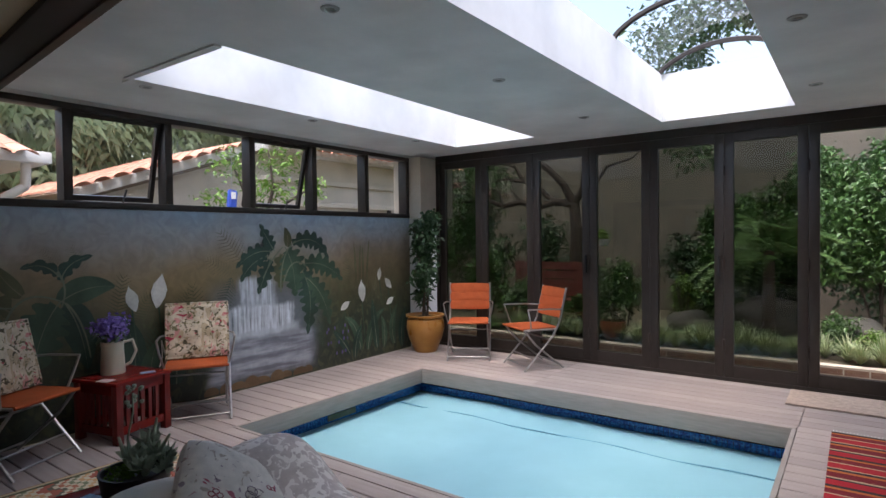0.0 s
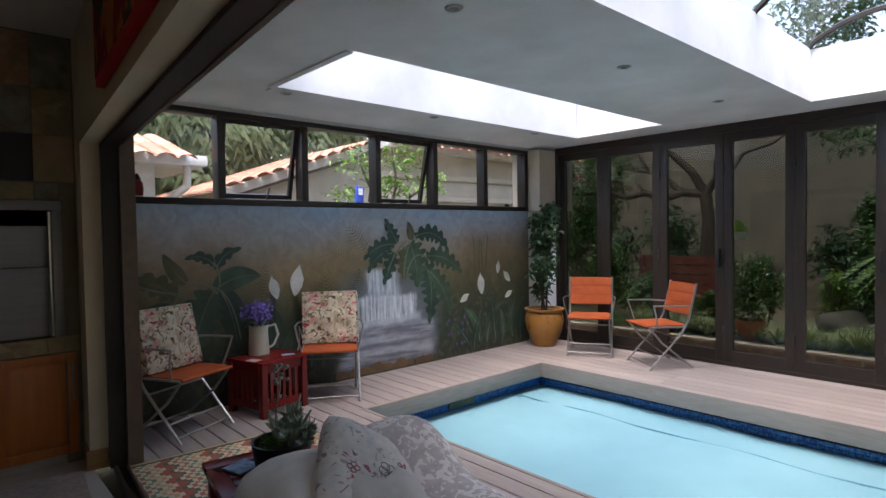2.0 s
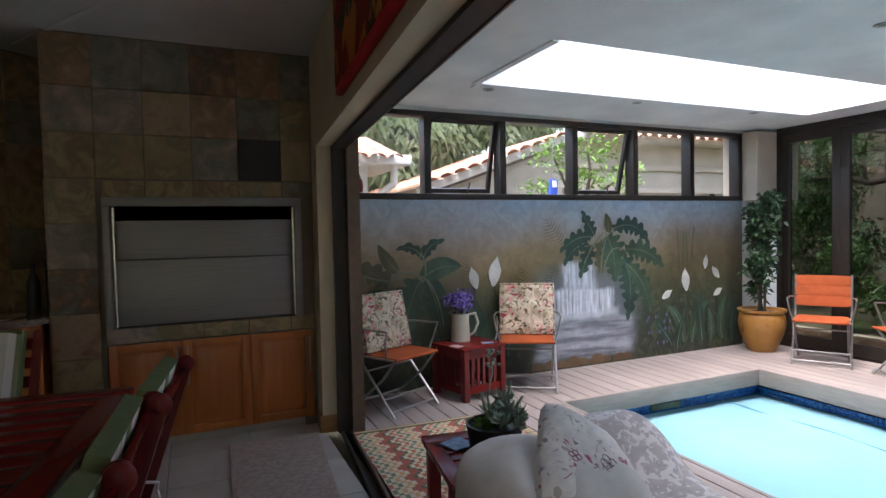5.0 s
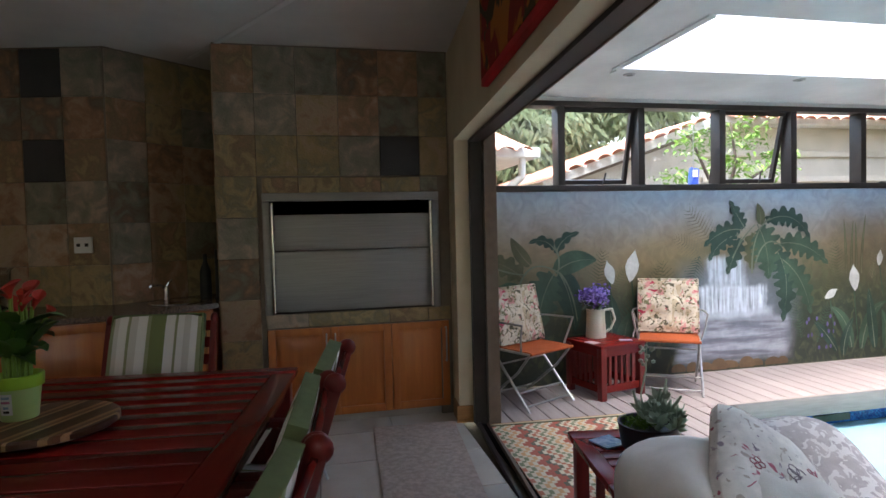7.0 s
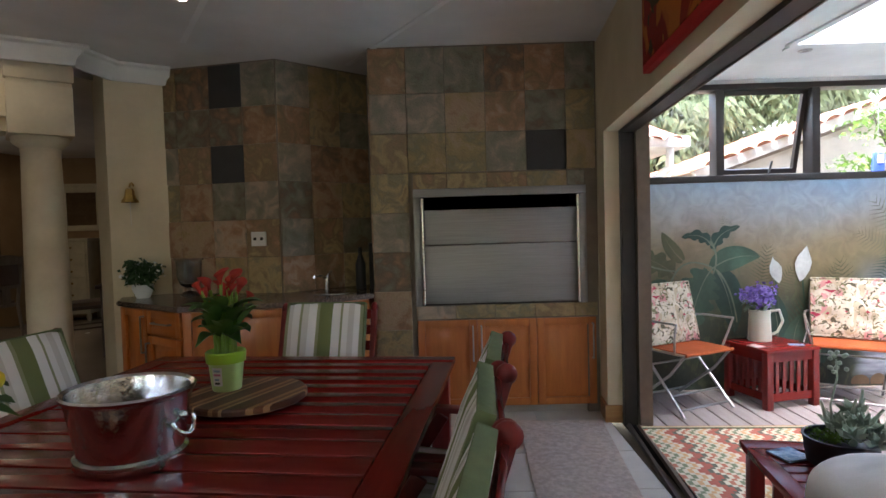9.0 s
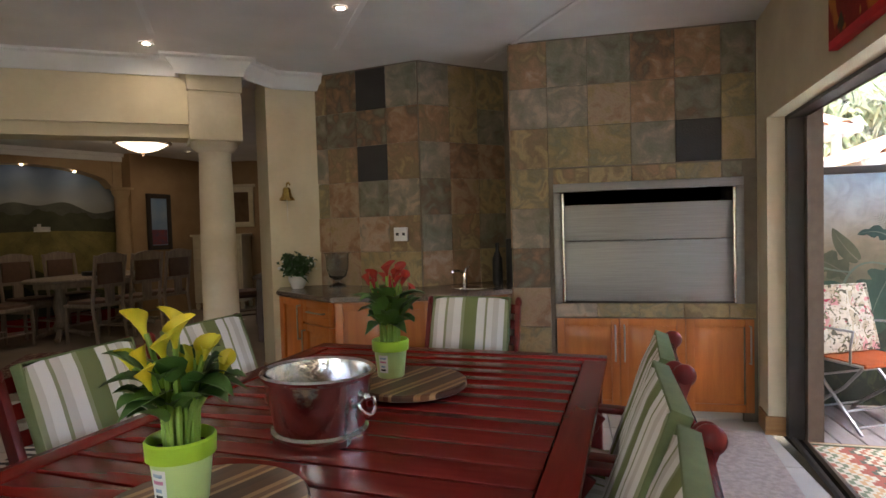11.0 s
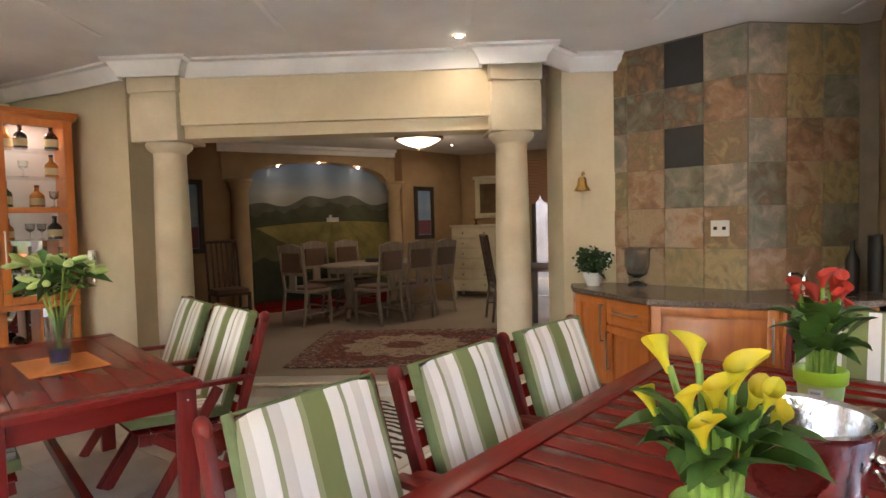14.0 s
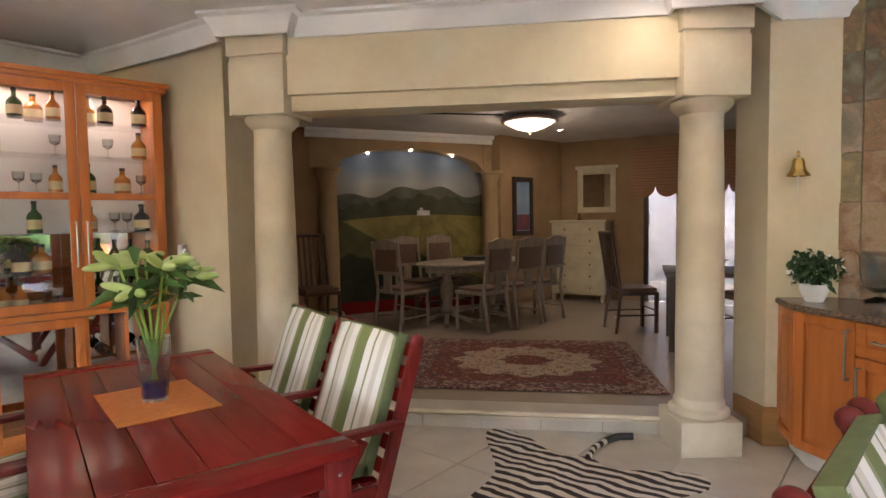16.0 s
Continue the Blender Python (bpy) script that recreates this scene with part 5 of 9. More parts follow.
# the upper back is white instead of mirror, its bright glow put into colour
part("glow_white_back", span(B(), (0.03, -DD, 1.36), (DW - 0.03, -DD + 0.012, DH - 0.05)), M['white'], dc, "upper back panel painted white for the glow behind the bottles")
# assumed spots and a fill lamp, added to brighten the cabinet's upper half
for i in range(3):
    x = 0.255 + 0.51 * i
    part("assumed_cabinet_spot", lathe(B(), [(0, -0.006), (0.028, -0.006), (0.034, 0.0)], 16), M['lampsoft'], dc, "small round spotlight assumed in the cabinet for its glow", pose(x, -0.2, DH - 0.045))
lp = new("cabinet_fill_lamp", bpy.data.lights.new("cabinet_fill_lamp", 'AREA'))
lp.data.shape, lp.data.size, lp.data.size_y, lp.data.energy, lp.data.color = 'RECTANGLE', 1.3, 0.1, 0.014, (1.0, 0.96, 0.90)
lp.matrix_world = dc.matrix_basis @ pose(DW / 2, -0.2, DH - 0.06)
part("top", span(span(B(), (-0.03, -DD, DH - 0.04), (DW + 0.03, 0.03, DH - 0.015), 0.004), (-0.045, -DD, DH - 0.015), (DW + 0.045, 0.045, DH + 0.02), 0.006), M['cherryx'], dc)
part("waist_rail", span(B(), (0, -DD, 0.83), (DW, 0.03, 0.87), 0.006), M['cherryx'], dc)
part("plinth", span(B(), (0.0, -DD, 0), (DW, -0.02, 0.08)), M['cherryx'], dc)
for z in (1.1, 1.36, 1.62, 1.86, 2.08):
    part("glass_shelf", span(B(), (0.03, -DD + 0.02, z), (DW - 0.03, -0.04, z + 0.008)), M['cabglass'], dc)


def glazed_door(x, w, z0, z1, bars, hside):
    f = 0.06
    bm = B()
    for q in (((x + 0.002, 0, z0), (x + f, 0.022, z1)), ((x + w - f, 0, z0), (x + w - 0.002, 0.022, z1)), ((x + f, 0, z0), (x + w - f, 0.022, z0 + f)), ((x + f, 0, z1 - f), (x + w - f, 0.022, z1))):
        span(bm, *q, 0.003)
    for z in bars:
        span(bm, (x + f, 0, z - 0.022), (x + w - f, 0.022, z + 0.022), 0.003)
    d = part("door", bm, M['cherry'], dc)
    part("pane", span(B(), (x + f, 0.008, z0 + f), (x + w - f, 0.012, z1 - f)), M['cabglass'], d)
    hx = x + 0.03 if hside < 0 else x + w - 0.03
    bm = B()
    zm = z0 + 0.42 if z1 > 1.5 else z1 - 0.22
    tube(bm, [(hx, 0.02, zm - 0.14), (hx, 0.05, zm - 0.14), (hx, 0.05, zm + 0.14), (hx, 0.02, zm + 0.14)], 0.006)
    part("handle", bm, M['galv'], d, "slim steel bar handle")


for i in range(3):
    glazed_door(0.0 + 0.51 * i, 0.51, 0.875, DH - 0.045, (1.60,), 1 if i != 1 else -1)
for i in (1, 2):
    glazed_door(0.51 * i, 0.51, 0.09, 0.825, (), -1 if i == 2 else 1)
wr = part("wine_rack", span(span(span(span(B(), (0.03, -0.3, 0.1), (0.05, 0.0, 0.82)), (0.49, -0.3, 0.1), (0.51, 0.0, 0.82)), (0.03, -0.3, 0.44), (0.5, 0, 0.46)), (0.26, -0.3, 0.46), (0.28, 0, 0.82)), M['cherry'], dc, "crossed wine rack")
bm = B()
for s in (-1, 1):
    box(bm, (0, 0, 0), (0.55, 0.28, 0.014), pose(0.27, -0.15, 0.27, 0, 38 * s, 0))
part("cross_shelf", bm, M['cherry'], wr)
M['amber'] = mat("amber_liquor", (0.40, 0.15, 0.02), 0.08, scale=6, coat=0.6, fine=0.05)
M['darkglass'] = mat("dark_bottle_glass", (0.018, 0.014, 0.010), 0.08, scale=6, coat=0.6)
M['greenglass'] = mat("green_bottle_glass", (0.04, 0.09, 0.03), 0.08, scale=6, coat=0.6)
M['paper'] = mat("bottle_label", (0.62, 0.52, 0.30), 0.7, scale=20)
r = random.Random(21)
DM = dc.matrix_basis


def bottle(x, y, z, kind):
    h = r.uniform(0.17, 0.21)
    R = r.uniform(0.038, 0.052)
    lbl = {"amber": "amber whisky bottle with a paper label", "dark": "dark liquor bottle with a paper label", "green": "green glass bottle with a paper label", "glass": "clear stemmed drinking glass"}[kind]
    b = thing("bottle" if kind != "glass" else "drinking_glass", lbl, "bottle" if kind != "glass" else "glass", DM @ pose(x, y, z, 0, 0, r.uniform(0, 360)), "drinks in the cabinet")
    if kind == "glass":
        part("bowl", lathe(B(), [(0, 0), (0.03, 0), (0.03, 0.004), (0.004, 0.01), (0.004, 0.06), (0.03, 0.08), (0.034, 0.13), (0.03, 0.13), (0.026, 0.085), (0, 0.07)], 16), M['clearish'], b)
        return
    part("glass", lathe(B(), [(0, 0), (R, 0), (R * 1.02, 0.01), (R, h * 0.5), (R * 0.9, h * 0.58), (R * 0.33, h * 0.72), (R * 0.3, h * 0.92), (0, h * 0.92)], 16), M[{"amber": 'amber', "dark": 'darkglass', "green": 'greenglass'}[kind]], b)
    part("cap", lathe(B(), [(0, h * 0.9), (R * 0.36, h * 0.9), (R * 0.36, h), (0, h)], 12), M['black'], b)
    part("paper_label", lathe(B(), [(R * 1.03, h * 0.12), (R * 1.03, h * 0.42)], 16), M['paper'], b)


for z in (0.878, 1.108, 1.368, 1.628, 1.868, 2.088):
    for k in range(3):
        for j in range(4):
            x = 0.10 + 0.51 * k + 0.10 * j + r.uniform(-0.02, 0.02)
            if r.random() < 0.22:
                continue
            bottle(x, -0.12 - 0.1 * (j % 2) - r.uniform(0, 0.05), z, r.choice(("amber", "amber", "amber", "dark", "green", "glass", "glass")))
for x, z in ((0.14, 0.56), (0.38, 0.56), (0.27, 0.20)):
    b = thing("wine_bottle", "dark wine bottle lying in the rack", "bottle", DM @ pose(x, -0.02, z, 90, 0, 0), "wine in the rack")
    part("glass", lathe(B(), [(0, 0), (0.014, 0), (0.015, 0.07), (0.037, 0.11), (0.037, 0.26), (0, 0.27)], 16), M['darkglass'], b)
# corkscrew on the wall
ck = thing("wall_corkscrew", "chrome lever corkscrew mounted on the wall", "corkscrew", pose(-2.07, -5.84, 1.10, 0, 0, 70) @ pose(0, -0.02, 0))
part("body", span(B(), (-0.02, -0.04, -0.02), (0.02, 0.02, 0.17), 0.006), M['chrome'], ck)
part("lever", tube(B(), [(0.0, -0.05, 0.06), (0.08, -0.07, 0.08), (0.10, -0.07, -0.02)], 0.012), M['chrome'], ck)
part("knob", lathe(B(), [(0, -0.11), (0.02, -0.10), (0.012, -0.06), (0.02, -0.04), (0, -0.02)], 16), M['chrome'], ck)

# red framed canvas over the opening
M['redpaint'] = mat("red_canvas_edge", (0.62, 0.012, 0.016), 0.6, scale=6)
M['art'] = spots("red_orange_painting", (0.30, 0.02, 0.01), [((0.5, 0.16, 0.02), 3, 0.52), ((0.07, 0.05, 0.02), 4, 0.55), ((0.55, 0.30, 0.05), 6, 0.63)], bump=0.1)
pa = thing("canvas_painting", "large red abstract canvas hung above the opening", "painting", WM @ pose(1.22, -0.001, 2.085))
part("stretcher", span(B(), (0, -0.035, 0), (2.0, 0, 0.48), 0.003), M['redpaint'], pa)
part("picture", span(B(), (0.012, -0.038, 0.035), (1.988, -0.0355, 0.475)), M['art'], pa)

# downlights
def downlight(x, y, z, lit, group):
    d = thing("downlight", "small recessed ceiling spot with a chrome ring", "ceiling light", pose(x, y, z), group)
    part("ring", lathe(B(), [(0.022, -0.002), (0.028, -0.008), (0.042, -0.006), (0.046, 0)], 24), M['galv'], d)
    part("lamp", lathe(B(), [(0, -0.003), (0.022, -0.003)], 20), M['lampon'] if lit else M['lampoff'], d)


M['lampoff'] = mat("unlit_lamp", (0.3, 0.29, 0.27), 0.2, fine=0.0)
for x, y in ((-3.12, -2.89), (-2.91, -1.39), (-1.09, -4.88), (-0.95, -3.3), (-1.0, -1.5)):
    downlight(x, y, DZ - 0.002, True, "dining room downlights")
for x, y in ((-1.6, 2.33), (-1.6, 3.87), (-1.62, 5.42), (-3.62, 2.48), (-3.60, 3.96), (-3.58, 5.42), (0.14, 3.82), (0.14, 5.40)):
    downlight(x, y, CZ - 0.001, False, "pool room downlights")

# carpet, zebra skin, rug
cp = solid("carpet_runner", prism(B(), [(-3.70, 0.51), (-1.4, 0.42), (1.5, 0.22), (1.5, 0.64), (-3.66, 1.09)], 0.001, 0.012), M['carpet'], "grey-brown carpet beside the dining table", "carpet")

# ---- pool room things ----
def zigzag(name, cols, step, period, rough=0.9):
    """Woven rug with stepped zigzag bands."""
    stops = [(i / len(cols), c) for i, c in enumerate(cols)]
    m = bands(name, 1, stops, period, rough, 0.5)
    nt = m.node_tree
    ma = next(n for n in nt.nodes if n.bl_idname == "ShaderNodeMath" and n.operation == 'MULTIPLY_ADD')
    sep = next(n for n in nt.nodes if n.bl_idname == "ShaderNodeSeparateXYZ")
    pp = nt.nodes.new("ShaderNodeMath")
    pp.operation = 'PINGPONG'
    pp.inputs[1].default_value = step
    nt.links.new(sep.outputs[0], pp.inputs[0])
    ad = nt.nodes.new("ShaderNodeMath")
    ad.operation = 'ADD'
    sn = nt.nodes.new("ShaderNodeMath")
    sn.operation = 'SNAP'
    sn.inputs[1].default_value = 0.024
    nt.links.new(pp.outputs[0], sn.inputs[0])
    nt.links.new(sn.outputs[0], ad.inputs[0])
    nt.links.new(sep.outputs[1], ad.inputs[1])
    nt.links.new(ad.outputs[0], ma.inputs[0])
    return m


M['kilim'] = zigzag("kilim_wool", [(0.46, 0.17, 0.10), (0.64, 0.56, 0.40), (0.20, 0.23, 0.13), (0.64, 0.56, 0.40), (0.60, 0.36, 0.17), (0.66, 0.59, 0.43), (0.42, 0.12, 0.075), (0.42, 0.12, 0.075), (0.14, 0.13, 0.09), (0.66, 0.59, 0.43)], 0.072, 0.27)
kl = thing("kilim_rug", "rust, green and cream zigzag kilim rug on the deck", "rug", pose(-3.47, 1.31, 0.004, 0, 0, -3))
part("weave", span(B(), (0, 0, 0), (2.7, 1.1, 0.009)), M['kilim'], kl)
M['braid'] = bands("braided_edge", 0, [(0, (0.55, 0.45, 0.28)), (0.4, (0.42, 0.20, 0.08)), (0.55, (0.55, 0.45, 0.28)), (0.8, (0.13, 0.13, 0.07))], 0.09, 0.9, 0.6)
part("border", span(span(B(), (0, 1.1, 0), (2.7, 1.16, 0.012), 0.003), (-0.05, 0, 0), (0, 1.16, 0.012), 0.003), M['braid'], kl)
RED, DRED, CRM, BLK, ORG = (0.36, 0.012, 0.02), (0.16, 0.008, 0.014), (0.5, 0.38, 0.24), (0.03, 0.02, 0.02), (0.45, 0.14, 0.03)
M['striperug'] = bands("red_striped_wool", 1, [(0, RED), (0.16, BLK), (0.2, CRM), (0.24, DRED), (0.40, ORG), (0.46, BLK), (0.52, CRM), (0.55, RED), (0.72, CRM), (0.75, DRED), (0.88, ORG), (0.93, BLK)], 0.52, 0.9, 0.5)
sr = thing("striped_rug", "red, black and cream striped rug on the deck", "rug", pose(0.24, 3.3, 0.004))
part("weave", span(B(), (0, 0, 0), (1.2, 2.08, 0.009)), M['striperug'], sr)
bm = B()
for i in range(60):
    box(bm, (0.01 + 0.02 * i, 2.105, 0.003), (0.006, 0.05, 0.004))
tagged(part("fringe", bm, M['linen'], sr), kind="stuff")
solid("door_mat", span(B(), (-0.10, 5.98, 0.004), (1.1, 6.5, 0.016), 0.003), M['carpet'], "grey door mat set before the folding doors", "door mat")


def folding_chair(m, label, group, cushion):
    """A tubular steel folding chair with orange canvas; it looks along +y."""
    c = thing("folding_chair", label, "chair", m, group)
    for s in (-1, 1):
        x = 0.245 * s
        part("back_tube", tube(B(), [(x, -0.29, 0.87), (x, -0.20, 0.50), (x, -0.12, 0.36), (x, 0.23, 0.0)], 0.011), M['galv'], c)
        part("rear_leg", tube(B(), [(0.222 * s, 0.22, 0.435), (0.222 * s, 0.08, 0.27), (0.222 * s, -0.26, 0.0)], 0.011), M['galv'], c)
        part("armrest", tube(B(), [(x, -0.235, 0.64), (0.28 * s, -0.05, 0.655), (0.285 * s, 0.2, 0.66), (0.27 * s, 0.17, 0.56), (0.24 * s, 0.14, 0.44)], 0.008), M['galv'], c)
        part("seat_rail", rod(B(), (0.232 * s, -0.18, 0.43), (0.232 * s, 0.23, 0.435), 0.010), M['galv'], c)
    for a, b in (((0.11, 0.125), (0.11, 0.125)), ((-0.2, 0.055), (-0.2, 0.055)), ((0.19, 0.04), (0.19, 0.04)), ((-0.08, 0.32), (-0.08, 0.32))):
        part("cross_bar", rod(B(), (-0.24, a[0], a[1]), (0.24, b[0], b[1]), 0.008), M['galv'], c)
    bm = pad(B(), (0.46, 0.43, 0.014), pose(0, 0.02, 0.445, 0, 0, 0), 0.2)
    part("seat", bm, M['orange'], c, "orange canvas seat")
    part("seat_edge", rod(B(), (-0.235, 0.235, 0.44), (0.235, 0.235, 0.44), 0.012), M['orange'], c)
    bm = B()
    for i in range(3):
        z = 0.60 + 0.105 * i
        pad(bm, (0.485, 0.11, 0.022), pose(0, -0.225 - (z - 0.6) * 0.24, z, 90 + 13.5, 0, 0), 0.25, 4)
    part("backrest", bm, M['orange'], c, "orange quilted canvas backrest")
    if cushion:
        pm = pose(0, -0.165, 0.675, 90 + 14, 0, 0)
        bm = pad(B(), (0.49, 0.46, 0.14), pm, 0.42, 14)
        inv = pm.inverted()
        for v in bm.verts:
            q = inv @ v.co
            for tx, ty in ((-0.11, -0.1), (0.11, -0.1), (-0.11, 0.1), (0.11, 0.1)):
                d2 = ((q.x - tx) ** 2 + (q.y - ty) ** 2) / 0.0036
                q.z *= 1 - 0.6 * math.exp(-d2)
            v.co = pm @ q
        cu = part("cushion", bm, M['floral'], c, "plump floral cotton cushion")
        for zz in (-0.045, 0.045):
            bm = B()
            pts = [pm @ Vector((0.24 * sx, 0.225 * sy, zz)) for sx, sy in ((-1, -1), (1, -1), (1, 1), (-1, 1), (-1, -1))]
            tube(bm, [tuple(p) for p in pts], 0.008, 6)
            part("piping", bm, M['floral'], cu)
        part("cushion_tie", tube(B(), [tuple(pm @ Vector((0.24, -0.2, -0.04))), (0.28, -0.2, 0.6), (0.27, -0.12, 0.48), (0.29, -0.1, 0.40)], 0.005, 6), M['linen'], c)
    return c


FA = folding_chair(pose(-4.0, 1.80, 0, 0, 0, -65), "tubular steel folding chair with a floral back cushion", "floral chairs by the mural", True)
copy_thing(FA, pose(-4.0, 3.04, 0, 0, 0, -122))
FO = folding_chair(pose(-3.36, 6.12, 0, 0, 0, -150), "tubular steel folding chair in orange canvas", "orange chairs by the doors", False)
copy_thing(FO, pose(-2.53, 6.13, 0, 0, 0, 146))

# little slatted side table
tb = thing("side_table", "small dark red wooden side table with slatted sides", "table", pose(-4.06, 2.48, 0, 0, 0, 14) @ Matrix.Diagonal((0.88, 0.88, 0.96, 1)))
part("top", span(B(), (-0.26, -0.27, 0.435), (0.26, 0.27, 0.46), 0.006), M['mahog'], tb)
for i in range(7):
    part("top_slat", span(B(), (-0.20 + 0.06 * i, -0.22, 0.458), (-0.15 + 0.06 * i, 0.22, 0.465), 0.002), M['teaky'], tb)
for sx in (-1, 1):
    for sy in (-1, 1):
        part("leg", span(B(), (0.22 * sx - 0.03, 0.23 * sy - 0.03, 0), (0.22 * sx + 0.03, 0.23 * sy + 0.03, 0.435), 0.004), M['mahogv'], tb)
for s in (-1, 1):
    part("rail", span(B(), (-0.19, 0.23 * s - 0.012, 0.36), (0.19, 0.23 * s + 0.012, 0.43)), M['mahog'], tb)
    part("rail", span(B(), (-0.19, 0.23 * s - 0.012, 0.06), (0.19, 0.23 * s + 0.012, 0.12)), M['mahog'], tb)
    part("rail", span(B(), (0.22 * s - 0.012, -0.20, 0.36), (0.22 * s + 0.012, 0.20, 0.43)), M['teaky'], tb)
    part("rail", span(B(), (0.22 * s - 0.012, -0.20, 0.06), (0.22 * s + 0.012, 0.20, 0.12)), M['teaky'], tb)
    for i in range(5):
        u = -0.14 + 0.07 * i
        part("side_slat", span(B(), (u - 0.016, 0.23 * s - 0.007, 0.12), (u + 0.016, 0.23 * s + 0.007, 0.36)), M['mahogv'], tb)
        part("side_slat", span(B(), (0.22 * s - 0.007, u - 0.016, 0.12), (0.22 * s + 0.007, u + 0.016, 0.36)), M['mahogv'], tb)
M['enamel'] = mat("cream_enamel", (0.62, 0.60, 0.48), 0.3, scale=6, fine=0.04)
M['lav'] = mat("lavender_flower", (0.13, 0.085, 0.36), 0.7, col2=(0.24, 0.17, 0.5), scale=30)
jg = thing("flower_jug", "cream enamel watering jug with purple lavender", "jug", pose(-4.13, 2.44, 0.447, 0, 0, 65) @ Matrix.Diagonal((1.2, 1.2, 1.2, 1)))
part("body", lathe(B(), [(0, 0), (0.068, 0), (0.07, 0.006), (0.062, 0.16), (0.066, 0.20), (0.06, 0.20), (0.056, 0.16), (0, 0.15)], 28), M['enamel'], jg)
part("handle", tube(B(), [(0.06, 0, 0.19), (0.11, 0, 0.20), (0.13, 0, 0.13), (0.10, 0, 0.06), (0.065, 0, 0.04)], 0.008), M['enamel'], jg)
part("spout", tube(B(), [(0.0, 0.06, 0.06), (0.0, 0.12, 0.14), (0.0, 0.15, 0.20)], 0.014), M['enamel'], jg)
part("rose", lathe(B(), [(0.0, 0), (0.02, 0), (0.04, 0.03), (0, 0.035)], 16), M['enamel'], jg, "", pose(0, 0.15, 0.20, -40, 0, 0))
r = random.Random(4)
bp = blob_points(r, (0, 0, 0.29), (0.14, 0.14, 0.10), 500, 0.2)
o = new("flowers", leaves_mesh("flowers", bp, 0.026, M['lav'], r, 0.1, 0.8))
o.parent = jg
o = new("leaves", leaves_mesh("leaves", blob_points(r, (0, 0, 0.235), (0.10, 0.10, 0.05), 120, 0.1), 0.05, M['leafgrey'], r, 0.2, 0.4))
o.parent = jg
M['cardw'] = mat("printed_card", (0.6, 0.55, 0.5), 0.5, col2=(0.5, 0.3, 0.3), scale=60)
solid("paper_card", span(B(), (-0.05, -0.04, 0), (0.05, 0.04, 0.004)), M['cardw'], "small printed card on the side table", "card", m=pose(-3.92, 2.30, 0.447, 0, 0, 20))
solid("paper_card", span(B(), (-0.05, -0.03, 0), (0.05, 0.03, 0.004)), M['cardb'], "small blue card on the side table", "card", m=pose(-3.93, 2.60, 0.447, 0, 0, 75))

# coffee table with succulent bowl
cf = thing("coffee_table", "dark red wooden slatted coffee table beside the sofa", "table", pose(-2.22, 1.31, 0, 0, 0, -9))
part("edge_board", span(B(), (0, 0, 0.385), (0.10, 0.46, 0.42), 0.008), M['teaky'], cf)
part("edge_board", span(B(), (0.56, 0, 0.385), (0.66, 0.46, 0.42), 0.008), M['teaky'], cf)
part("edge_board", span(B(), (0.10, 0, 0.385), (0.56, 0.07, 0.42), 0.006), M['mahog'], cf)
part("edge_board", span(B(), (0.10, 0.39, 0.385), (0.56, 0.46, 0.42), 0.006), M['mahog'], cf)
for i in range(6):
    part("slat", span(B(), (0.103 + 0.0765 * i, 0.073, 0.39), (0.17 + 0.0765 * i, 0.387, 0.415), 0.003), M['teaky'], cf)
for x in (0.05, 0.61):
    for y in (0.05, 0.41):
        part("leg", span(B(), (x - 0.03, y - 0.03, 0), (x + 0.03, y + 0.03, 0.385), 0.005), M['mahogv'], cf)
    for i in range(3):
        part("side_slat", span(B(), (x - 0.008, 0.12 + 0.09 * i, 0.08), (x + 0.008, 0.16 + 0.09 * i, 0.34)), M['mahogv'], cf)
    part("rail", span(B(), (x - 0.012, 0.08, 0.31), (x + 0.012, 0.38, 0.385)), M['teaky'], cf)
    part("rail", span(B(), (x - 0.012, 0.08, 0.06), (x + 0.012, 0.38, 0.10)), M['teaky'], cf)
solid("coaster", span(B(), (-0.06, -0.06, 0), (0.06, 0.06, 0.008), 0.002), M['cardb'], "slate-blue square coaster on the coffee table", "coaster", m=pose(-2.03, 1.42, 0.42, 0, 0, 15))
sc = thing("succulent_bowl", "black bowl of grey succulents and moss", "plant", pose(-1.93, 1.56, 0.42))
part("bowl", lathe(B(), [(0, 0), (0.10, 0), (0.115, 0.01), (0.128, 0.10), (0.132, 0.115), (0.122, 0.115), (0.115, 0.09), (0, 0.088)], 36), M['black'], sc, "black plastic bowl")
r = random.Random(9)
M['moss'] = mat("moss", (0.10, 0.19, 0.02), 0.9, scale=40)
o = new("moss", leaves_mesh("moss", blob_points(r, (-0.03, -0.03, 0.10), (0.09, 0.09, 0.035), 420, 0.1), 0.02, M['moss'], r, 0.1, 0.5))
o.parent = sc
pts, dirs = [], []
for cx, cy, cz, R in ((0.05, 0.05, 0.17, 0.06), (0.09, -0.02, 0.14, 0.05), (-0.02, 0.07, 0.19, 0.05), (0.11, 0.06, 0.12, 0.045), (0.02, 0.0, 0.15, 0.05), (-0.06, 0.02, 0.14, 0.045), (0.06, 0.10, 0.14, 0.04)):
    for k in range(26):
        a, e = k * 2.4, 0.1 + 1.2 * k / 26
        pts.append((cx, cy, cz))
        dirs.append((math.cos(a) * math.cos(e), math.sin(a) * math.cos(e), math.sin(e)))
for k in range(7):
    o = new("rosette", leaves_mesh("rosette", pts[26 * k:26 * k + 26], 0.062, M['succulent'], r, -0.1, 0.42, dirs=dirs[26 * k:26 * k + 26]))
    o.parent = sc
bm = B()
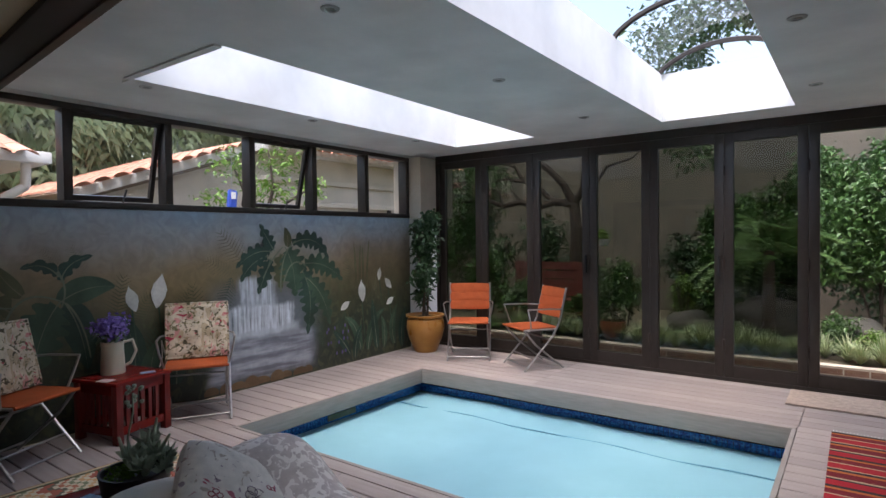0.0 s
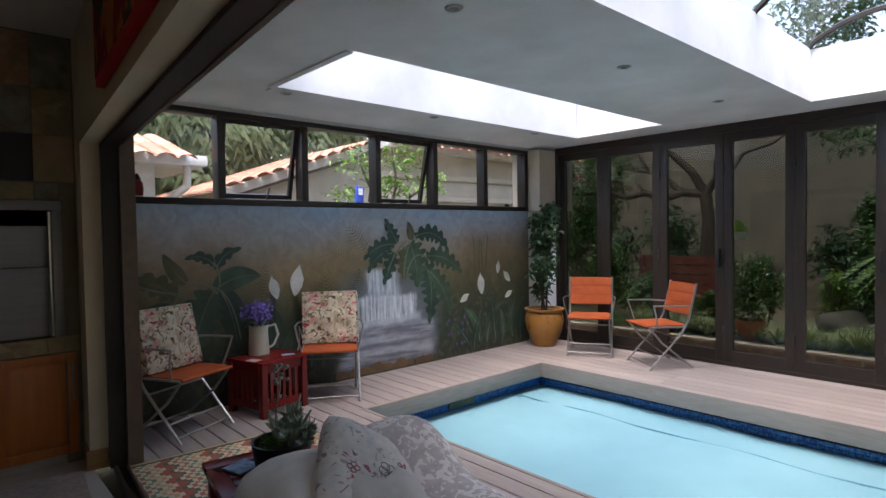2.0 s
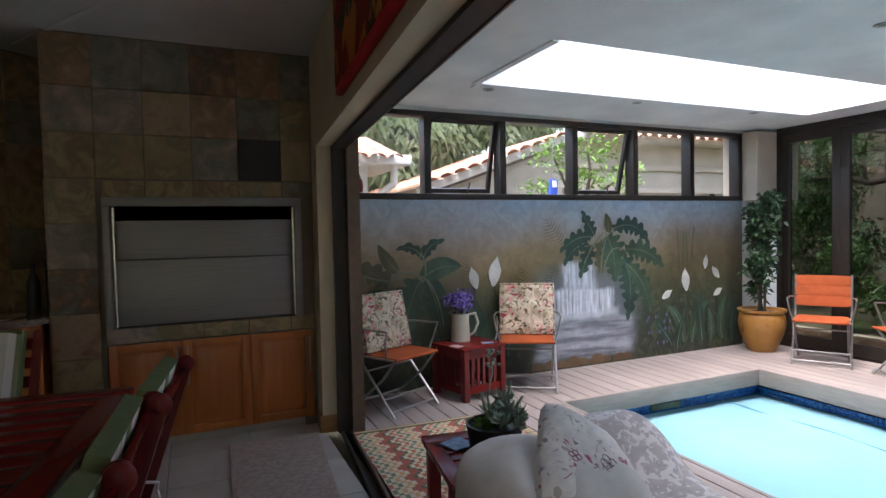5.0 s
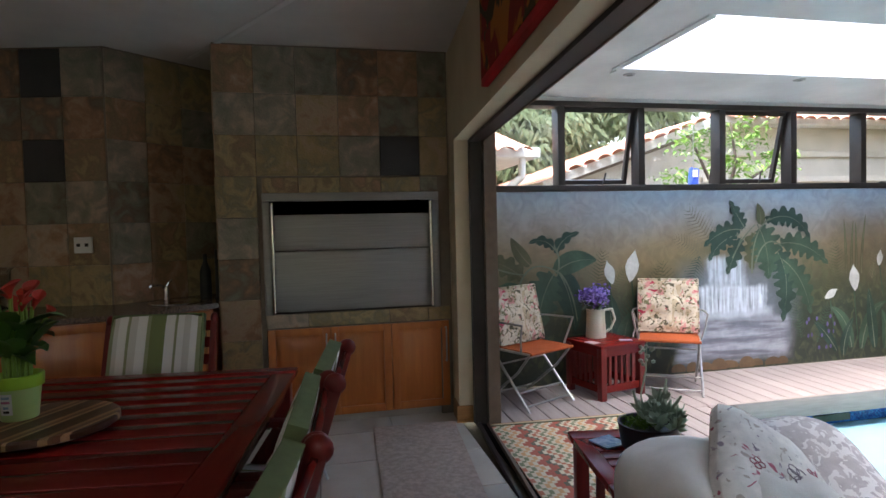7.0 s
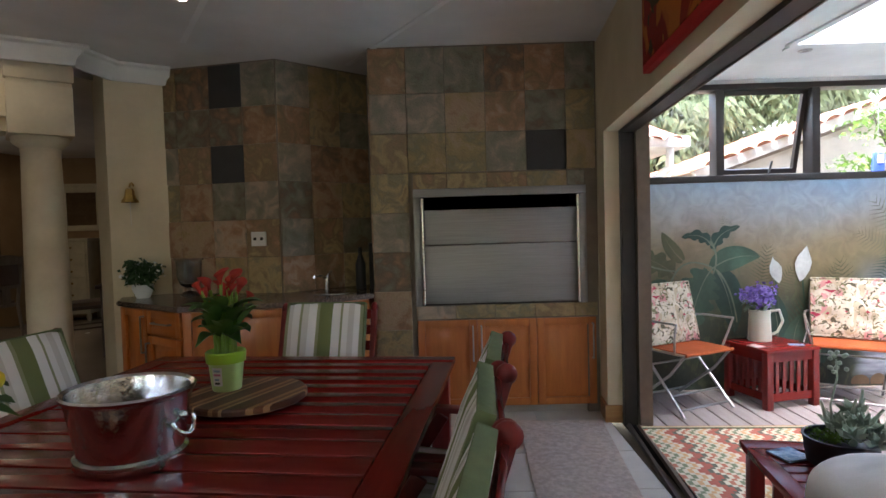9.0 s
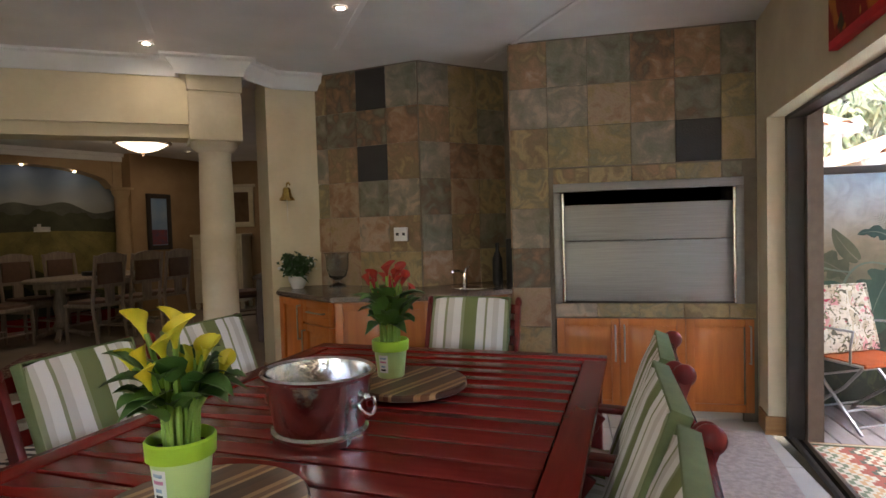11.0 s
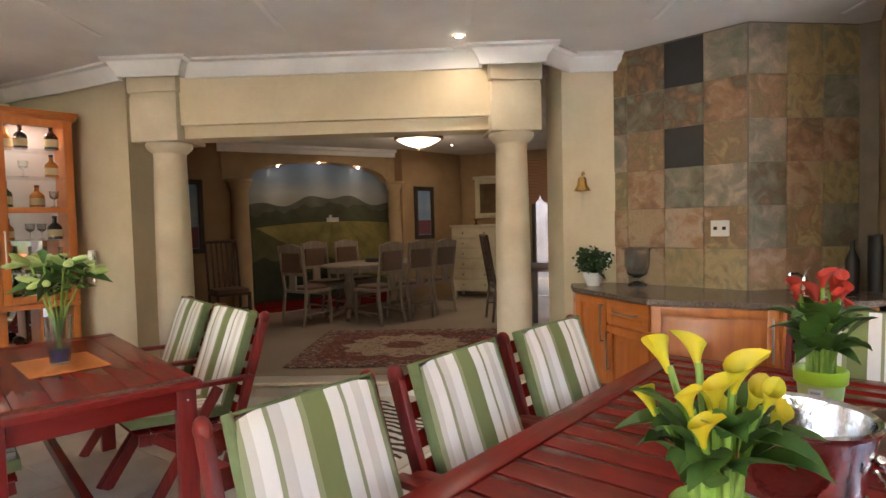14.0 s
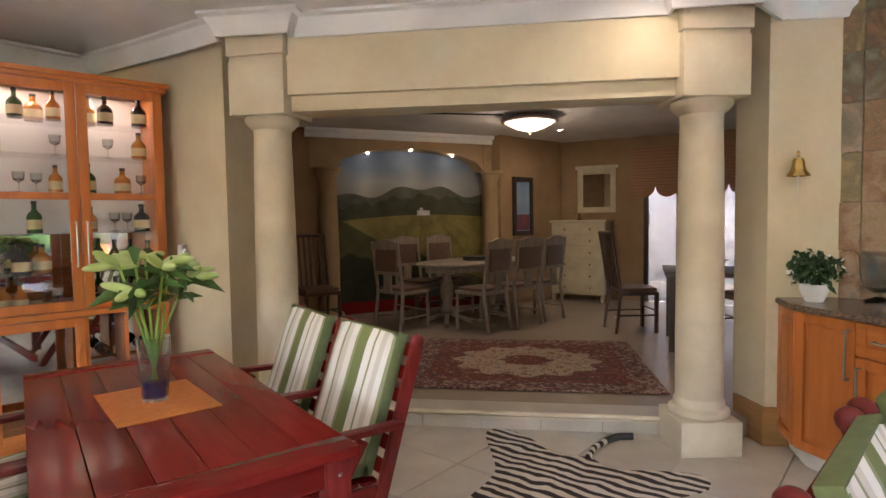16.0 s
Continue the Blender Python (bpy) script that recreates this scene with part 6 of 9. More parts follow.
for a in ((-0.02, 0.03, 0.09, 0.0, 0.06, 0.26), (0.03, 0.02, 0.09, 0.10, 0.09, 0.25), (-0.05, 0.0, 0.09, -0.09, -0.02, 0.23), (0.0, 0.05, 0.09, -0.02, 0.10, 0.29)):
    rod(bm, a[:3], a[3:], 0.013, 0.005, 8)
part("spikes", bm, M['succulent'], sc)
bm = B()
tube(bm, [(-0.02, -0.01, 0.09), (-0.06, 0.0, 0.22), (-0.05, 0.02, 0.33), (-0.07, 0.03, 0.40)], 0.004, 6)
for k in range(14):
    bmesh.ops.create_icosphere(bm, subdivisions=1, radius=0.010, matrix=Matrix.Translation((-0.07 + r.uniform(-0.03, 0.03), 0.03 + r.uniform(-0.03, 0.03), 0.38 + r.uniform(-0.04, 0.05))))
part("flower_stalk", bm, M['succulent'], sc)

# sofa, pillow and throw seen from behind
so_ = thing("sofa", "low sofa covered in pale grey linen", "sofa", pose(-1.55, 1.36, 0, 0, 0, -4))
def rounded(bm, a, b, rad, seg=4):
    mm = Matrix.Translation([(p + q) / 2 for p, q in zip(a, b)]) @ Matrix.Diagonal((*[abs(q - p) for p, q in zip(a, b)], 1))
    bmesh.ops.create_cube(bm, size=1, matrix=mm)
    bmesh.ops.bevel(bm, geom=bm.edges[:], offset=rad, segments=seg, affect='EDGES', profile=0.5)
    return bm
part("seat_base", rounded(B(), (0.0, 0.12, 0.02), (1.75, 0.80, 0.32), 0.04), M['linen'], so_)
part("backrest", rounded(B(), (0.02, 0.0, 0.05), (1.75, 0.24, 0.50), 0.10, 6), M['linen'], so_)
part("armrest", rounded(B(), (-0.02, 0.06, 0.04), (0.22, 0.78, 0.44), 0.09, 6), M['linen'], so_)
bm = B()
bmesh.ops.create_uvsphere(bm, u_segments=40, v_segments=24, radius=1)
for v in bm.verts:
    q = Vector([math.copysign(abs(k) ** 0.72, k) for k in v.co])
    cr = 0.022 * math.sin(9 * q.y + 4 * q.x) * max(0, q.x + 0.3) + 0.03 * noise.noise(q * 1.7) + 0.012 * noise.noise(q * 5.0)
    v.co = Vector((0.25 + 0.37 * q.x, 0.08 + 0.29 * q.y, 0.45 + (0.21 + cr) * q.z))
part("back_cushion", bm, M['linen'], so_, "plump creased linen cushion")
part("seat_cushion", rounded(B(), (0.22, 0.25, 0.30), (1.7, 0.78, 0.40), 0.05), M['linen'], so_)
# pillow standing on one corner against the cushions
P0, P1, P2 = Vector((-1.405, 1.47, 0.79)), Vector((-1.03, 1.196, 0.607)), Vector((-1.27, 1.855, 0.502))
ex, ey = (P1 - P0).normalized(), (P2 - P0).normalized()
ez = ex.cross(ey).normalized()
ey = ez.cross(ex)
pc = (P1 + P2) / 2
pw = thing("throw_pillow", "pale linen pillow printed with flowers and script", "pillow", Matrix(((ex.x, ey.x, ez.x, pc.x), (ex.y, ey.y, ez.y, pc.y), (ex.z, ey.z, ez.z, pc.z), (0, 0, 0, 1))))
bm = pad(B(), (0.5, 0.5, 0.17), Matrix(), 0.8, 14)
for v in bm.verts:
    v.co.z += 0.012 * noise.noise(v.co * 7)
part("pillow_cover", bm, M['floral2'], pw)
sgn = 1 if ez.z > 0 else -1
M['print_red'] = mat("printed_red", (0.38, 0.10, 0.13), 0.9, scale=40)
M['print_grey'] = mat("printed_grey", (0.26, 0.21, 0.24), 0.9, scale=40)
r = random.Random(31)


def pillow_top(x, y):
    return sgn * (0.004 + 0.085 * (max(0, (1 - (x / 0.25) ** 2) * (1 - (y / 0.25) ** 2))) ** 0.4)


def petal_print(cx, cy, rad, n, material):
    bm = B()
    for k in range(n):
        a = 2 * math.pi * k / n
        loop = [(cx + rad * (0.55 * math.cos(a) + 0.45 * math.cos(b)), cy + rad * (0.55 * math.sin(a) + 0.45 * math.sin(b))) for b in [2 * math.pi * q / 10 for q in range(11)]]
        tube(bm, [(px, py, pillow_top(px, py)) for px, py in loop], 0.0016, 4)
    part("printed_flower", bm, material, pw)


for cx, cy, rad, n, k in ((-0.02, -0.03, 0.04, 5, 'print_grey'), (-0.15, -0.17, 0.018, 4, 'print_red'), (0.10, 0.08, 0.06, 6, 'print_grey'), (0.0, 0.11, 0.02, 3, 'print_red'), (-0.08, 0.03, 0.018, 3, 'print_red'),
                          (0.13, -0.08, 0.025, 4, 'print_red'), (-0.13, -0.02, 0.015, 3, 'print_grey'), (0.02, -0.16, 0.022, 4, 'print_red'), (-0.12, 0.13, 0.02, 4, 'print_grey')):
    petal_print(cx, cy, rad, n, M[k])
bm = B()
for k in range(26):
    x, y = r.uniform(-0.17, 0.17), r.uniform(-0.17, 0.17)
    a, l = 0.6 + r.uniform(-0.3, 0.3), r.uniform(0.008, 0.03)
    tube(bm, [(x + u * l * math.cos(a), y + u * l * math.sin(a), pillow_top(x + u * l * math.cos(a), y + u * l * math.sin(a))) for u in (-1, 0, 1)], 0.0013, 4)
part("printed_script", bm, M['print_grey'], pw)
# throw: a cloth draped over the far cushions
th = thing("throw_blanket", "grey and white damask throw draped over the sofa", "throw", pose(0, 0, 0))
bm = B()
NX, NY = 56, 40
gr = []
for j in range(NY + 1):
    row = []
    for i in range(NX + 1):
        u, v = i / NX, j / NY
        x, y = -1.56 + 1.5 * u, 1.42 + 0.66 * v
        hx = 0.575 + 0.15 * math.exp(-((x + 1.35) / 0.19) ** 2) - 0.02 * u
        e = (y - 1.74) / 0.27
        z = hx - 0.22 * abs(e) ** 2.6 + 0.010 * math.sin(17 * x + 6 * y) * u + 0.02 * noise.noise(Vector((x * 4, y * 4, 1)))
        row.append(bm.verts.new((x, y, max(0.405, z))))
    gr.append(row)
for j in range(NY):
    for i in range(NX):
        bm.faces.new((gr[j][i], gr[j][i + 1], gr[j + 1][i + 1], gr[j + 1][i]))
ob = part("cloth", bm, M['damask'], th)
sm = ob.modifiers.new("thickness", 'SOLIDIFY')
sm.thickness = 0.012

# big pot with a small tree
pt = thing("potted_tree", "bushy dark green pot tree in an ochre glazed pot", "plant", pose(-4.03, 6.13, 0) @ Matrix.Diagonal((0.9, 0.9, 0.95, 1)))
part("pot", lathe(B(), [(0, 0), (0.15, 0), (0.165, 0.02), (0.24, 0.20), (0.268, 0.33), (0.255, 0.42), (0.235, 0.45), (0.27, 0.465), (0.275, 0.49), (0.24, 0.49), (0.22, 0.46), (0, 0.45)], 44), M['terra'], pt, "ochre glazed ceramic pot")
part("soil", lathe(B(), [(0, 0.458), (0.225, 0.455)], 24), M['soil'], pt)
bm = B()
for k in range(3):
    tube(bm, [(0.035 * math.cos(2.1 * k + 2.2 * s), 0.035 * math.sin(2.1 * k + 2.2 * s), 0.45 + s * 0.75) for s in [i / 10 for i in range(11)]], 0.016, 8)
for k in range(9):
    a = k * 2.4
    tube(bm, [(0, 0, 0.95 + 0.07 * k), (0.12 * math.cos(a), 0.12 * math.sin(a), 1.08 + 0.07 * k), (0.22 * math.cos(a), 0.22 * math.sin(a), 1.15 + 0.07 * k)], 0.007, 6)
part("trunk", bm, M['bark'], pt)
r = random.Random(31)
bp = []
for c, R, n in (((0, 0, 1.45), (0.26, 0.26, 0.42), 1100), ((0.05, -0.08, 1.05), (0.22, 0.22, 0.3), 600), ((-0.05, 0.0, 0.75), (0.16, 0.16, 0.2), 200), ((0.1, 0.05, 1.75), (0.16, 0.16, 0.16), 250)):
    bp += blob_points(r, c, R, n, 0.15)
o = new("crown", leaves_mesh("crown", bp, 0.075, M['leafdark'], r, 0.35, 0.55))
o.parent = pt

# lantern at the wall end
ln = thing("small_lantern", "dark red glass lantern on the window sill", "lantern", pose(-4.30, 1.60, 1.745))
part("jar", lathe(B(), [(0, 0), (0.04, 0), (0.045, 0.05), (0.04, 0.10), (0.02, 0.12), (0, 0.12)], 20), M['mahogv'], ln)
part("lid", lathe(B(), [(0, 0.12), (0.03, 0.12), (0.012, 0.16), (0, 0.17)], 16), M['black'], ln)

# ---- mural ----
mu = bpy.data.materials.new("mural_paint")
mu.use_nodes = True
nt = mu.node_tree
pb = nt.nodes["Principled BSDF"]
pb.inputs["Roughness"].default_value = 0.55
tc = nt.nodes.new("ShaderNodeTexCoord")


def calc(op, a, b=0.0, c=0.0):
    n = nt.nodes.new("ShaderNodeMath")
    n.operation = op
    for k, v in enumerate((a, b, c)):
        if isinstance(v, (int, float)):
            n.inputs[k].default_value = v
        else:
            nt.links.new(v, n.inputs[k])
    return n.outputs[0]


def rough_noise(scale, detail=4.0, stretch=(1, 1, 1), twist=0.0):
    mp = nt.nodes.new("ShaderNodeMapping")
    mp.inputs["Scale"].default_value = stretch
    nt.links.new(tc.outputs["Object"], mp.inputs[0])
    n = nt.nodes.new("ShaderNodeTexNoise")
    n.inputs["Scale"].default_value, n.inputs["Detail"].default_value, n.inputs["Distortion"].default_value = scale, detail, twist
    nt.links.new(mp.outputs[0], n.inputs["Vector"])
    return n.outputs["Fac"]


def ease(x, a, b, lo=0.0, hi=1.0):
    n = nt.nodes.new("ShaderNodeMapRange")
    n.interpolation_type = 'SMOOTHSTEP'
    n.inputs["From Min"].default_value, n.inputs["From Max"].default_value = a, b
    n.inputs["To Min"].default_value, n.inputs["To Max"].default_value = lo, hi
    nt.links.new(x, n.inputs[0])
    return n.outputs[0]


def patch(y0, y1, z0, z1, s):
    """A soft-edged brushed patch of the wall."""
    a = calc('MULTIPLY', ease(wy, y0 - s, y0 + s), ease(wy, y1 - s, y1 + s, 1.0, 0.0))
    b = calc('MULTIPLY', ease(wz, z0 - s, z0 + s), ease(wz, z1 - s, z1 + s, 1.0, 0.0))
    return calc('MULTIPLY', a, b)


def brushed(under, mask, col):
    mx = nt.nodes.new("ShaderNodeMix")
    mx.data_type = 'RGBA'
    nt.links.new(mask, mx.inputs[0])
    nt.links.new(under, mx.inputs[6])
    mx.inputs[7].default_value = (*col, 1)
    return mx.outputs[2]


sp = nt.nodes.new("ShaderNodeSeparateXYZ")
nt.links.new(tc.outputs["Object"], sp.inputs[0])
wob = calc('SUBTRACT', rough_noise(5.0, 4), 0.5)
wy = calc('MULTIPLY_ADD', wob, 0.16, sp.outputs[1])
wz = calc('MULTIPLY_ADD', calc('SUBTRACT', rough_noise(3.1, 5, (1, 1.3, 1)), 0.5), 0.14, sp.outputs[2])
lift = calc('MULTIPLY_ADD', calc('SUBTRACT', rough_noise(1.6, 5), 0.5), 0.42, sp.outputs[2])
rp = nt.nodes.new("ShaderNodeValToRGB")
cols = [(0.0, (0.030, 0.036, 0.026)), (0.30, (0.036, 0.045, 0.028)), (0.46, (0.065, 0.068, 0.036)), (0.58, (0.15, 0.12, 0.062)), (0.68, (0.25, 0.185, 0.11)), (0.80, (0.31, 0.275, 0.235)), (0.89, (0.32, 0.335, 0.345)), (1.0, (0.27, 0.35, 0.43))]
while len(rp.color_ramp.elements) < len(cols):
    rp.color_ramp.elements.new(0.5)
for e, (p, c) in zip(rp.color_ramp.elements, cols):
    e.position, e.color = p, (*c, 1)
nt.links.new(calc('DIVIDE', lift, 1.72), rp.inputs[0])
paint = rp.outputs[0]
fol = ease(rough_noise(7.0, 7, (1, 1.4, 1), 1.4), 0.50, 0.64)
paint = brushed(paint, calc('MULTIPLY', calc('MULTIPLY', fol, ease(sp.outputs[2], 0.75, 1.25, 0.75, 0.0)), 0.8), (0.085, 0.10, 0.045))
paint = brushed(paint, calc('MULTIPLY', patch(5.1, 6.6, 0.85, 1.45, 0.25), 0.55), (0.10, 0.075, 0.04))
paint = brushed(paint, calc('MULTIPLY', patch(2.7, 3.7, 0.9, 1.25, 0.2), 0.5), (0.26, 0.19, 0.085))
paint = brushed(paint, calc('MULTIPLY', patch(3.42, 4.62, 0.42, 1.0, 0.14), 0.75), (0.15, 0.165, 0.19))
run = ease(rough_noise(3.2, 5, (1, 9, 0.5)), 0.24, 0.66)
paint = brushed(paint, calc('MULTIPLY', patch(3.70, 4.10, 0.78, 1.06, 0.05), run), (0.52, 0.56, 0.62))
paint = brushed(paint, calc('MULTIPLY', patch(3.56, 4.32, 0.54, 0.79, 0.03), ease(rough_noise(4.1, 5, (1, 8, 0.6)), 0.22, 0.66)), (0.60, 0.63, 0.68))
paint = brushed(paint, calc('MULTIPLY', patch(3.50, 4.40, 0.47, 0.56, 0.05), 0.85), (0.50, 0.53, 0.58))
lap = ease(rough_noise(2.4, 5, (1, 0.8, 7)), 0.36, 0.66)
paint = brushed(paint, calc('MULTIPLY', patch(3.40, 4.62, 0.08, 0.47, 0.07), 0.95), (0.15, 0.155, 0.185))
paint = brushed(paint, calc('MULTIPLY', patch(3.38, 4.56, 0.10, 0.46, 0.06), lap), (0.36, 0.375, 0.42))
hv = nt.nodes.new("ShaderNodeHueSaturation")
nt.links.new(ease(rough_noise(9, 7, (1, 1, 1), 1.2), 0.2, 0.8, 0.84, 1.16), hv.inputs["Value"])
nt.links.new(paint, hv.inputs["Color"])
nt.links.new(hv.outputs[0], pb.inputs["Base Color"])
mural = part("mural", span(B(), (-4.369, 1.2, 0.0), (-4.362, 6.24, 1.688)), mu, wall_mural, "misty jungle mural with waterfall, lilies and big leaves", flat=True)
PAINT = [mat("paint_" + k, c, 0.55, col2=tuple(v * 0.55 for v in c), scale=4, fine=0.18) for k, c in (
    ("dark_leaf", (0.040, 0.078, 0.056)), ("mid_leaf", (0.066, 0.115, 0.070)), ("olive_leaf", (0.115, 0.118, 0.055)), ("white_petal", (0.74, 0.74, 0.69)),
    ("pale_stem", (0.20, 0.225, 0.15)), ("stone", (0.20, 0.125, 0.065)), ("violet", (0.13, 0.10, 0.25)), ("haze_leaf", (0.20, 0.17, 0.10)))]
layer = [0]


def painted(name, pts, material, label="", faces=None):
    """A flat painted shape on the mural, outlined by (y, z), or made of the faces given."""
    layer[0] += 1
    x = -4.3615 + 0.00012 * layer[0]
    me = bpy.data.meshes.new(name)
    bm = B()
    vs = [bm.verts.new((x, y, z)) for y, z in pts]
    if faces is None:
        bmesh.ops.triangulate(bm, faces=[bm.faces.new(vs)])
    else:
        for f in faces:
            bm.faces.new([vs[k] for k in f])
    for f in bm.faces:
        f.normal_update()
        if f.normal.x < 0:
            f.normal_flip()
    bm.to_mesh(me)
    bm.free()
    me.materials.append(material)
    ob = new(name, me)
    ob.parent = mural
    if label:
        ob["label"] = label
    return ob


def spine(p0, p1, p2, u):
    return tuple((1 - u) ** 2 * a + 2 * u * (1 - u) * b + u * u * c for a, b, c in zip(p0, p1, p2))


def ribbon(name, p0, p1, p2, width, material, n=14):
    """A painted strip along a bent line; width(u) is half of its breadth."""
    left, right = [], []
    for i in range(n + 1):
        u = i / n
        a, b = spine(p0, p1, p2, max(0, u - 0.02)), spine(p0, p1, p2, min(1, u + 0.02))
        d = Vector((b[0] - a[0], b[1] - a[1])).normalized()
        c, w = spine(p0, p1, p2, u), width(u)
        left.append((c[0] - d.y * w[0] + d.x * w[2], c[1] + d.x * w[0] + d.y * w[2]))
        right.append((c[0] + d.y * w[1] + d.x * w[2], c[1] - d.x * w[1] + d.y * w[2]))
    return painted(name, left + right, material, "", [(i, i + 1, n + 2 + i, n + 1 + i) for i in range(n)])


def big_leaf(p0, p1, p2, wide, k, lobes=0, cut=0.6):
    """A bent painted leaf, scalloped into lobes where asked, with a pale midrib."""
    def half(u):
        env = wide * math.sin(math.pi * min(1, 0.05 + 0.95 * u) ** 0.8) ** 0.75 + 0.002
        if not lobes:
            return env, env * 0.92, 0.0
        dip = 0.5 - 0.5 * math.cos(2 * math.pi * lobes * u + 0.4)
        dip2 = 0.5 - 0.5 * math.cos(2 * math.pi * lobes * u + 1.6)
        return env * (1 - cut * dip ** 2), env * (1 - cut * dip2 ** 2), 0.25 * wide * (1 - u)
    ribbon("painted_leaf", p0, p1, p2, half, PAINT[k], max(14, lobes * 8))
    ribbon("painted_vein", p0, p1, p2, lambda u: (0.0055 * (1.02 - u), 0.0055 * (1.02 - u), 0.0), PAINT[4] if k < 2 else PAINT[7], 10)


def stalk(p0, p1, p2, w=0.009, k=4):
    ribbon("painted_stem", p0, p1, p2, lambda u: (w * (1 - 0.4 * u), w * (1 - 0.4 * u), 0.0), PAINT[k])


def frond(y, z, size, ang, material):
    a = radians(ang)
    pts, tris = [], []
    n = 15
    for i in range(n):
        u = i / n
        l = 0.30 * math.sin(math.pi * (0.15 + 0.8 * u))
        for s in (1, -1):
            tris.append((len(pts), len(pts) + 1, len(pts) + 2))
            pts += [(u, s * 0.004), (u + 0.13, s * l), (u + 0.020, s * 0.004)]
    tris.append((len(pts), len(pts) + 1, len(pts) + 2))
    pts += [(0, -0.005), (1.08, 0), (0, 0.005)]
    painted("painted_frond", [(y + size * (p * math.cos(a) - q * math.sin(a)), z + size * (p * math.sin(a) + q * math.cos(a))) for p, q in pts], material, "", tris)


r = random.Random(77)
for y, z, s, a, k in ((3.80, 1.12, 0.50, 128, 7), (3.72, 1.05, 0.42, 150, 7), (2.36, 1.16, 0.26, 112, 7), (2.22, 1.20, 0.24, 130, 7), (2.55, 0.75, 0.42, 78, 2), (2.62, 0.72, 0.36, 50, 2), (3.05, 0.62, 0.40, 70, 2), (1.66, 1.02, 0.24, 100, 7), (1.55, 1.0, 0.25, 75, 7),
                      (5.15, 0.75, 0.45, 95, 2), (5.55, 0.80, 0.42, 80, 7), (5.9, 0.7, 0.45, 100, 2), (4.95, 0.6, 0.40, 65, 2), (3.3, 0.55, 0.5, 100, 2), (2.75, 0.35, 0.5, 60, 1), (4.72, 0.25, 0.40, 100, 1), (4.9, 0.2, 0.4, 70, 1), (5.95, 0.25, 0.4, 80, 1)):
    frond(y, z, s, a, PAINT[k])
for i in range(9):
    y = 3.36 + 0.145 * i + r.uniform(-0.03, 0.03)
    w, h = r.uniform(0.06, 0.11), r.uniform(0.05, 0.09)
    painted("painted_stone", [(y + w * math.cos(a), 0.035 + h * max(-0.3, math.sin(a))) for a in [2 * math.pi * k / 14 for k in range(14)]], PAINT[5])
for y, b in ((5.30, 0.02), (5.36, -0.01), (5.42, 0.05), (5.24, -0.03)):
    big_leaf((y, 0.85), (y, 1.1), (y + b, 1.25 + 2 * abs(b) + 0.08), 0.014, 2)
# broad plant behind the chairs
for q in (((1.85, 0.85), (1.7, 0.8), (1.5, 0.55), 0.13, 1, 0), ((1.90, 0.93), (1.75, 1.08), (1.53, 1.12), 0.10, 2, 4), ((1.95, 1.06), (1.85, 1.15), (1.78, 1.30), 0.06, 2, 0), ((2.70, 0.30), (2.75, 0.65), (2.58, 0.85), 0.10, 0, 0), ((3.05, 0.2), (3.05, 0.5), (3.2, 0.72), 0.10, 0, 0),
          ((2.85, 0.15), (2.8, 0.4), (2.9, 0.6), 0.09, 1, 0), ((2.22, 0.97), (2.33, 0.80), (2.36, 0.46), 0.12, 0, 0), ((2.19, 1.0), (2.05, 0.85), (1.98, 0.42), 0.17, 1, 5), ((2.18, 0.99), (2.35, 1.12), (2.57, 1.08), 0.10, 1, 0),
          ((2.19, 1.14), (2.22, 1.30), (2.41, 1.33), 0.055, 0, 3), ((2.18, 1.18), (2.10, 1.31), (1.94, 1.25), 0.05, 0, 3)):
    big_leaf(*q[:5], q[5], 0.45)
for q in (((1.84, 0.86), (1.93, 1.16), (2.22, 0.98)), ((2.22, 0.98), (2.34, 0.86), (2.38, 0.55)), ((2.17, 1.22), (2.25, 1.1), (2.19, 0.95)), ((1.5, 1.1), (1.75, 0.98), (1.9, 0.98))):
    stalk(*q)
# split-leaved plant over the waterfall
for q in (((4.20, 1.30), (4.13, 1.12), (4.17, 0.93), 0.10, 2, 4), ((4.42, 1.12), (4.62, 0.90), (4.50, 0.42), 0.15, 0, 7), ((4.50, 1.02), (4.76, 0.85), (4.82, 0.48), 0.12, 1, 6), ((4.45, 1.17), (4.76, 1.22), (5.02, 0.96), 0.12, 1, 6),
          ((4.22, 1.36), (4.36, 1.15), (4.34, 0.84), 0.18, 1, 6), ((4.05, 1.25), (3.98, 1.10), (3.89, 0.90), 0.09, 0, 4), ((4.02, 1.27), (3.80, 1.24), (3.70, 1.03), 0.08, 0, 4), ((4.06, 1.31), (3.86, 1.36), (3.65, 1.17), 0.09, 0, 5),
          ((4.30, 1.38), (4.62, 1.54), (4.81, 1.22), 0.10, 0, 6), ((4.09, 1.32), (4.02, 1.42), (3.92, 1.59), 0.075, 0, 4), ((4.25, 1.36), (4.28, 1.45), (4.22, 1.56), 0.05, 2, 0)):
    big_leaf(*q[:5], q[5], 0.52)
for q in (((3.95, 1.05), (4.05, 1.25), (4.2, 1.36)), ((4.16, 0.9), (4.15, 1.3), (4.36, 1.42)), ((4.2, 1.0), (4.3, 1.3), (4.5, 1.14))):
    stalk(*q)
frond(3.60, 1.08, 0.40, 250, PAINT[0])
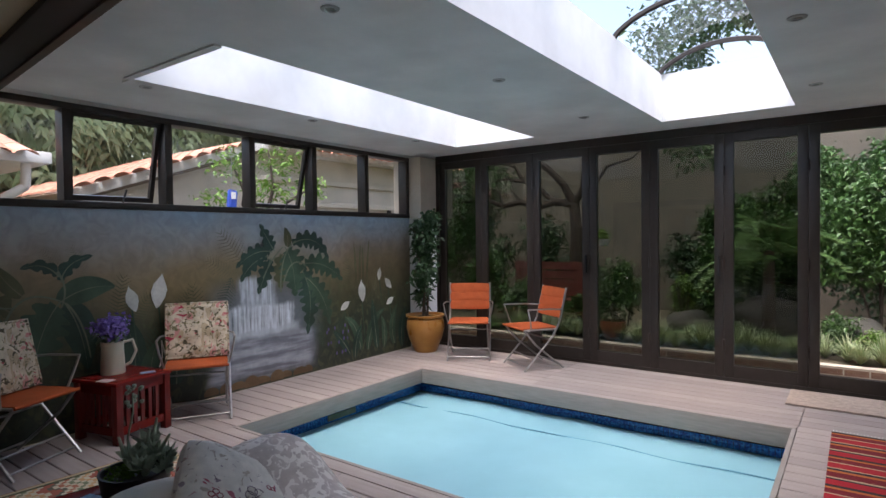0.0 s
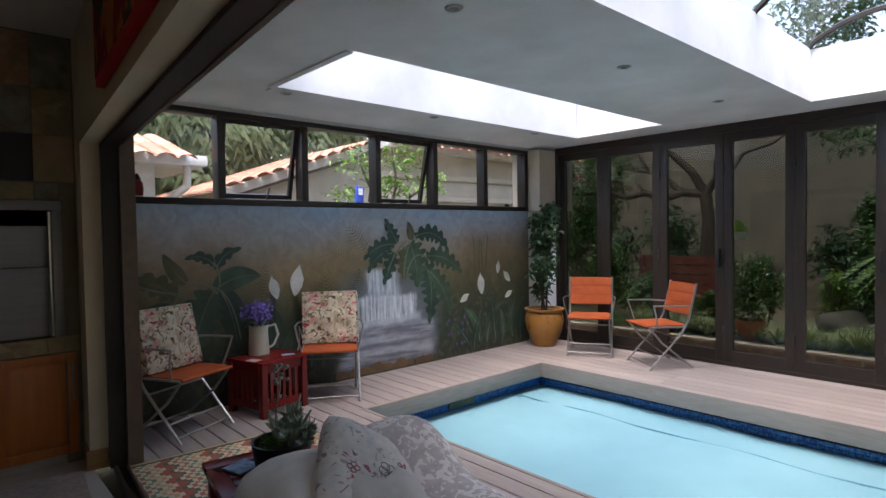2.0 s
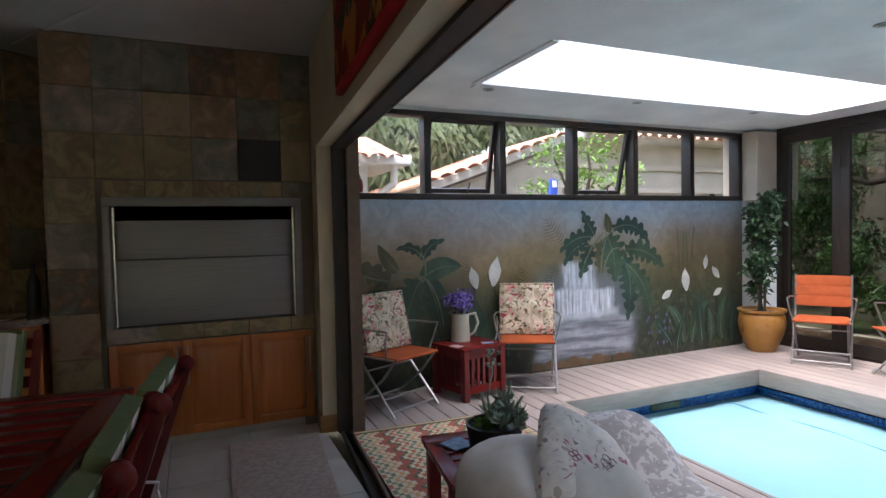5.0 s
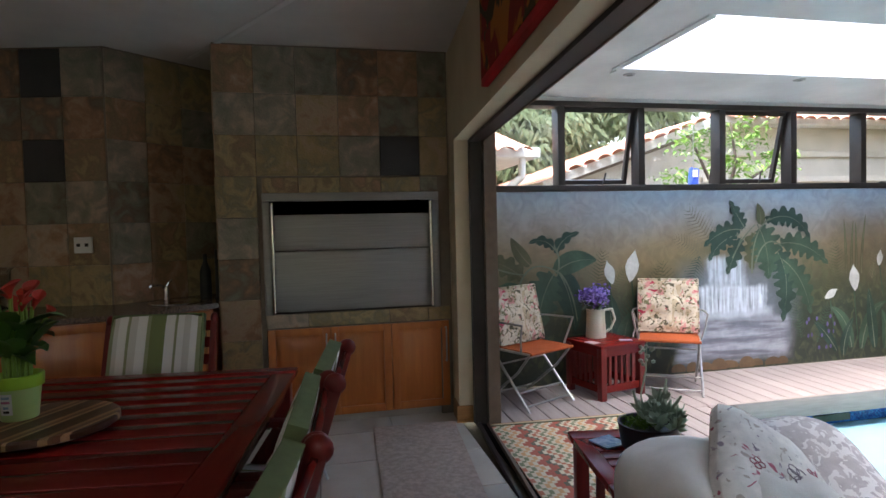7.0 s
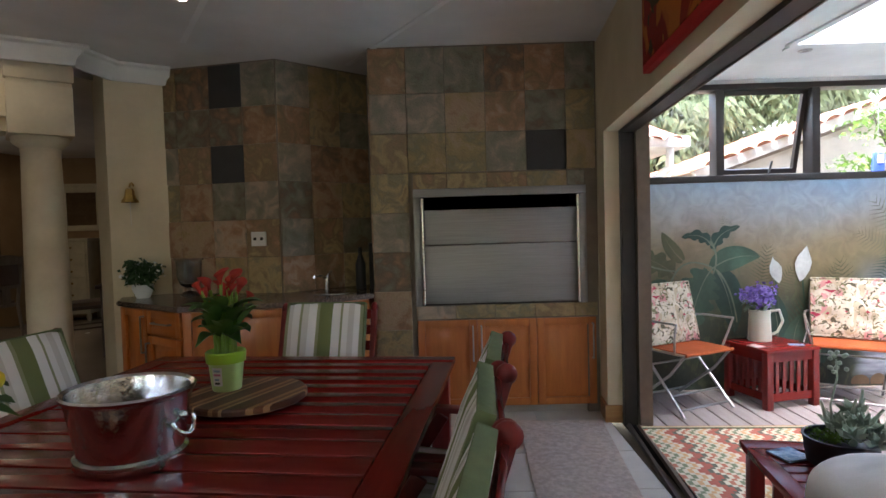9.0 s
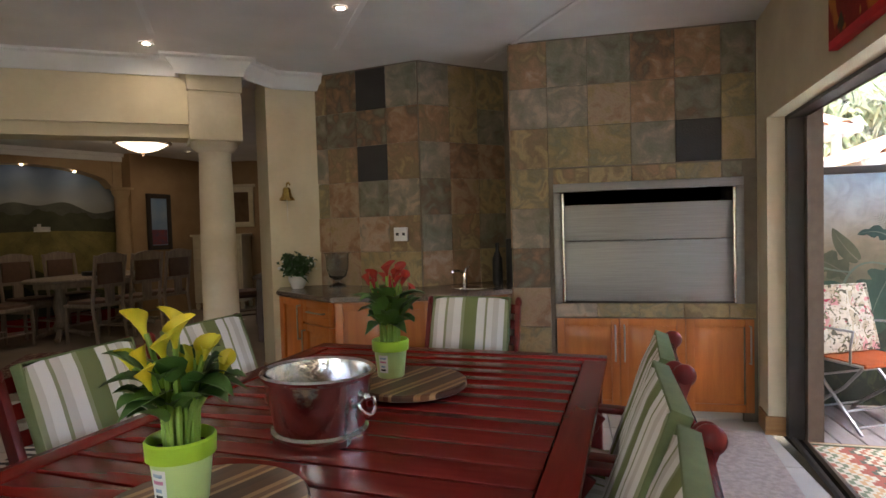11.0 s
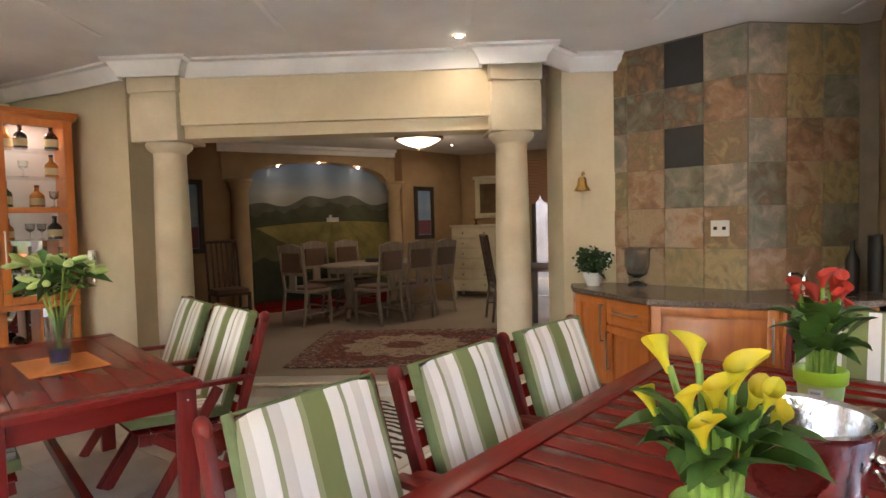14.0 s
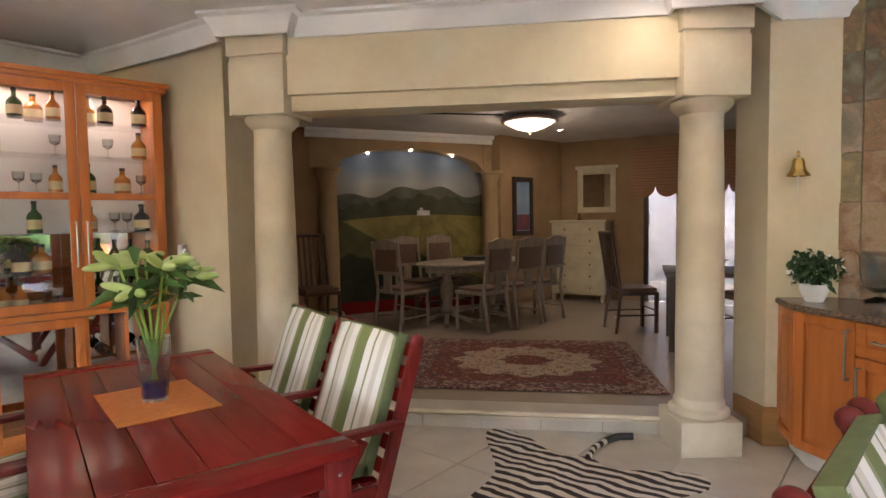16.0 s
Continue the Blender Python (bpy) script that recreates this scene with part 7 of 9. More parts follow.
# lily leaves
for q in (((5.30, 0.12), (5.25, 0.45), (5.04, 0.54), 0.06, 1), ((5.42, 0.10), (5.46, 0.48), (5.72, 0.56), 0.06, 1), ((5.58, 0.10), (5.54, 0.40), (5.50, 0.70), 0.06, 0), ((5.90, 0.10), (5.80, 0.35), (5.96, 0.60), 0.06, 1), ((5.12, 0.10), (5.0, 0.30), (4.86, 0.40), 0.05, 0),
          ((5.70, 0.08), (5.75, 0.30), (5.66, 0.48), 0.05, 1), ((5.2, 0.05), (5.2, 0.25), (5.32, 0.42), 0.05, 0), ((6.05, 0.05), (6.0, 0.3), (6.12, 0.55), 0.06, 0)):
    big_leaf(*q)
for i in range(16):
    y, z = r.uniform(4.75, 5.1), r.uniform(0.12, 0.45)
    painted("painted_bloom", [(y + 0.014 * math.cos(a), z + 0.022 * math.sin(a)) for a in [2 * math.pi * k / 7 for k in range(7)]], PAINT[6])


def painted_lily(y, z, s, ang):
    a = radians(ang)
    pts = [(0.02, -0.52), (0.14, -0.40), (0.26, -0.12), (0.29, 0.14), (0.20, 0.34), (0.06, 0.52), (0.04, 0.66), (-0.06, 0.50), (-0.20, 0.28), (-0.25, 0.02), (-0.18, -0.22), (-0.06, -0.42)]
    stalk((y, z - 0.4 * s), (y + 0.02, z - 1.4 * s), (y + 0.05, max(0.05, z - 2.6 * s)), 0.007, 1)
    painted("painted_lily", [(y + s * (p * math.cos(a) - q * math.sin(a)), z + s * (p * math.sin(a) + q * math.cos(a))) for p, q in pts], PAINT[3])


for y, z, s, a in ((2.905, 1.0, 0.25, -10), (2.69, 0.955, 0.19, 14), (5.32, 0.80, 0.23, 5), (5.04, 0.665, 0.15, -60), (5.79, 0.865, 0.16, 40), (5.81, 0.65, 0.14, -62), (5.625, 0.99, 0.14, -8)):
    painted_lily(y, z, s, a)

# ---- the next room, seen through the archway ----
NC = 2.62
N0, N1, N2, N3 = Vector((-3.4, -8.5)), Vector((-7.05, -6.65)), Vector((-8.4, -6.4)), Vector((-9.1, -2.6))


def upright(name, a, b, z0, z1, t, material, label):
    """A wall from a to b in the plan, t thick behind it."""
    a, b = Vector(a), Vector(b)
    d = (b - a).normalized()
    n = Vector((d.y, -d.x)) * t
    bm = B()
    prism(bm, [tuple(a), tuple(b), tuple(b - n), tuple(a - n)], z0, z1)
    return structure(name, bm, material, label)


# grey tint stands in for shade outside and cuts the daylight through the door
M['dimming'] = clear_glass("daylight_dimming_glass", (0.28, 0.28, 0.28))
M['ochre'] = mat("ochre_plaster", (0.40, 0.285, 0.16), 0.75, col2=(0.33, 0.225, 0.12), scale=4, fine=0.05)
M['tan'] = mat("tan_paint", (0.33, 0.22, 0.115), 0.75, col2=(0.27, 0.17, 0.085), scale=3, fine=0.04)
upright("wall_picture", N2, N1, FZ, NC, 0.2, M['tan'], "tan wall beside the painted niche")
bm = B()
prism(bm, [(-2.3, -6.2), (-2.3, -9.5), (-11, -9.5), (-11, -2.0), (-4.8, -2.0), (-4.25, -2.7), along(-0.3, -0.33), along(AL + 0.3, -0.33)], NC, NC + 0.1)
structure("ceiling_next_room", bm, M['ceil'], "pale ceiling of the next room", "ceiling")
upright("wall_next_south", (-2.4, -5.9), (-3.3, -8.7), FZ, NC, -0.2, M['tan'], "tan wall with a hung picture")
# wall with window
d = (N3 - N2).normalized()
yaw = math.degrees(math.atan2(d.y, d.x))
DM2 = pose(N2.x, N2.y, 0, 0, 0, yaw)
LN = (N3 - N2).length
bm = B()
for a, b in (((0, -0.0, FZ), (1.45, 0.2, NC)), ((3.15, 0, FZ), (LN, 0.2, NC)), ((1.45, 0, 2.25), (3.15, 0.2, NC))):
    box(bm, [(p + q) / 2 for p, q in zip(a, b)], [abs(q - p) for p, q in zip(a, b)], DM2)
structure("wall_chest", bm, M['tan'], "tan wall behind the chest with a tall glazed door")
upright("wall_next_north", (-9.2, -2.5), (-4.75, -2.3), FZ, NC, -0.2, M['tan'], "tan wall closing the next room")
w3 = thing("window_3", "tall glazed door bright with daylight", "window", DM2 @ pose(1.45, 0, FZ), kind="structure")
for x in (0.0, 0.45, 0.55, 1.64):
    part("frame_post", span(B(), (x, 0.05, 0), (x + 0.06, 0.12, 2.12)), M['frame'], w3)
part("pane", span(B(), (0.06, 0.08, 0), (1.64, 0.085, 2.12)), M['dimming'], w3).visible_shadow = False
M['blind'] = bands("rust_check_blind", 2, [(0, (0.33, 0.17, 0.09)), (0.4, (0.42, 0.26, 0.15)), (0.55, (0.25, 0.10, 0.05)), (0.8, (0.40, 0.25, 0.14))], 0.05)
bl = thing("roman_blind", "rust checked roman blind with a scalloped hem", "blind", DM2 @ pose(1.3, -0.04, 0))
bm = B()
for k in range(5):
    span(bm, (0, -0.02 - 0.006 * k, 2.45 - 0.12 * k - 0.12), (1.95, 0.02, 2.45 - 0.12 * k))
for k in range(6):
    bmesh.ops.create_cone(bm, cap_ends=True, segments=16, radius1=0.16, radius2=0.16, depth=0.02, matrix=pose(0.163 + 0.325 * k, -0.02, 1.86, 90, 0, 0))
part("fabric", bm, M['blind'], bl)
# bright terrace beyond that door
bm = B()
box(bm, (0, 0, 0), (4.5, 0.1, 3.2), DM2 @ pose(2.7, 3.4, 1.4))
structure("wall_terrace", bm, M['white'], "white terrace wall outside the glazed door")

# painted niche with columns and arch
dn = (N1 - N0).normalized()
nyaw = math.degrees(math.atan2(dn.y, dn.x))
NO = N1 - dn * 3.5
NM = pose(NO.x, NO.y, 0, 0, 0, nyaw)          # x runs along the wall, y into it
NL = (N1 - N0).length
vm = bpy.data.materials.new("valley_paint")
vm.use_nodes = True
nt = vm.node_tree
pb = nt.nodes["Principled BSDF"]
pb.inputs["Roughness"].default_value = 0.7
tc = nt.nodes.new("ShaderNodeTexCoord")
sp = nt.nodes.new("ShaderNodeSeparateXYZ")
nt.links.new(tc.outputs["Object"], sp.inputs[0])
nz = nt.nodes.new("ShaderNodeTexNoise")
nz.inputs["Scale"].default_value, nz.inputs["Detail"].default_value = 2.2, 4
nt.links.new(tc.outputs["Object"], nz.inputs["Vector"])
mr = nt.nodes.new("ShaderNodeMapRange")
mr.inputs["To Min"].default_value, mr.inputs["To Max"].default_value = -0.2, 0.2
nt.links.new(nz.outputs["Fac"], mr.inputs[0])
ad = nt.nodes.new("ShaderNodeMath")
nt.links.new(sp.outputs[2], ad.inputs[0])
nt.links.new(mr.outputs[0], ad.inputs[1])
dv = nt.nodes.new("ShaderNodeMath")
dv.operation = 'DIVIDE'
dv.inputs[1].default_value = 2.4
nt.links.new(ad.outputs[0], dv.inputs[0])
rp = nt.nodes.new("ShaderNodeValToRGB")
cols = [(0.0, (0.05, 0.06, 0.025)), (0.30, (0.10, 0.105, 0.035)), (0.50, (0.22, 0.19, 0.055)), (0.60, (0.28, 0.24, 0.07)), (0.70, (0.26, 0.26, 0.20)), (0.80, (0.30, 0.32, 0.33)), (0.90, (0.16, 0.22, 0.30)), (1.0, (0.10, 0.15, 0.25))]
while len(rp.color_ramp.elements) < len(cols):
    rp.color_ramp.elements.new(0.5)
for e, (p, c) in zip(rp.color_ramp.elements, cols):
    e.position, e.color = p, (*c, 1)
nt.links.new(dv.outputs[0], rp.inputs[0])
nt.links.new(rp.outputs[0], pb.inputs["Base Color"])
x0, x1 = 1.21, 3.38       # niche opening
nw = thing("wall_niche", "tan wall with an arched niche and a painted valley", "wall", NM, kind="structure")
bm = B()
span(bm, (-1.0, 0, FZ), (1.0, 0.5, NC))
span(bm, (3.5, 0, FZ), (3.62, 0.5, NC))
span(bm, (1.0, 0.30, FZ), (3.5, 0.5, NC))
part("masonry", bm, M['tan'], nw)
pict = part("valley_mural", span(B(), (1.0, 0.29, FZ + 0.16), (3.5, 0.298, 2.5)), vm, nw, "painted valley of vineyards under a blue sky", flat=True)
bm = B()
n = 24
for i in range(n):
    a, b = x0 + (x1 - x0) * i / n, x0 + (x1 - x0) * (i + 1) / n
    za, zb = (2.11 + 0.29 * (1 - (2 * (q - x0) / (x1 - x0) - 1) ** 2) ** 0.5 for q in (a, b))
    vs = [bm.verts.new(p) for p in ((a, 0.0, za), (b, 0.0, zb), (b, 0.0, NC - 0.1), (a, 0.0, NC - 0.1), (a, 0.29, za), (b, 0.29, zb))]
    bm.faces.new((vs[0], vs[1], vs[2], vs[3]))
    bm.faces.new((vs[0], vs[4], vs[5], vs[1]))
span(bm, (0.85, -0.02, 2.11), (x0, 0.29, NC - 0.1))
span(bm, (x1, -0.02, 2.11), (3.62, 0.29, NC - 0.1))
part("arch", bm, M['ochre'], nw)
part("ledge", span(span(B(), (0.8, -0.04, NC - 0.12), (3.75, 0.29, NC - 0.05)), (0.8, -0.08, NC - 0.05), (3.78, 0.29, NC)), M['white'], nw)
part("niche_skirting", span(B(), (1.1, 0.2, FZ), (3.4, 0.28, FZ + 0.16)), M['mahog'], nw)
for x in (1.08, 3.52):
    cx = part("niche_column", lathe(B(), [(0, FZ), (0.19, FZ), (0.19, FZ + 0.06), (0.15, FZ + 0.1), (0.135, FZ + 0.14), (0.135, 1.0), (0.115, 1.95), (0.125, 1.97), (0.16, 2.03), (0.16, 2.06), (0.18, 2.08), (0.18, 2.11), (0, 2.11)], 28), M['ochre'], nw, "", pose(x, -0.02, 0))
for i in range(3):
    x = 1.66 + 0.63 * i
    zs_ = 2.385 if i == 1 else 2.325
    part("niche_spot", lathe(B(), [(0, -0.002), (0.014, -0.002), (0.017, 0.01)], 16), M['lampsoft'], nw, "", pose(x, 0.10, zs_))
    lp = new("niche_lamp", bpy.data.lights.new("niche_lamp", 'SPOT'))
    lp.data.energy, lp.data.spot_size, lp.data.spot_blend, lp.data.color, lp.data.shadow_soft_size = 0.11, radians(36), 0.5, (1.0, 0.80, 0.52), 0.02
    lp.matrix_world = NM @ look((x, 0.10, zs_ - 0.03), (x, 0.29, 1.6))
def land(name, top, bottom, depth, material):
    """A painted stretch of land between two wavy heights, given as functions of the place along the wall."""
    bm = B()
    us = [1.0 + 2.5 * k / 50 for k in range(51)]
    rows = [[bm.verts.new((u, 0.2895 - depth, g(u))) for u in us] for g in (top, bottom)]
    for k in range(50):
        bm.faces.new((rows[0][k], rows[0][k + 1], rows[1][k + 1], rows[1][k]))
    part(name, bm, material, nw)


HILLS = [mat("paint_" + k, c, 0.7, col2=tuple(v * 0.6 for v in c), scale=5, fine=0.25) for k, c in (
    ("far_hills", (0.105, 0.115, 0.085)), ("wooded_hills", (0.062, 0.068, 0.034)), ("golden_field", (0.25, 0.215, 0.06)), ("near_slope", (0.085, 0.088, 0.030)), ("dark_bushes", (0.030, 0.038, 0.017)))]
land("painted_far_hills", lambda u: 1.82 + 0.07 * math.sin(3.1 * u) + 0.04 * math.sin(9 * u + 1), lambda u: 1.40, 0.001, HILLS[0])
land("painted_wooded_hills", lambda u: 1.68 + 0.08 * math.sin(2.2 * u + 2.2) + 0.03 * math.sin(13 * u) + 0.02 * math.sin(31 * u), lambda u: 1.35, 0.0015, HILLS[1])
land("painted_field", lambda u: 1.49 - 0.05 * (u - 2.6) ** 2, lambda u: 0.30, 0.002, HILLS[2])
land("painted_slope", lambda u: 1.52 - 0.42 * (u - 1.0) + 0.03 * math.sin(6 * u), lambda u: 0.29, 0.0025, HILLS[3])
land("painted_bushes", lambda u: 1.05 - 0.30 * (u - 1.0) + 0.05 * math.sin(9 * u) + 0.03 * math.sin(23 * u), lambda u: 0.29, 0.003, HILLS[4])
bm = B()
for i in range(11):
    bar(bm, (2.30 + 0.11 * i, 0.2865, 1.44), (1.75 + 0.36 * i, 0.2865, 0.95), 0.010, 0.001)
part("painted_furrows", bm, HILLS[3], nw)
part("painted_farmhouse", span(span(B(), (2.44, 0.284, 1.48), (2.64, 0.2865, 1.55)), (2.48, 0.284, 1.55), (2.53, 0.2865, 1.59)), PAINT[3], nw)

# pictures
def framed(m, w, h, label):
    p = thing("framed_picture", label, "picture", m)
    M['cardsky'] = M.get('cardsky') or mat("picture_sky", (0.14, 0.25, 0.42), 0.5, col2=(0.26, 0.33, 0.40), scale=3)
    bm = B()
    for q in (((0, -0.03, 0), (0.07, 0, h)), ((w - 0.07, -0.03, 0), (w, 0, h)), ((0.07, -0.03, 0), (w - 0.07, 0, 0.07)), ((0.07, -0.03, h - 0.07), (w - 0.07, 0, h))):
        span(bm, *q, 0.006)
    part("frame", bm, M['frame'], p, "dark wooden frame")
    part("mount", span(B(), (0.06, -0.012, 0.06), (w - 0.06, -0.004, h - 0.06)), M['cardsky'], p)
    part("sky_picture", span(B(), (0.08, -0.015, h * 0.36), (w - 0.08, -0.0125, h - 0.08)), M['cardsky'], p)
    part("land_picture", span(B(), (0.08, -0.015, 0.08), (w - 0.08, -0.0125, h * 0.36)), M['redland'], p)


M['redland'] = mat("picture_land", (0.22, 0.04, 0.04), 0.5, col2=(0.1, 0.06, 0.10), scale=20)
dp = (N1 - N2).normalized()
pm = pose(N2.x, N2.y, 0, 0, 0, math.degrees(math.atan2(dp.y, dp.x)) + 180)
pmx = pose(N1.x, N1.y, 0, 0, 0, math.degrees(math.atan2((N2 - N1).y, (N2 - N1).x)))
framed(pose(-7.25, -6.41, 1.16, 0, 0, 169.6) @ pose(0, -0.004, 0), 0.44, 0.87, "tall framed picture of a red field under blue sky")
framed(pose(-3.95, -8.22, 1.08, 0, 0, 153.3) @ pose(0, -0.004, 0), 0.57, 1.02, "dark framed picture of a red field beside the niche")

# ceiling lamp
cl = thing("ceiling_lamp", "bronze ceiling lamp with a glowing alabaster bowl", "ceiling lamp", pose(-5.96, -5.33, NC))
M['alab'] = glowing("alabaster_glow", (1.0, 0.80, 0.50), 0.16)
part("rim", lathe(B(), [(0, 0), (0.22, 0), (0.24, -0.02), (0.33, -0.05), (0.335, -0.075), (0.30, -0.085), (0.29, -0.06)], 40), M['brownframe'], cl)
part("bowl", lathe(B(), [(0, -0.185), (0.06, -0.18), (0.17, -0.145), (0.25, -0.105), (0.29, -0.075)], 40), M['alab'], cl, "glowing alabaster glass bowl")
part("finial", lathe(B(), [(0, -0.23), (0.012, -0.22), (0.02, -0.20), (0.008, -0.185), (0, -0.18)], 16), M['brownframe'], cl)
lp = new("bowl_lamp", bpy.data.lights.new("bowl_lamp", 'POINT'))
lp.data.energy, lp.data.color, lp.data.shadow_soft_size = 0.36, (1.0, 0.80, 0.54), 0.12
lp.matrix_world = pose(-5.96, -5.33, NC - 0.30)
solid("ceiling_slot", span(B(), (-0.75, -0.02, -0.012), (0.75, 0.02, 0.0)), M['black'], "long dark curtain track on the ceiling", "track", m=pose(-5.1, -6.0, NC, 0, 0, 140))
for x, y in ((-7.2, -5.6), (-4.6, -5.6)):
    downlight(x, y, NC - 0.001, True, "next room downlights")

# dining set of grey-washed wood
M['wash'] = mat("grey_washed_wood", (0.31, 0.25, 0.19), 0.55, col2=(0.21, 0.165, 0.125), scale=5, stretch=(8, 8, 1), fine=0.15)
M['brownseat'] = mat("brown_leather", (0.15, 0.085, 0.055), 0.5, scale=20, bump=0.2)
ot = thing("oval_table", "grey-washed oval pedestal dining table", "table", pose(-6.05, -6.22, FZ, 0, 0, 172))
bm = lathe(B(), [(0, 0.715), (0.86, 0.715), (0.9, 0.725), (0.9, 0.745), (0.88, 0.755), (0, 0.755)], 48)
for v in bm.verts:
    v.co.y *= 0.55
part("tabletop", bm, M['wash'], ot)
bm = lathe(B(), [(0.78, 0.64), (0.78, 0.715)], 48)
for v in bm.verts:
    v.co.y *= 0.5
part("apron", bm, M['wash'], ot)
for x in (-0.5, 0.5):
    part("pedestal", lathe(B(), [(0, 0.10), (0.07, 0.10), (0.09, 0.16), (0.05, 0.25), (0.085, 0.42), (0.05, 0.58), (0.09, 0.70), (0, 0.71)], 20), M['wash'], ot, "", pose(x, 0, 0))
    bm = B()
    for k in range(4):
        a = math.pi / 4 + k * math.pi / 2
        bar(bm, (x, 0, 0.14), (x + 0.3 * math.cos(a), 0.3 * math.sin(a), 0.02), 0.05, 0.05)
    part("feet", bm, M['wash'], ot)
solid("stack_of_mats", lathe(B(), [(0, 0), (0.16, 0), (0.16, 0.05), (0, 0.05)], 24), M['black'], "stack of dark place mats on the oval table", "place mats", m=pose(-6.05, -6.22, FZ + 0.755))


def washed_chair(m, group, tall=1.04):
    c = thing("carved_chair", "grey-washed carved dining chair with brown leather back", "chair", m, group)
    part("seat", span(B(), (-0.23, -0.2, 0.43), (0.23, 0.22, 0.47), 0.008), M['wash'], c)
    part("seat_pad", pad(B(), (0.42, 0.38, 0.05), pose(0, 0.01, 0.485), 0.3, 5), M['brownseat'], c)
    for s in (-1, 1):
        part("back_post", tube(B(), [(0.21 * s, -0.26, 0), (0.21 * s, -0.2, 0.45), (0.21 * s, -0.28, tall)], 0.02, 8), M['wash'], c)
        part("leg", tube(B(), [(0.21 * s, 0.19, 0.44), (0.215 * s, 0.2, 0.2), (0.21 * s, 0.2, 0)], 0.019, 8), M['wash'], c)
        part("stretcher", rod(B(), (0.21 * s, -0.23, 0.16), (0.21 * s, 0.2, 0.16), 0.01), M['wash'], c)
    part("front_stretcher", rod(B(), (-0.21, 0.2, 0.22), (0.21, 0.2, 0.22), 0.01), M['wash'], c)
    part("apron", span(B(), (-0.21, 0.18, 0.37), (0.21, 0.2, 0.43)), M['wash'], c)
    bm = B()
    arc = [(-0.21 + 0.042 * i, tall - 0.02 + 0.05 * (1 - ((i - 5) / 5) ** 2)) for i in range(11)] + [(0.21, tall - 0.09), (-0.21, tall - 0.09)]
    rims = [[bm.verts.new((u, y, z)) for u, z in arc] for y in (-0.292, -0.262)]
    bm.faces.new(rims[0])
    bm.faces.new(rims[1][::-1])
    for i in range(13):
        bm.faces.new((rims[0][i], rims[1][i], rims[1][(i + 1) % 13], rims[0][(i + 1) % 13]))
    part("crest", bm, M['wash'], c)
    part("back_pad", span(B(), (-0.17, -0.275, 0.70), (0.17, -0.245, tall - 0.08), 0.008), M['brownseat'], c)
    part("back_rail", span(B(), (-0.2, -0.262, 0.66), (0.2, -0.235, 0.70)), M['wash'], c)
    part("splat", span(B(), (-0.06, -0.25, 0.47), (0.06, -0.225, 0.66)), M['wash'], c)
    return c


OM = pose(-6.05, -6.22, FZ, 0, 0, 172)
WC = washed_chair(OM @ pose(-0.52, -0.62, 0, 0, 0, 4), "chairs round the oval table")
for x, y, a in ((0.02, -0.64, -3), (0.54, -0.60, 3), (-0.45, 0.60, 180), (0.10, 0.56, 178), (-1.12, 0.10, -84)):
    copy_thing(WC, OM @ pose(x, y, 0, 0, 0, a))
# darker chairs and table near the glazed door
M['dkwood'] = mat("dark_brown_wood", (0.075, 0.04, 0.025), 0.45, scale=5, stretch=(8, 8, 1))


def slat_chair(m, group):
    c = thing("tall_chair", "tall dark wooden chair with a slatted back", "chair", m, group)
    part("seat", span(B(), (-0.22, -0.2, 0.42), (0.22, 0.22, 0.46), 0.006), M['dkwood'], c)
    part("seat_pad", pad(B(), (0.42, 0.40, 0.06), pose(0, 0.01, 0.48), 0.3, 5), M['brownseat'], c)
    for s in (-1, 1):
        part("back_post", tube(B(), [(0.2 * s, -0.25, 0), (0.2 * s, -0.2, 0.45), (0.2 * s, -0.31, 1.12)], 0.018, 8), M['dkwood'], c)
        part("leg", span(B(), (0.2 * s - 0.018, 0.18, 0), (0.2 * s + 0.018, 0.215, 0.43)), M['dkwood'], c)
        part("stretcher", rod(B(), (0.2 * s, -0.22, 0.2), (0.2 * s, 0.2, 0.2), 0.01), M['dkwood'], c)
    part("crest", rod(B(), (-0.2, -0.31, 1.11), (0.2, -0.31, 1.11), 0.02), M['dkwood'], c)
    for i in range(5):
        part("back_slat", bar(B(), (-0.13 + 0.065 * i, -0.21, 0.5), (-0.13 + 0.065 * i, -0.31, 1.1), 0.022, 0.012), M['dkwood'], c)
    part("front_stretcher", rod(B(), (-0.2, 0.2, 0.25), (0.2, 0.2, 0.25), 0.01), M['dkwood'], c)
    return c


SC = slat_chair(pose(-6.42, -4.28, FZ, 0, 0, 42), "dark chairs by the glazed door")
copy_thing(SC, pose(-6.6, -3.1, FZ, 0, 0, -135))
rt = thing("dark_table", "dark wooden table near the glazed door", "table", pose(-6.1, -3.35, FZ, 0, 0, 20))
part("tabletop", span(B(), (-0.45, -0.45, 0.72), (0.45, 0.45, 0.76), 0.008), M['dkwood'], rt)
for x in (-0.38, 0.38):
    for y in (-0.38, 0.38):
        part("leg", span(B(), (x - 0.03, y - 0.03, 0), (x + 0.03, y + 0.03, 0.72)), M['dkwood'], rt)
solid("fruit_bowl", lathe(B(), [(0, 0), (0.07, 0), (0.17, 0.09), (0.16, 0.09), (0.06, 0.015), (0, 0.015)], 24), M['dkwood'], "dark wooden bowl on the table", "bowl", m=pose(-6.2, -3.4, FZ + 0.76))
solid("low_cabinet", span(B(), (-0.5, -0.25, 0), (0.5, 0.25, 0.85), 0.01), M['dkwood'], "dark wooden sideboard by the glazed door", "cabinet", m=pose(-8.0, -3.1, FZ, 0, 0, 10))

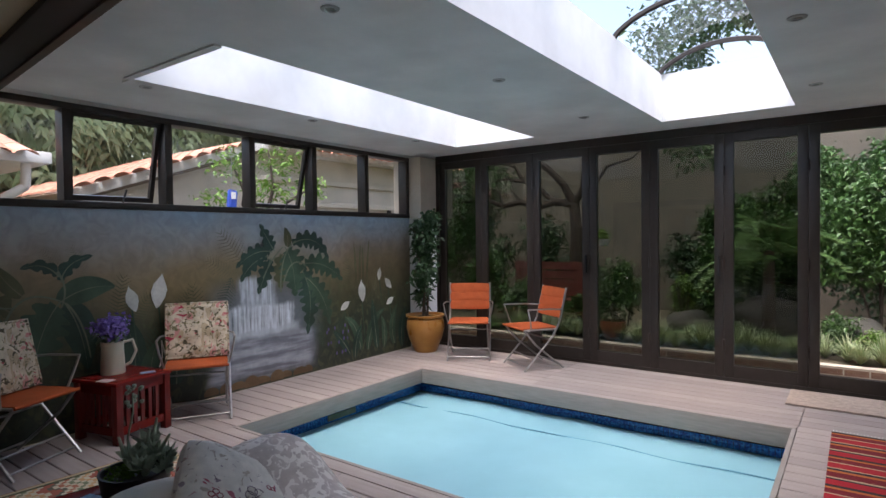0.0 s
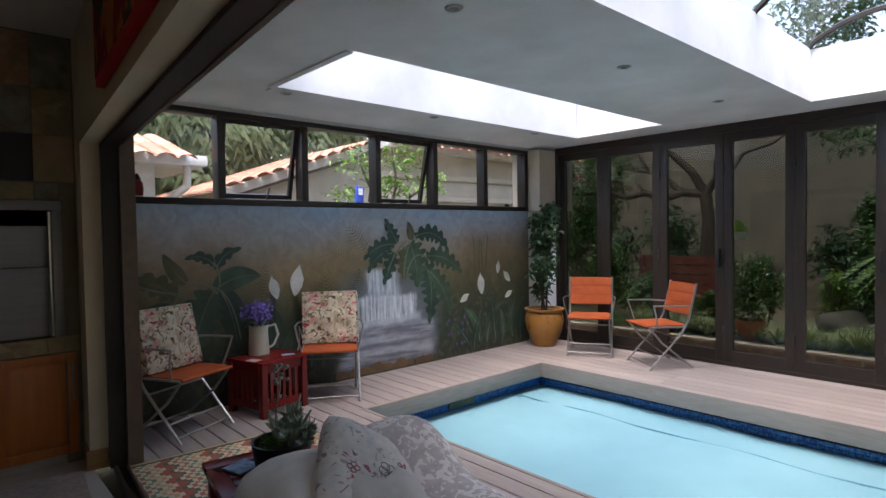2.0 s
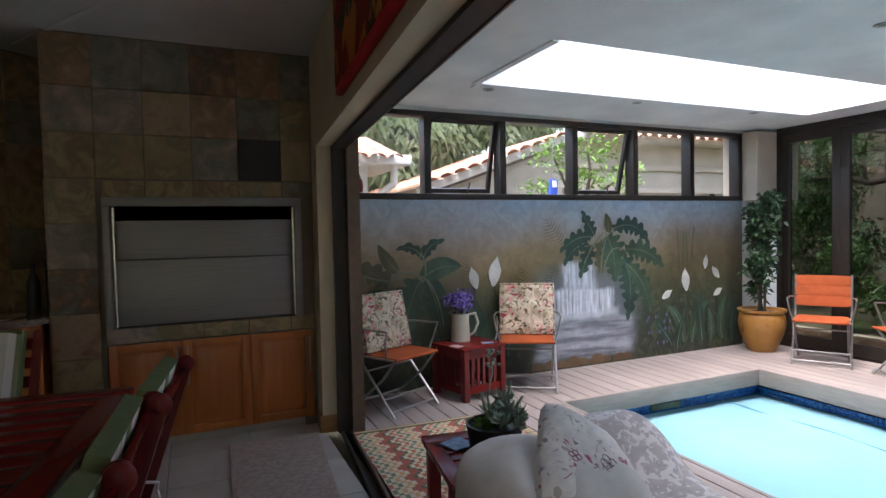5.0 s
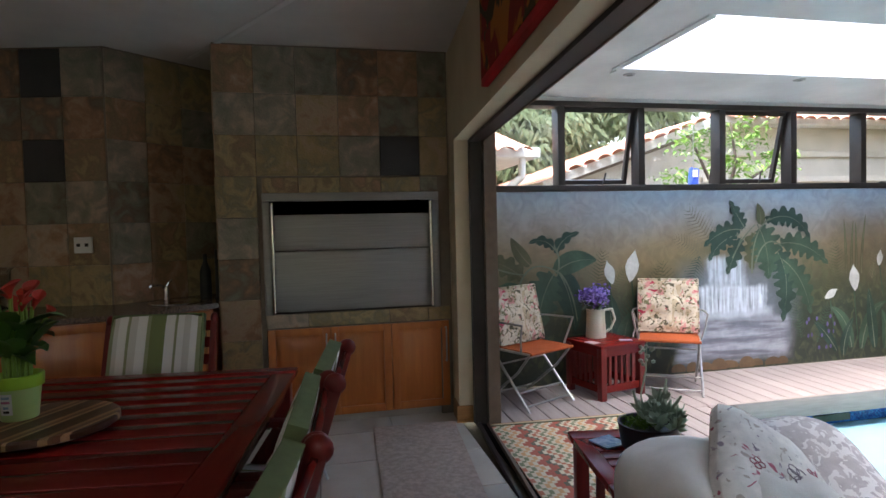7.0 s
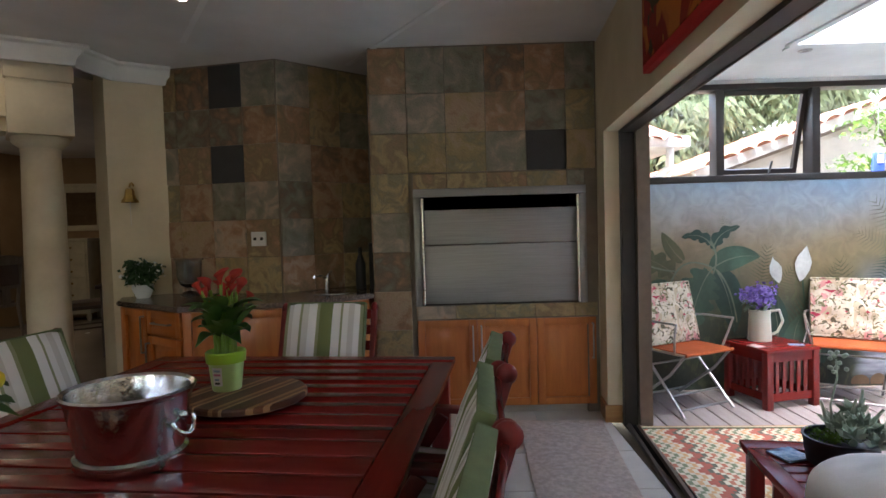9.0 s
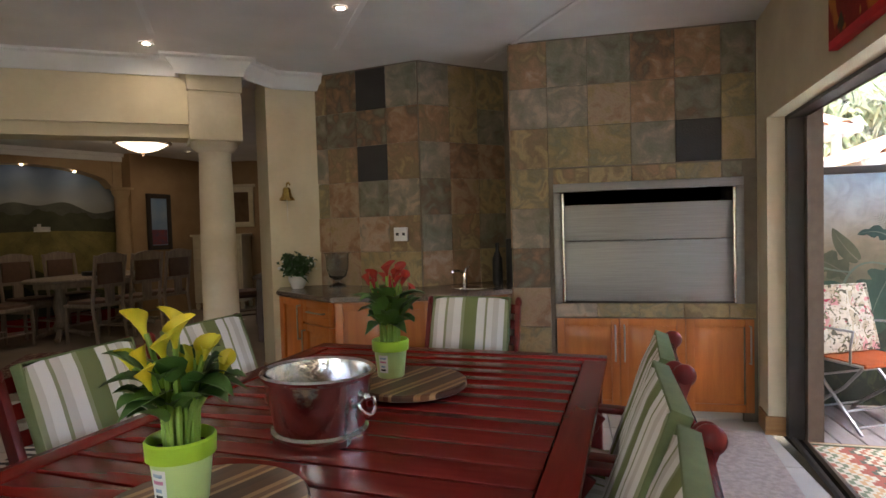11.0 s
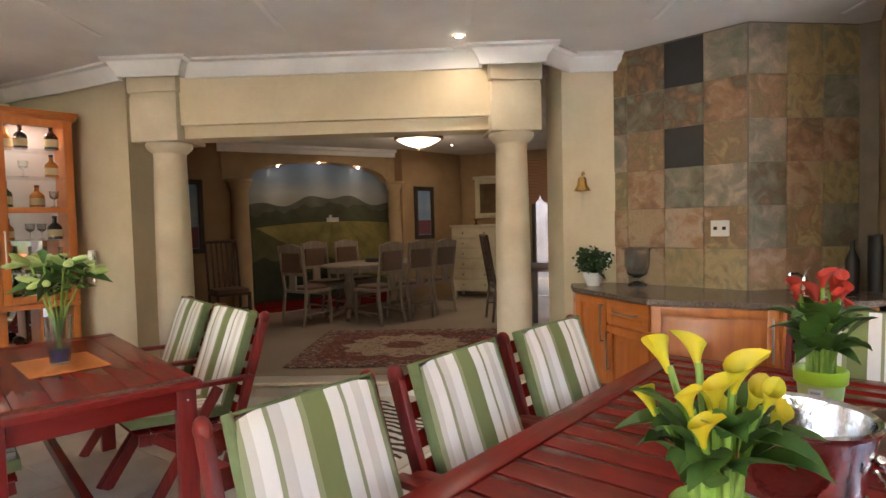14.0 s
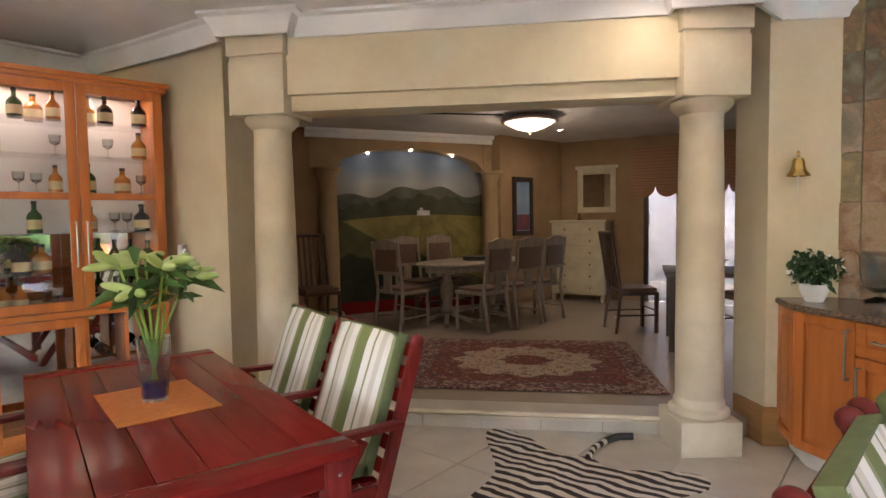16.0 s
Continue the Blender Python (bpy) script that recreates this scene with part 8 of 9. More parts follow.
# chest of drawers and mirror
M['creamwood'] = mat("cream_painted_wood", (0.56, 0.49, 0.34), 0.5, scale=6, fine=0.05)
cd = thing("chest_of_drawers", "tall cream painted chest of drawers", "chest", DM2 @ pose(0.16, -0.02, FZ) @ Matrix.Diagonal((0.86, 0.9, 0.93, 1)))
part("carcass", span(B(), (0, -0.48, 0.12), (0.95, 0, 1.30), 0.006), M['creamwood'], cd)
part("top", span(B(), (-0.03, -0.52, 1.30), (0.98, 0, 1.34), 0.008), M['creamwood'], cd)
for k in range(6):
    z = 0.15 + 0.19 * k
    dr = part("drawer", span(B(), (0.03, -0.50, z), (0.92, -0.475, z + 0.175), 0.006), M['creamwood'], cd)
    for x in (0.25, 0.70):
        part("knob", bmesh_ball((x, -0.515, z + 0.09), 0.018), M['brass'], dr)
for x in (0.04, 0.91):
    for y in (-0.44, -0.04):
        part("foot", lathe(B(), [(0, 0), (0.03, 0), (0.045, 0.06), (0.03, 0.12), (0, 0.12)], 14), M['creamwood'], cd, "", pose(x, y, 0))
mr_ = thing("wall_mirror", "cream-framed mirror over the chest", "mirror", DM2 @ pose(0.45, -0.03, FZ + 1.36) @ Matrix.Diagonal((0.85, 1, 0.85, 1)))
bm = B()
for q in (((0, 0, 0), (0.1, 0.03, 0.8)), ((0.6, 0, 0), (0.7, 0.03, 0.8)), ((0.1, 0, 0), (0.6, 0.03, 0.1)), ((0.1, 0, 0.7), (0.6, 0.03, 0.8))):
    span(bm, *q, 0.006)
span(bm, (-0.04, -0.02, 0.8), (0.74, 0.03, 0.86), 0.01)
part("frame", bm, M['creamwood'], mr_)
part("glass", span(B(), (0.1, 0.012, 0.1), (0.6, 0.018, 0.7)), M['mirror'], mr_)
tr = solid("silver_dish", lathe(B(), [(0, 0), (0.05, 0), (0.015, 0.03), (0.015, 0.06), (0.14, 0.09), (0.13, 0.095), (0, 0.07)], 24), M['brass'], "footed metal dish on the chest", "dish", m=DM2 @ pose(0.55, -0.28, FZ + 1.247))
# armchair beside the niche
copy_thing(SC, pose(-4.35, -7.3, FZ, 0, 0, -20))

# persian rug
M['persian'] = spots("persian_wool", (0.17, 0.05, 0.038), [((0.36, 0.25, 0.17), 17, 0.60), ((0.05, 0.045, 0.065), 15, 0.60), ((0.26, 0.09, 0.055), 22, 0.58)], rough=0.95, bump=0.5)
M['persianc'] = spots("persian_medallion", (0.47, 0.36, 0.25), [((0.22, 0.08, 0.055), 22, 0.575), ((0.12, 0.09, 0.09), 26, 0.60)], rough=0.95, bump=0.5)
M['persianb'] = spots("persian_border", (0.13, 0.05, 0.045), [((0.33, 0.24, 0.17), 22, 0.52), ((0.22, 0.10, 0.08), 17, 0.58)], rough=0.95, bump=0.5)
RM = pose(*along(-0.18, -0.76), FZ + 0.002, 0, 0, AYAW)
rg = thing("persian_rug", "dark red persian rug with a cream medallion", "rug", RM)
RL, RW = 2.05, 1.75
part("field", span(B(), (0.2, -RW + 0.2, 0), (RL - 0.2, -0.2, 0.010)), M['persian'], rg)
bm = B()
for q in (((0, -RW, 0), (0.2, 0, 0.0105)), ((RL - 0.2, -RW, 0), (RL, 0, 0.0105)), ((0.2, -0.2, 0), (RL - 0.2, 0, 0.0105)), ((0.2, -RW, 0), (RL - 0.2, -RW + 0.2, 0.0105))):
    span(bm, *q)
part("border", bm, M['persianb'], rg)
bm = B()
vs = []
for i in range(64):
    a = 2 * math.pi * i / 64
    k = 1 + 0.09 * math.cos(12 * a)
    vs.append(bm.verts.new((RL / 2 + 0.62 * k * math.cos(a), -RW / 2 + 0.52 * k * math.sin(a), 0.0125)))
bm.faces.new(vs)
part("medallion", bm, M['persianc'], rg)
bm = B()
bm.faces.new([bm.verts.new((RL / 2 + 0.22 * (1 + 0.15 * math.cos(8 * 2 * math.pi * i / 40)) * math.cos(2 * math.pi * i / 40), -RW / 2 + 0.18 * math.sin(2 * math.pi * i / 40), 0.0145)) for i in range(40)])
part("medallion_heart", bm, M['persian'], rg)

# zebra skin
zb = bpy.data.materials.new("zebra_hide")
zb.use_nodes = True
nt = zb.node_tree
pb = nt.nodes["Principled BSDF"]
pb.inputs["Roughness"].default_value = 0.85
tc = nt.nodes.new("ShaderNodeTexCoord")
wv = nt.nodes.new("ShaderNodeTexWave")
wv.bands_direction = 'X'
wv.inputs["Scale"].default_value, wv.inputs["Distortion"].default_value, wv.inputs["Detail"].default_value, wv.inputs["Detail Scale"].default_value = 4.2, 5.0, 2.0, 0.9
nt.links.new(tc.outputs["Object"], wv.inputs["Vector"])
rp = nt.nodes.new("ShaderNodeValToRGB")
rp.color_ramp.elements[0].position, rp.color_ramp.elements[1].position = 0.46, 0.54
rp.color_ramp.elements[0].color, rp.color_ramp.elements[1].color = (0.03, 0.02, 0.017, 1), (0.62, 0.56, 0.47, 1)
nt.links.new(wv.outputs["Fac"], rp.inputs[0])
nt.links.new(rp.outputs[0], pb.inputs["Base Color"])
ZM = pose(-3.16, -3.28, 0.002, 0, 0, 3) @ Matrix.Diagonal((1, 0.82, 1, 1))
zs = thing("zebra_skin", "black and white zebra skin rug on the tiles", "rug", ZM)
key = [(-0.02, 0.0), (0.05, -0.22), (-0.10, -0.55), (-0.12, -0.80), (0.0, -0.86), (0.25, -0.62), (0.5, -0.42), (0.95, -0.40), (1.35, -0.55), (1.5, -0.45), (1.45, -0.2), (1.6, 0.0), (1.45, 0.2), (1.5, 0.5), (1.3, 0.55), (0.95, 0.38), (0.5, 0.42), (0.25, 0.62), (0.0, 0.80), (-0.14, 0.72), (-0.08, 0.5), (0.05, 0.2)]
pts = []
nk = len(key)
for i in range(nk):
    p0, p1, p2, p3 = (Vector(key[(i + k) % nk]) for k in (-1, 0, 1, 2))
    for s in range(5):
        u = s / 5
        pts.append(0.5 * (2 * p1 + (p2 - p0) * u + (2 * p0 - 5 * p1 + 4 * p2 - p3) * u * u + (3 * p1 - p0 - 3 * p2 + p3) * u ** 3))
bm = B()
f = bm.faces.new([bm.verts.new((p.x, p.y, 0.006)) for p in pts])
e = bmesh.ops.extrude_face_region(bm, geom=[f])
for v in e["geom"]:
    if isinstance(v, bmesh.types.BMVert):
        v.co.z = 0.0
bmesh.ops.triangulate(bm, faces=bm.faces[:])
part("hide", bm, zb, zs, flat=True)
bm = B()
tube(bm, [(0.0, 0.0, 0.008), (-0.16, -0.03, 0.012), (-0.30, 0.0, 0.014)], 0.02, 8)
part("tail", bm, zb, zs)
part("tail_tuft", tube(B(), [(-0.30, 0.0, 0.016), (-0.40, 0.05, 0.018), (-0.46, 0.14, 0.016)], 0.024, 8), M['black'], zs)

# ---- garden behind the folding doors ----
GZ = -0.35
solid("ground", span(B(), (-400, -400, GZ - 0.3), (400, 400, GZ)), M['ground'], "bare garden earth with moss", "ground", "structure")
solid("garden_bank", prism(B(), [(-6, 7.95), (5, 7.95), (5, 13.0), (-6, 13.0)], GZ, 0.0), M['ground'], "planted bank behind the low brick wall", "ground", "structure")
pv = thing("paving_path", "beige paving along the folding doors", "paving", kind="structure")
me = slab_mesh("paver", (0.392, 0.392, 0.05), M['paving'], 0.006)
for i in range(18):
    for j in range(2):
        piece("paver", me, pv, pose(-4.6 + 0.4 * i, 6.92 + 0.4 * j, GZ + 0.05))
bw = thing("garden_brick_wall", "low face-brick planter wall", "wall", kind="structure")
me = slab_mesh("brick", (0.215, 0.07, 0.10), M['brick'], 0.006)
part("mortar", span(B(), (-5, 7.79, GZ), (3, 7.93, 0.01)), M['stucco'], bw)
for j in range(4):
    for i in range(34):
        piece("brick", me, bw, pose(-4.9 + 0.225 * i + (0.11 if j % 2 else 0), 7.787, GZ + 0.05 + 0.085 * j, 90, 0, 0))
solid("boundary_wall", span(B(), (-9, 11.6, GZ), (6, 11.8, 3.3)), M['gardenwall'], "weathered plastered garden boundary wall", "wall", "structure")
solid("boundary_wall_side", span(B(), (5.0, 6.9, GZ), (5.2, 11.6, 3.3)), M['gardenwall'], "weathered plastered garden side wall", "wall", "structure")


def shrub(label, c, radii, n, size, material, seed, trunk=True, slim=0.5):
    """A bush: short stems and several uneven clumps of leaves."""
    r = random.Random(seed)
    s = thing("shrub", label, "shrub", pose(c[0], c[1], c[2]))
    bm = B()
    for k in range(5):
        a = r.uniform(0, 6.28)
        tube(bm, [(0, 0, -0.05), (radii[0] * 0.3 * math.cos(a), radii[1] * 0.3 * math.sin(a), radii[2] * 0.8), (radii[0] * 0.7 * math.cos(a), radii[1] * 0.7 * math.sin(a), radii[2] * 1.4)], 0.012, 5)
    part("stems", bm, M['bark'], s)
    pts = []
    for k in range(7):
        o = (r.uniform(-0.55, 0.55) * radii[0], r.uniform(-0.5, 0.5) * radii[1], radii[2] * r.uniform(0.45, 1.5))
        q = r.uniform(0.45, 0.7)
        pts += blob_points(r, o, (radii[0] * q, radii[1] * q, radii[2] * q), n // 7, 0.25)
    o = new("foliage", leaves_mesh("foliage", pts, size, material, r, 0.35, slim))
    o.parent = s
    return s




def arching(name, n, L, w, material, seed, el=(0.5, 1.4), bend=0.9):
    """A tuft of arching strap leaves in one mesh."""
    r = random.Random(seed)
    v, f = [], []
    for i in range(n):
        a, e = r.uniform(0, 6.28), r.uniform(*el)
        l = L * r.uniform(0.6, 1.1)
        sd = Vector((-math.sin(a), math.cos(a), 0)) * w
        k = len(v)
        for q in range(5):
            u = q / 4
            e2 = e - bend * u * u * 1.5
            p = Vector((math.cos(a) * math.cos(e) * l * u, math.sin(a) * math.cos(e) * l * u, l * (math.sin(e) * u - bend * 0.55 * u * u)))
            ww = sd * (1 - u * 0.95)
            v += [tuple(p - ww), tuple(p + ww)]
        for q in range(4):
            f.append((k + 2 * q, k + 2 * q + 1, k + 2 * q + 3, k + 2 * q + 2))
    m = bpy.data.meshes.new(name)
    m.from_pydata(v, [], f)
    m.materials.append(material)
    return m


gm = [arching("grass_tuft", 130, 0.52, 0.007, M['grass'], 40 + i, (0.7, 1.5), 0.75) for i in range(3)]
r = random.Random(6)
for i in range(40):
    g = new("grass_tuft", gm[i % 3])
    g.matrix_basis = pose(-3.9 + 0.16 * i + r.uniform(-0.06, 0.06), 8.05 + r.uniform(-0.03, 0.22), 0.0, 0, 0, r.uniform(0, 360)) @ Matrix.Diagonal((r.uniform(0.8, 1.2),) * 3 + (1,))
    tagged(g, "tuft of pale striped ornamental grass", "grass", "grass along the planter")
for c, rad, n, sz, mt, sd, lb in (((0.62, 9.05, 0), (0.8, 0.5, 1.2), 11000, 0.085, 'leaf', 1, "tall glossy green hedge bush"), ((-0.35, 10.2, 0), (0.8, 0.4, 1.25), 5200, 0.09, 'leaf', 21, "tall green hedge at the garden wall"), ((0.9, 10.6, 0), (1.1, 0.4, 1.5), 5200, 0.10, 'leafdark', 22, "tall dark hedge at the garden wall"), ((-1.75, 10.8, 0), (0.9, 0.4, 0.8), 3000, 0.09, 'leafdark', 23, "dark hedge at the garden wall"), ((2.1, 9.2, 0), (0.9, 0.7, 1.2), 3200, 0.10, 'leaf', 2, "tall glossy green hedge bush"),
                                 ((-1.15, 9.3, 0), (0.34, 0.3, 0.85), 1800, 0.08, 'leaf', 3, "slim leafy green garden bush"), ((-2.95, 8.55, 0), (0.42, 0.3, 0.30), 1800, 0.09, 'leaf', 5, "low ferny green garden bush"),
                                 ((-4.05, 8.55, 0), (0.5, 0.35, 0.42), 2600, 0.075, 'leaf', 6, "leafy green garden bush"), ((-4.7, 8.8, 0), (0.5, 0.4, 0.72), 2600, 0.075, 'leaf', 7, "leafy green garden bush"),
                                 ((-5.7, 9.6, 0), (0.8, 0.6, 1.2), 2600, 0.10, 'leaf', 8, "leafy green garden bush"), ((-3.6, 10.3, 0), (0.9, 0.4, 0.62), 2600, 0.085, 'leafdark', 9, "dark green garden bush"),
                                 ((-1.75, 9.6, 0.0), (0.24, 0.2, 0.50), 800, 0.065, 'leafbright', 14, "yellow-green leafy garden bush"), ((-2.42, 9.0, 0.0), (0.26, 0.22, 0.62), 1500, 0.07, 'leaf', 12, "upright green garden bush"),
                                 ((-0.72, 8.55, 0), (0.42, 0.2, 0.20), 1400, 0.055, 'leaf', 15, "low green border plant"), ((0.18, 8.5, 0), (0.26, 0.2, 0.26), 1200, 0.055, 'leaf', 16, "low green border plant"),
                                 ((0.62, 8.42, 0), (0.26, 0.2, 0.20), 1000, 0.05, 'leafbright', 10, "low yellow-green border plant"), ((3.4, 9.6, 0), (0.9, 0.7, 1.2), 2000, 0.11, 'leaf', 13, "leafy green garden bush"),
                                 ((-0.9, 10.7, 0), (0.9, 0.4, 1.1), 3200, 0.10, 'leafdark', 33, "dense dark hedge at the garden wall"), ((-5.2, 11.0, 0), (1.1, 0.4, 0.9), 2600, 0.11, 'leafdark', 31, "dense dark hedge at the garden wall")):
    shrub(lb, c, rad, n, sz, M[mt], sd)
shrub("feathery green shrub behind the palm", (-0.75, 9.4, 0.5), (0.55, 0.35, 0.75), 5000, 0.075, M['leaf'], 84)
shrub("airy green branches before the garden wall", (-5.4, 9.4, 1.0), (0.8, 0.4, 0.9), 3800, 0.07, M['leaf'], 85)
shrub("leafy green bush hanging over the garden path", (0.35, 9.6, 1.1), (0.8, 0.4, 0.85), 7000, 0.085, M['leaf'], 81)
shrub("leafy green bush hanging over the garden path", (1.25, 9.5, 0.9), (0.8, 0.4, 0.95), 7000, 0.085, M['leaf'], 82)
shrub("dark leafy bush before the garden wall", (-1.2, 10.6, 0.9), (0.6, 0.3, 0.6), 3500, 0.08, M['leaf'], 83)
# palm-like fronds
fr = bpy.data.meshes.new("palm_frond")
r = random.Random(17)
pf = thing("garden_palm", "feathery green palm in the garden", "palm", pose(-0.52, 8.75, 0.0) @ Matrix.Diagonal((1.0, 0.8, 1.35, 1)))
part("stem", rod(B(), (0, 0, -0.05), (0, 0, 0.9), 0.09, 0.06, 10), M['bark'], pf)
v, f = [], []
for k in range(34):
    a, e = k * 2.4, r.uniform(0.1, 1.25)
    L = r.uniform(0.7, 1.05)
    for q in range(16):
        u = 0.15 + 0.85 * q / 16
        c = Vector((math.cos(a) * math.cos(e) * L * u, math.sin(a) * math.cos(e) * L * u, 0.85 + L * (math.sin(e) * u - 0.55 * u * u)))
        for s in (-1, 1):
            sd = Vector((-math.sin(a), math.cos(a), -0.25)) * s * 0.20 * (1 - 0.6 * u)
            fw = Vector((math.cos(a), math.sin(a), 0)) * 0.11
            n0 = len(v)
            v += [tuple(c), tuple(c + sd * 0.5 + fw * 0.5 + Vector((0, 0, 0.012))), tuple(c + sd + fw), tuple(c + sd * 0.5 + fw * 0.3 - Vector((0, 0, 0.006)))]
            f.append((n0, n0 + 1, n0 + 2, n0 + 3))
fr.from_pydata(v, [], f)
fr.materials.append(M['palmleaf'])
o = new("fronds", fr)
o.parent = pf


def tree(name, label, base, limbs, leaf_pts, size, material, seed, slim=0.5, droop=0.4):
    t = thing(name, label, "tree", pose(*base))
    bm = B()
    for path, r0, r1 in limbs:
        n = len(path) - 1
        for i in range(n):
            rod(bm, path[i], path[i + 1], r0 + (r1 - r0) * i / n, r0 + (r1 - r0) * (i + 1) / n, 9)
            bmesh.ops.create_icosphere(bm, subdivisions=1, radius=r0 + (r1 - r0) * (i + 1) / n, matrix=Matrix.Translation(path[i + 1]))
    part("trunk", bm, M['bark'], t)
    rr = random.Random(seed)
    pts = []
    for c, R, n in leaf_pts:
        pts += blob_points(rr, c, R, n, 0.25)
    o = new("crown", leaves_mesh("crown", pts, size, material, rr, droop, slim))
    o.parent = t
    return t


tree("garden_tree", "gnarled garden tree with wide twisting limbs", (-3.35, 9.4, 0), [
    ([(0, 0, -0.1), (0.04, 0, 0.5), (-0.03, -0.05, 1.0), (0.02, -0.1, 1.55), (-0.02, -0.1, 1.95)], 0.12, 0.085),
    ([(-0.02, -0.1, 1.95), (-0.35, -0.2, 2.0), (-0.62, -0.3, 1.9), (-0.9, -0.3, 2.02), (-1.25, -0.3, 1.96), (-1.6, -0.35, 2.1), (-2.1, -0.4, 2.06), (-2.7, -0.4, 2.3)], 0.07, 0.022),
    ([(-0.35, -0.2, 2.0), (-0.6, -0.25, 2.25), (-0.85, -0.3, 2.36), (-1.0, -0.3, 2.62), (-1.5, -0.4, 2.8)], 0.05, 0.018),
    ([(-0.85, -0.3, 2.36), (-1.2, -0.35, 2.42), (-1.55, -0.4, 2.36), (-1.9, -0.4, 2.55)], 0.03, 0.012),
    ([(-0.02, -0.1, 1.95), (-0.18, -0.2, 2.3), (-0.5, -0.25, 2.62), (-0.8, -0.25, 2.75), (-1.0, -0.3, 3.05)], 0.07, 0.03),
    ([(-0.02, -0.1, 1.95), (0.18, -0.2, 2.2), (0.2, -0.25, 2.45), (0.5, -0.3, 2.75), (0.6, -0.3, 3.1)], 0.06, 0.02),
    ([(0.18, -0.2, 2.2), (0.42, -0.25, 2.28), (0.6, -0.3, 2.5), (1.0, -0.3, 2.6), (1.4, -0.3, 2.95)], 0.035, 0.012),
    ([(-1.25, -0.3, 1.96), (-1.3, -0.35, 2.2), (-1.55, -0.4, 2.35)], 0.025, 0.010),
    ([(-0.9, -0.3, 2.02), (-1.05, -0.35, 2.2), (-1.0, -0.35, 2.4)], 0.025, 0.010)],
     [((-1.9, -0.5, 2.75), (0.9, 0.6, 0.45), 900), ((0.6, -0.3, 3.15), (0.9, 0.7, 0.4), 800), ((-0.7, -0.3, 3.2), (0.9, 0.6, 0.4), 800), ((1.6, -0.2, 3.0), (0.8, 0.5, 0.45), 800), ((-2.1, -0.5, 2.15), (0.45, 0.35, 0.3), 260), ((-1.4, -0.3, 2.45), (0.5, 0.3, 0.25), 160), ((1.9, -0.2, 2.55), (0.5, 0.4, 0.35), 260)], 0.085, M['leaf'], 3)
tree("tall_tree", "tall broad tree above the roof lights", (0.4, 12.5, 0), [
    ([(0, 0, -0.3), (0.1, 0, 2), (0, -0.1, 4.2)], 0.2, 0.13), ([(0, -0.1, 4.2), (-0.8, -0.8, 5.2), (-1.6, -1.5, 6.4)], 0.1, 0.03), ([(0, -0.1, 4.2), (0.6, -0.8, 5.4), (0.8, -1.6, 6.8)], 0.1, 0.03)],
     [((-1.4, -1.2, 5.6), (1.5, 1.3, 1.2), 2600), ((0.6, -1.4, 6.0), (1.5, 1.3, 1.3), 2600), ((-0.3, -1.8, 7.2), (1.6, 1.3, 1.0), 2200), ((-2.8, -0.6, 5.0), (1.2, 1.0, 1.1), 1600), ((2.0, -1.0, 5.2), (1.2, 1.0, 1.1), 1600)], 0.13, M['leafdark'], 5)
pt2 = potted_bush("garden_pot_plant", "leafy plant in a terracotta garden pot", pose(-2.33, 8.15, 0.0), 0.17, 0.26, 0.28, 0.85, M['leaf'], M['terracotta'], 900, M['white'], 0.07)
hb = thing("hanging_basket", "hanging basket of trailing green plants", "plant", pose(-2.54, 8.3, 1.28))
part("bowl", lathe(B(), [(0, 0), (0.08, 0.0), (0.13, 0.10), (0.12, 0.10), (0, 0.02)], 20), M['white'], hb)
bm = B()
for k in range(3):
    a = 2.1 * k
    rod(bm, (0.12 * math.cos(a), 0.12 * math.sin(a), 0.1), (0, 0, 0.6), 0.003, seg=5)
rod(bm, (0, 0, 0.6), (0, 0, 1.2), 0.003, seg=5)
part("hanger", bm, M['galv'], hb)
r = random.Random(44)
o = new("leaves", leaves_mesh("leaves", blob_points(r, (0, 0, 0.15), (0.16, 0.16, 0.14), 260, 0.1), 0.06, M['leafbright'], r, 0.5, 0.4))
o.parent = hb
bn = thing("garden_bench", "red-brown wooden garden bench behind the bushes", "bench", pose(-3.78, 9.0, 0.0, 0, 0, 5))
for k in range(4):
    part("back_slat", span(B(), (-0.6, 0.2, 0.44 + 0.145 * k), (0.6, 0.23, 0.565 + 0.145 * k)), M['redwood'], bn)
for x in (-0.55, 0.55):
    part("post", span(B(), (x - 0.04, 0.19, 0), (x + 0.04, 0.25, 1.0)), M['redwood'], bn)
part("seat", span(B(), (-0.6, -0.2, 0.38), (0.6, 0.2, 0.42)), M['redwood'], bn)

# border ferns and boulders
fern_meshes = []
for k in range(3):
    r = random.Random(70 + k)
    v, f = [], []
    for q in range(16):
        a, e, L = q * 2.4, r.uniform(0.35, 1.1), r.uniform(0.32, 0.5)
        for i in range(14):
            u = 0.12 + 0.88 * i / 14
            c = Vector((math.cos(a) * math.cos(e) * L * u, math.sin(a) * math.cos(e) * L * u, L * (math.sin(e) * u - 0.55 * u * u)))
            for sd in (-1, 1):
                out = Vector((-math.sin(a), math.cos(a), -0.15)) * sd * 0.10 * math.sin(math.pi * (0.2 + 0.75 * u))
                fw = Vector((math.cos(a), math.sin(a), 0)) * 0.02
                n0 = len(v)
                v += [tuple(c - fw * 0.4), tuple(c + out + fw), tuple(c + fw * 0.5)]
                f.append((n0, n0 + 1, n0 + 2))
    me = bpy.data.meshes.new("fern")
    me.from_pydata(v, [], f)
    me.materials.append(M['leaf'])
    fern_meshes.append(me)
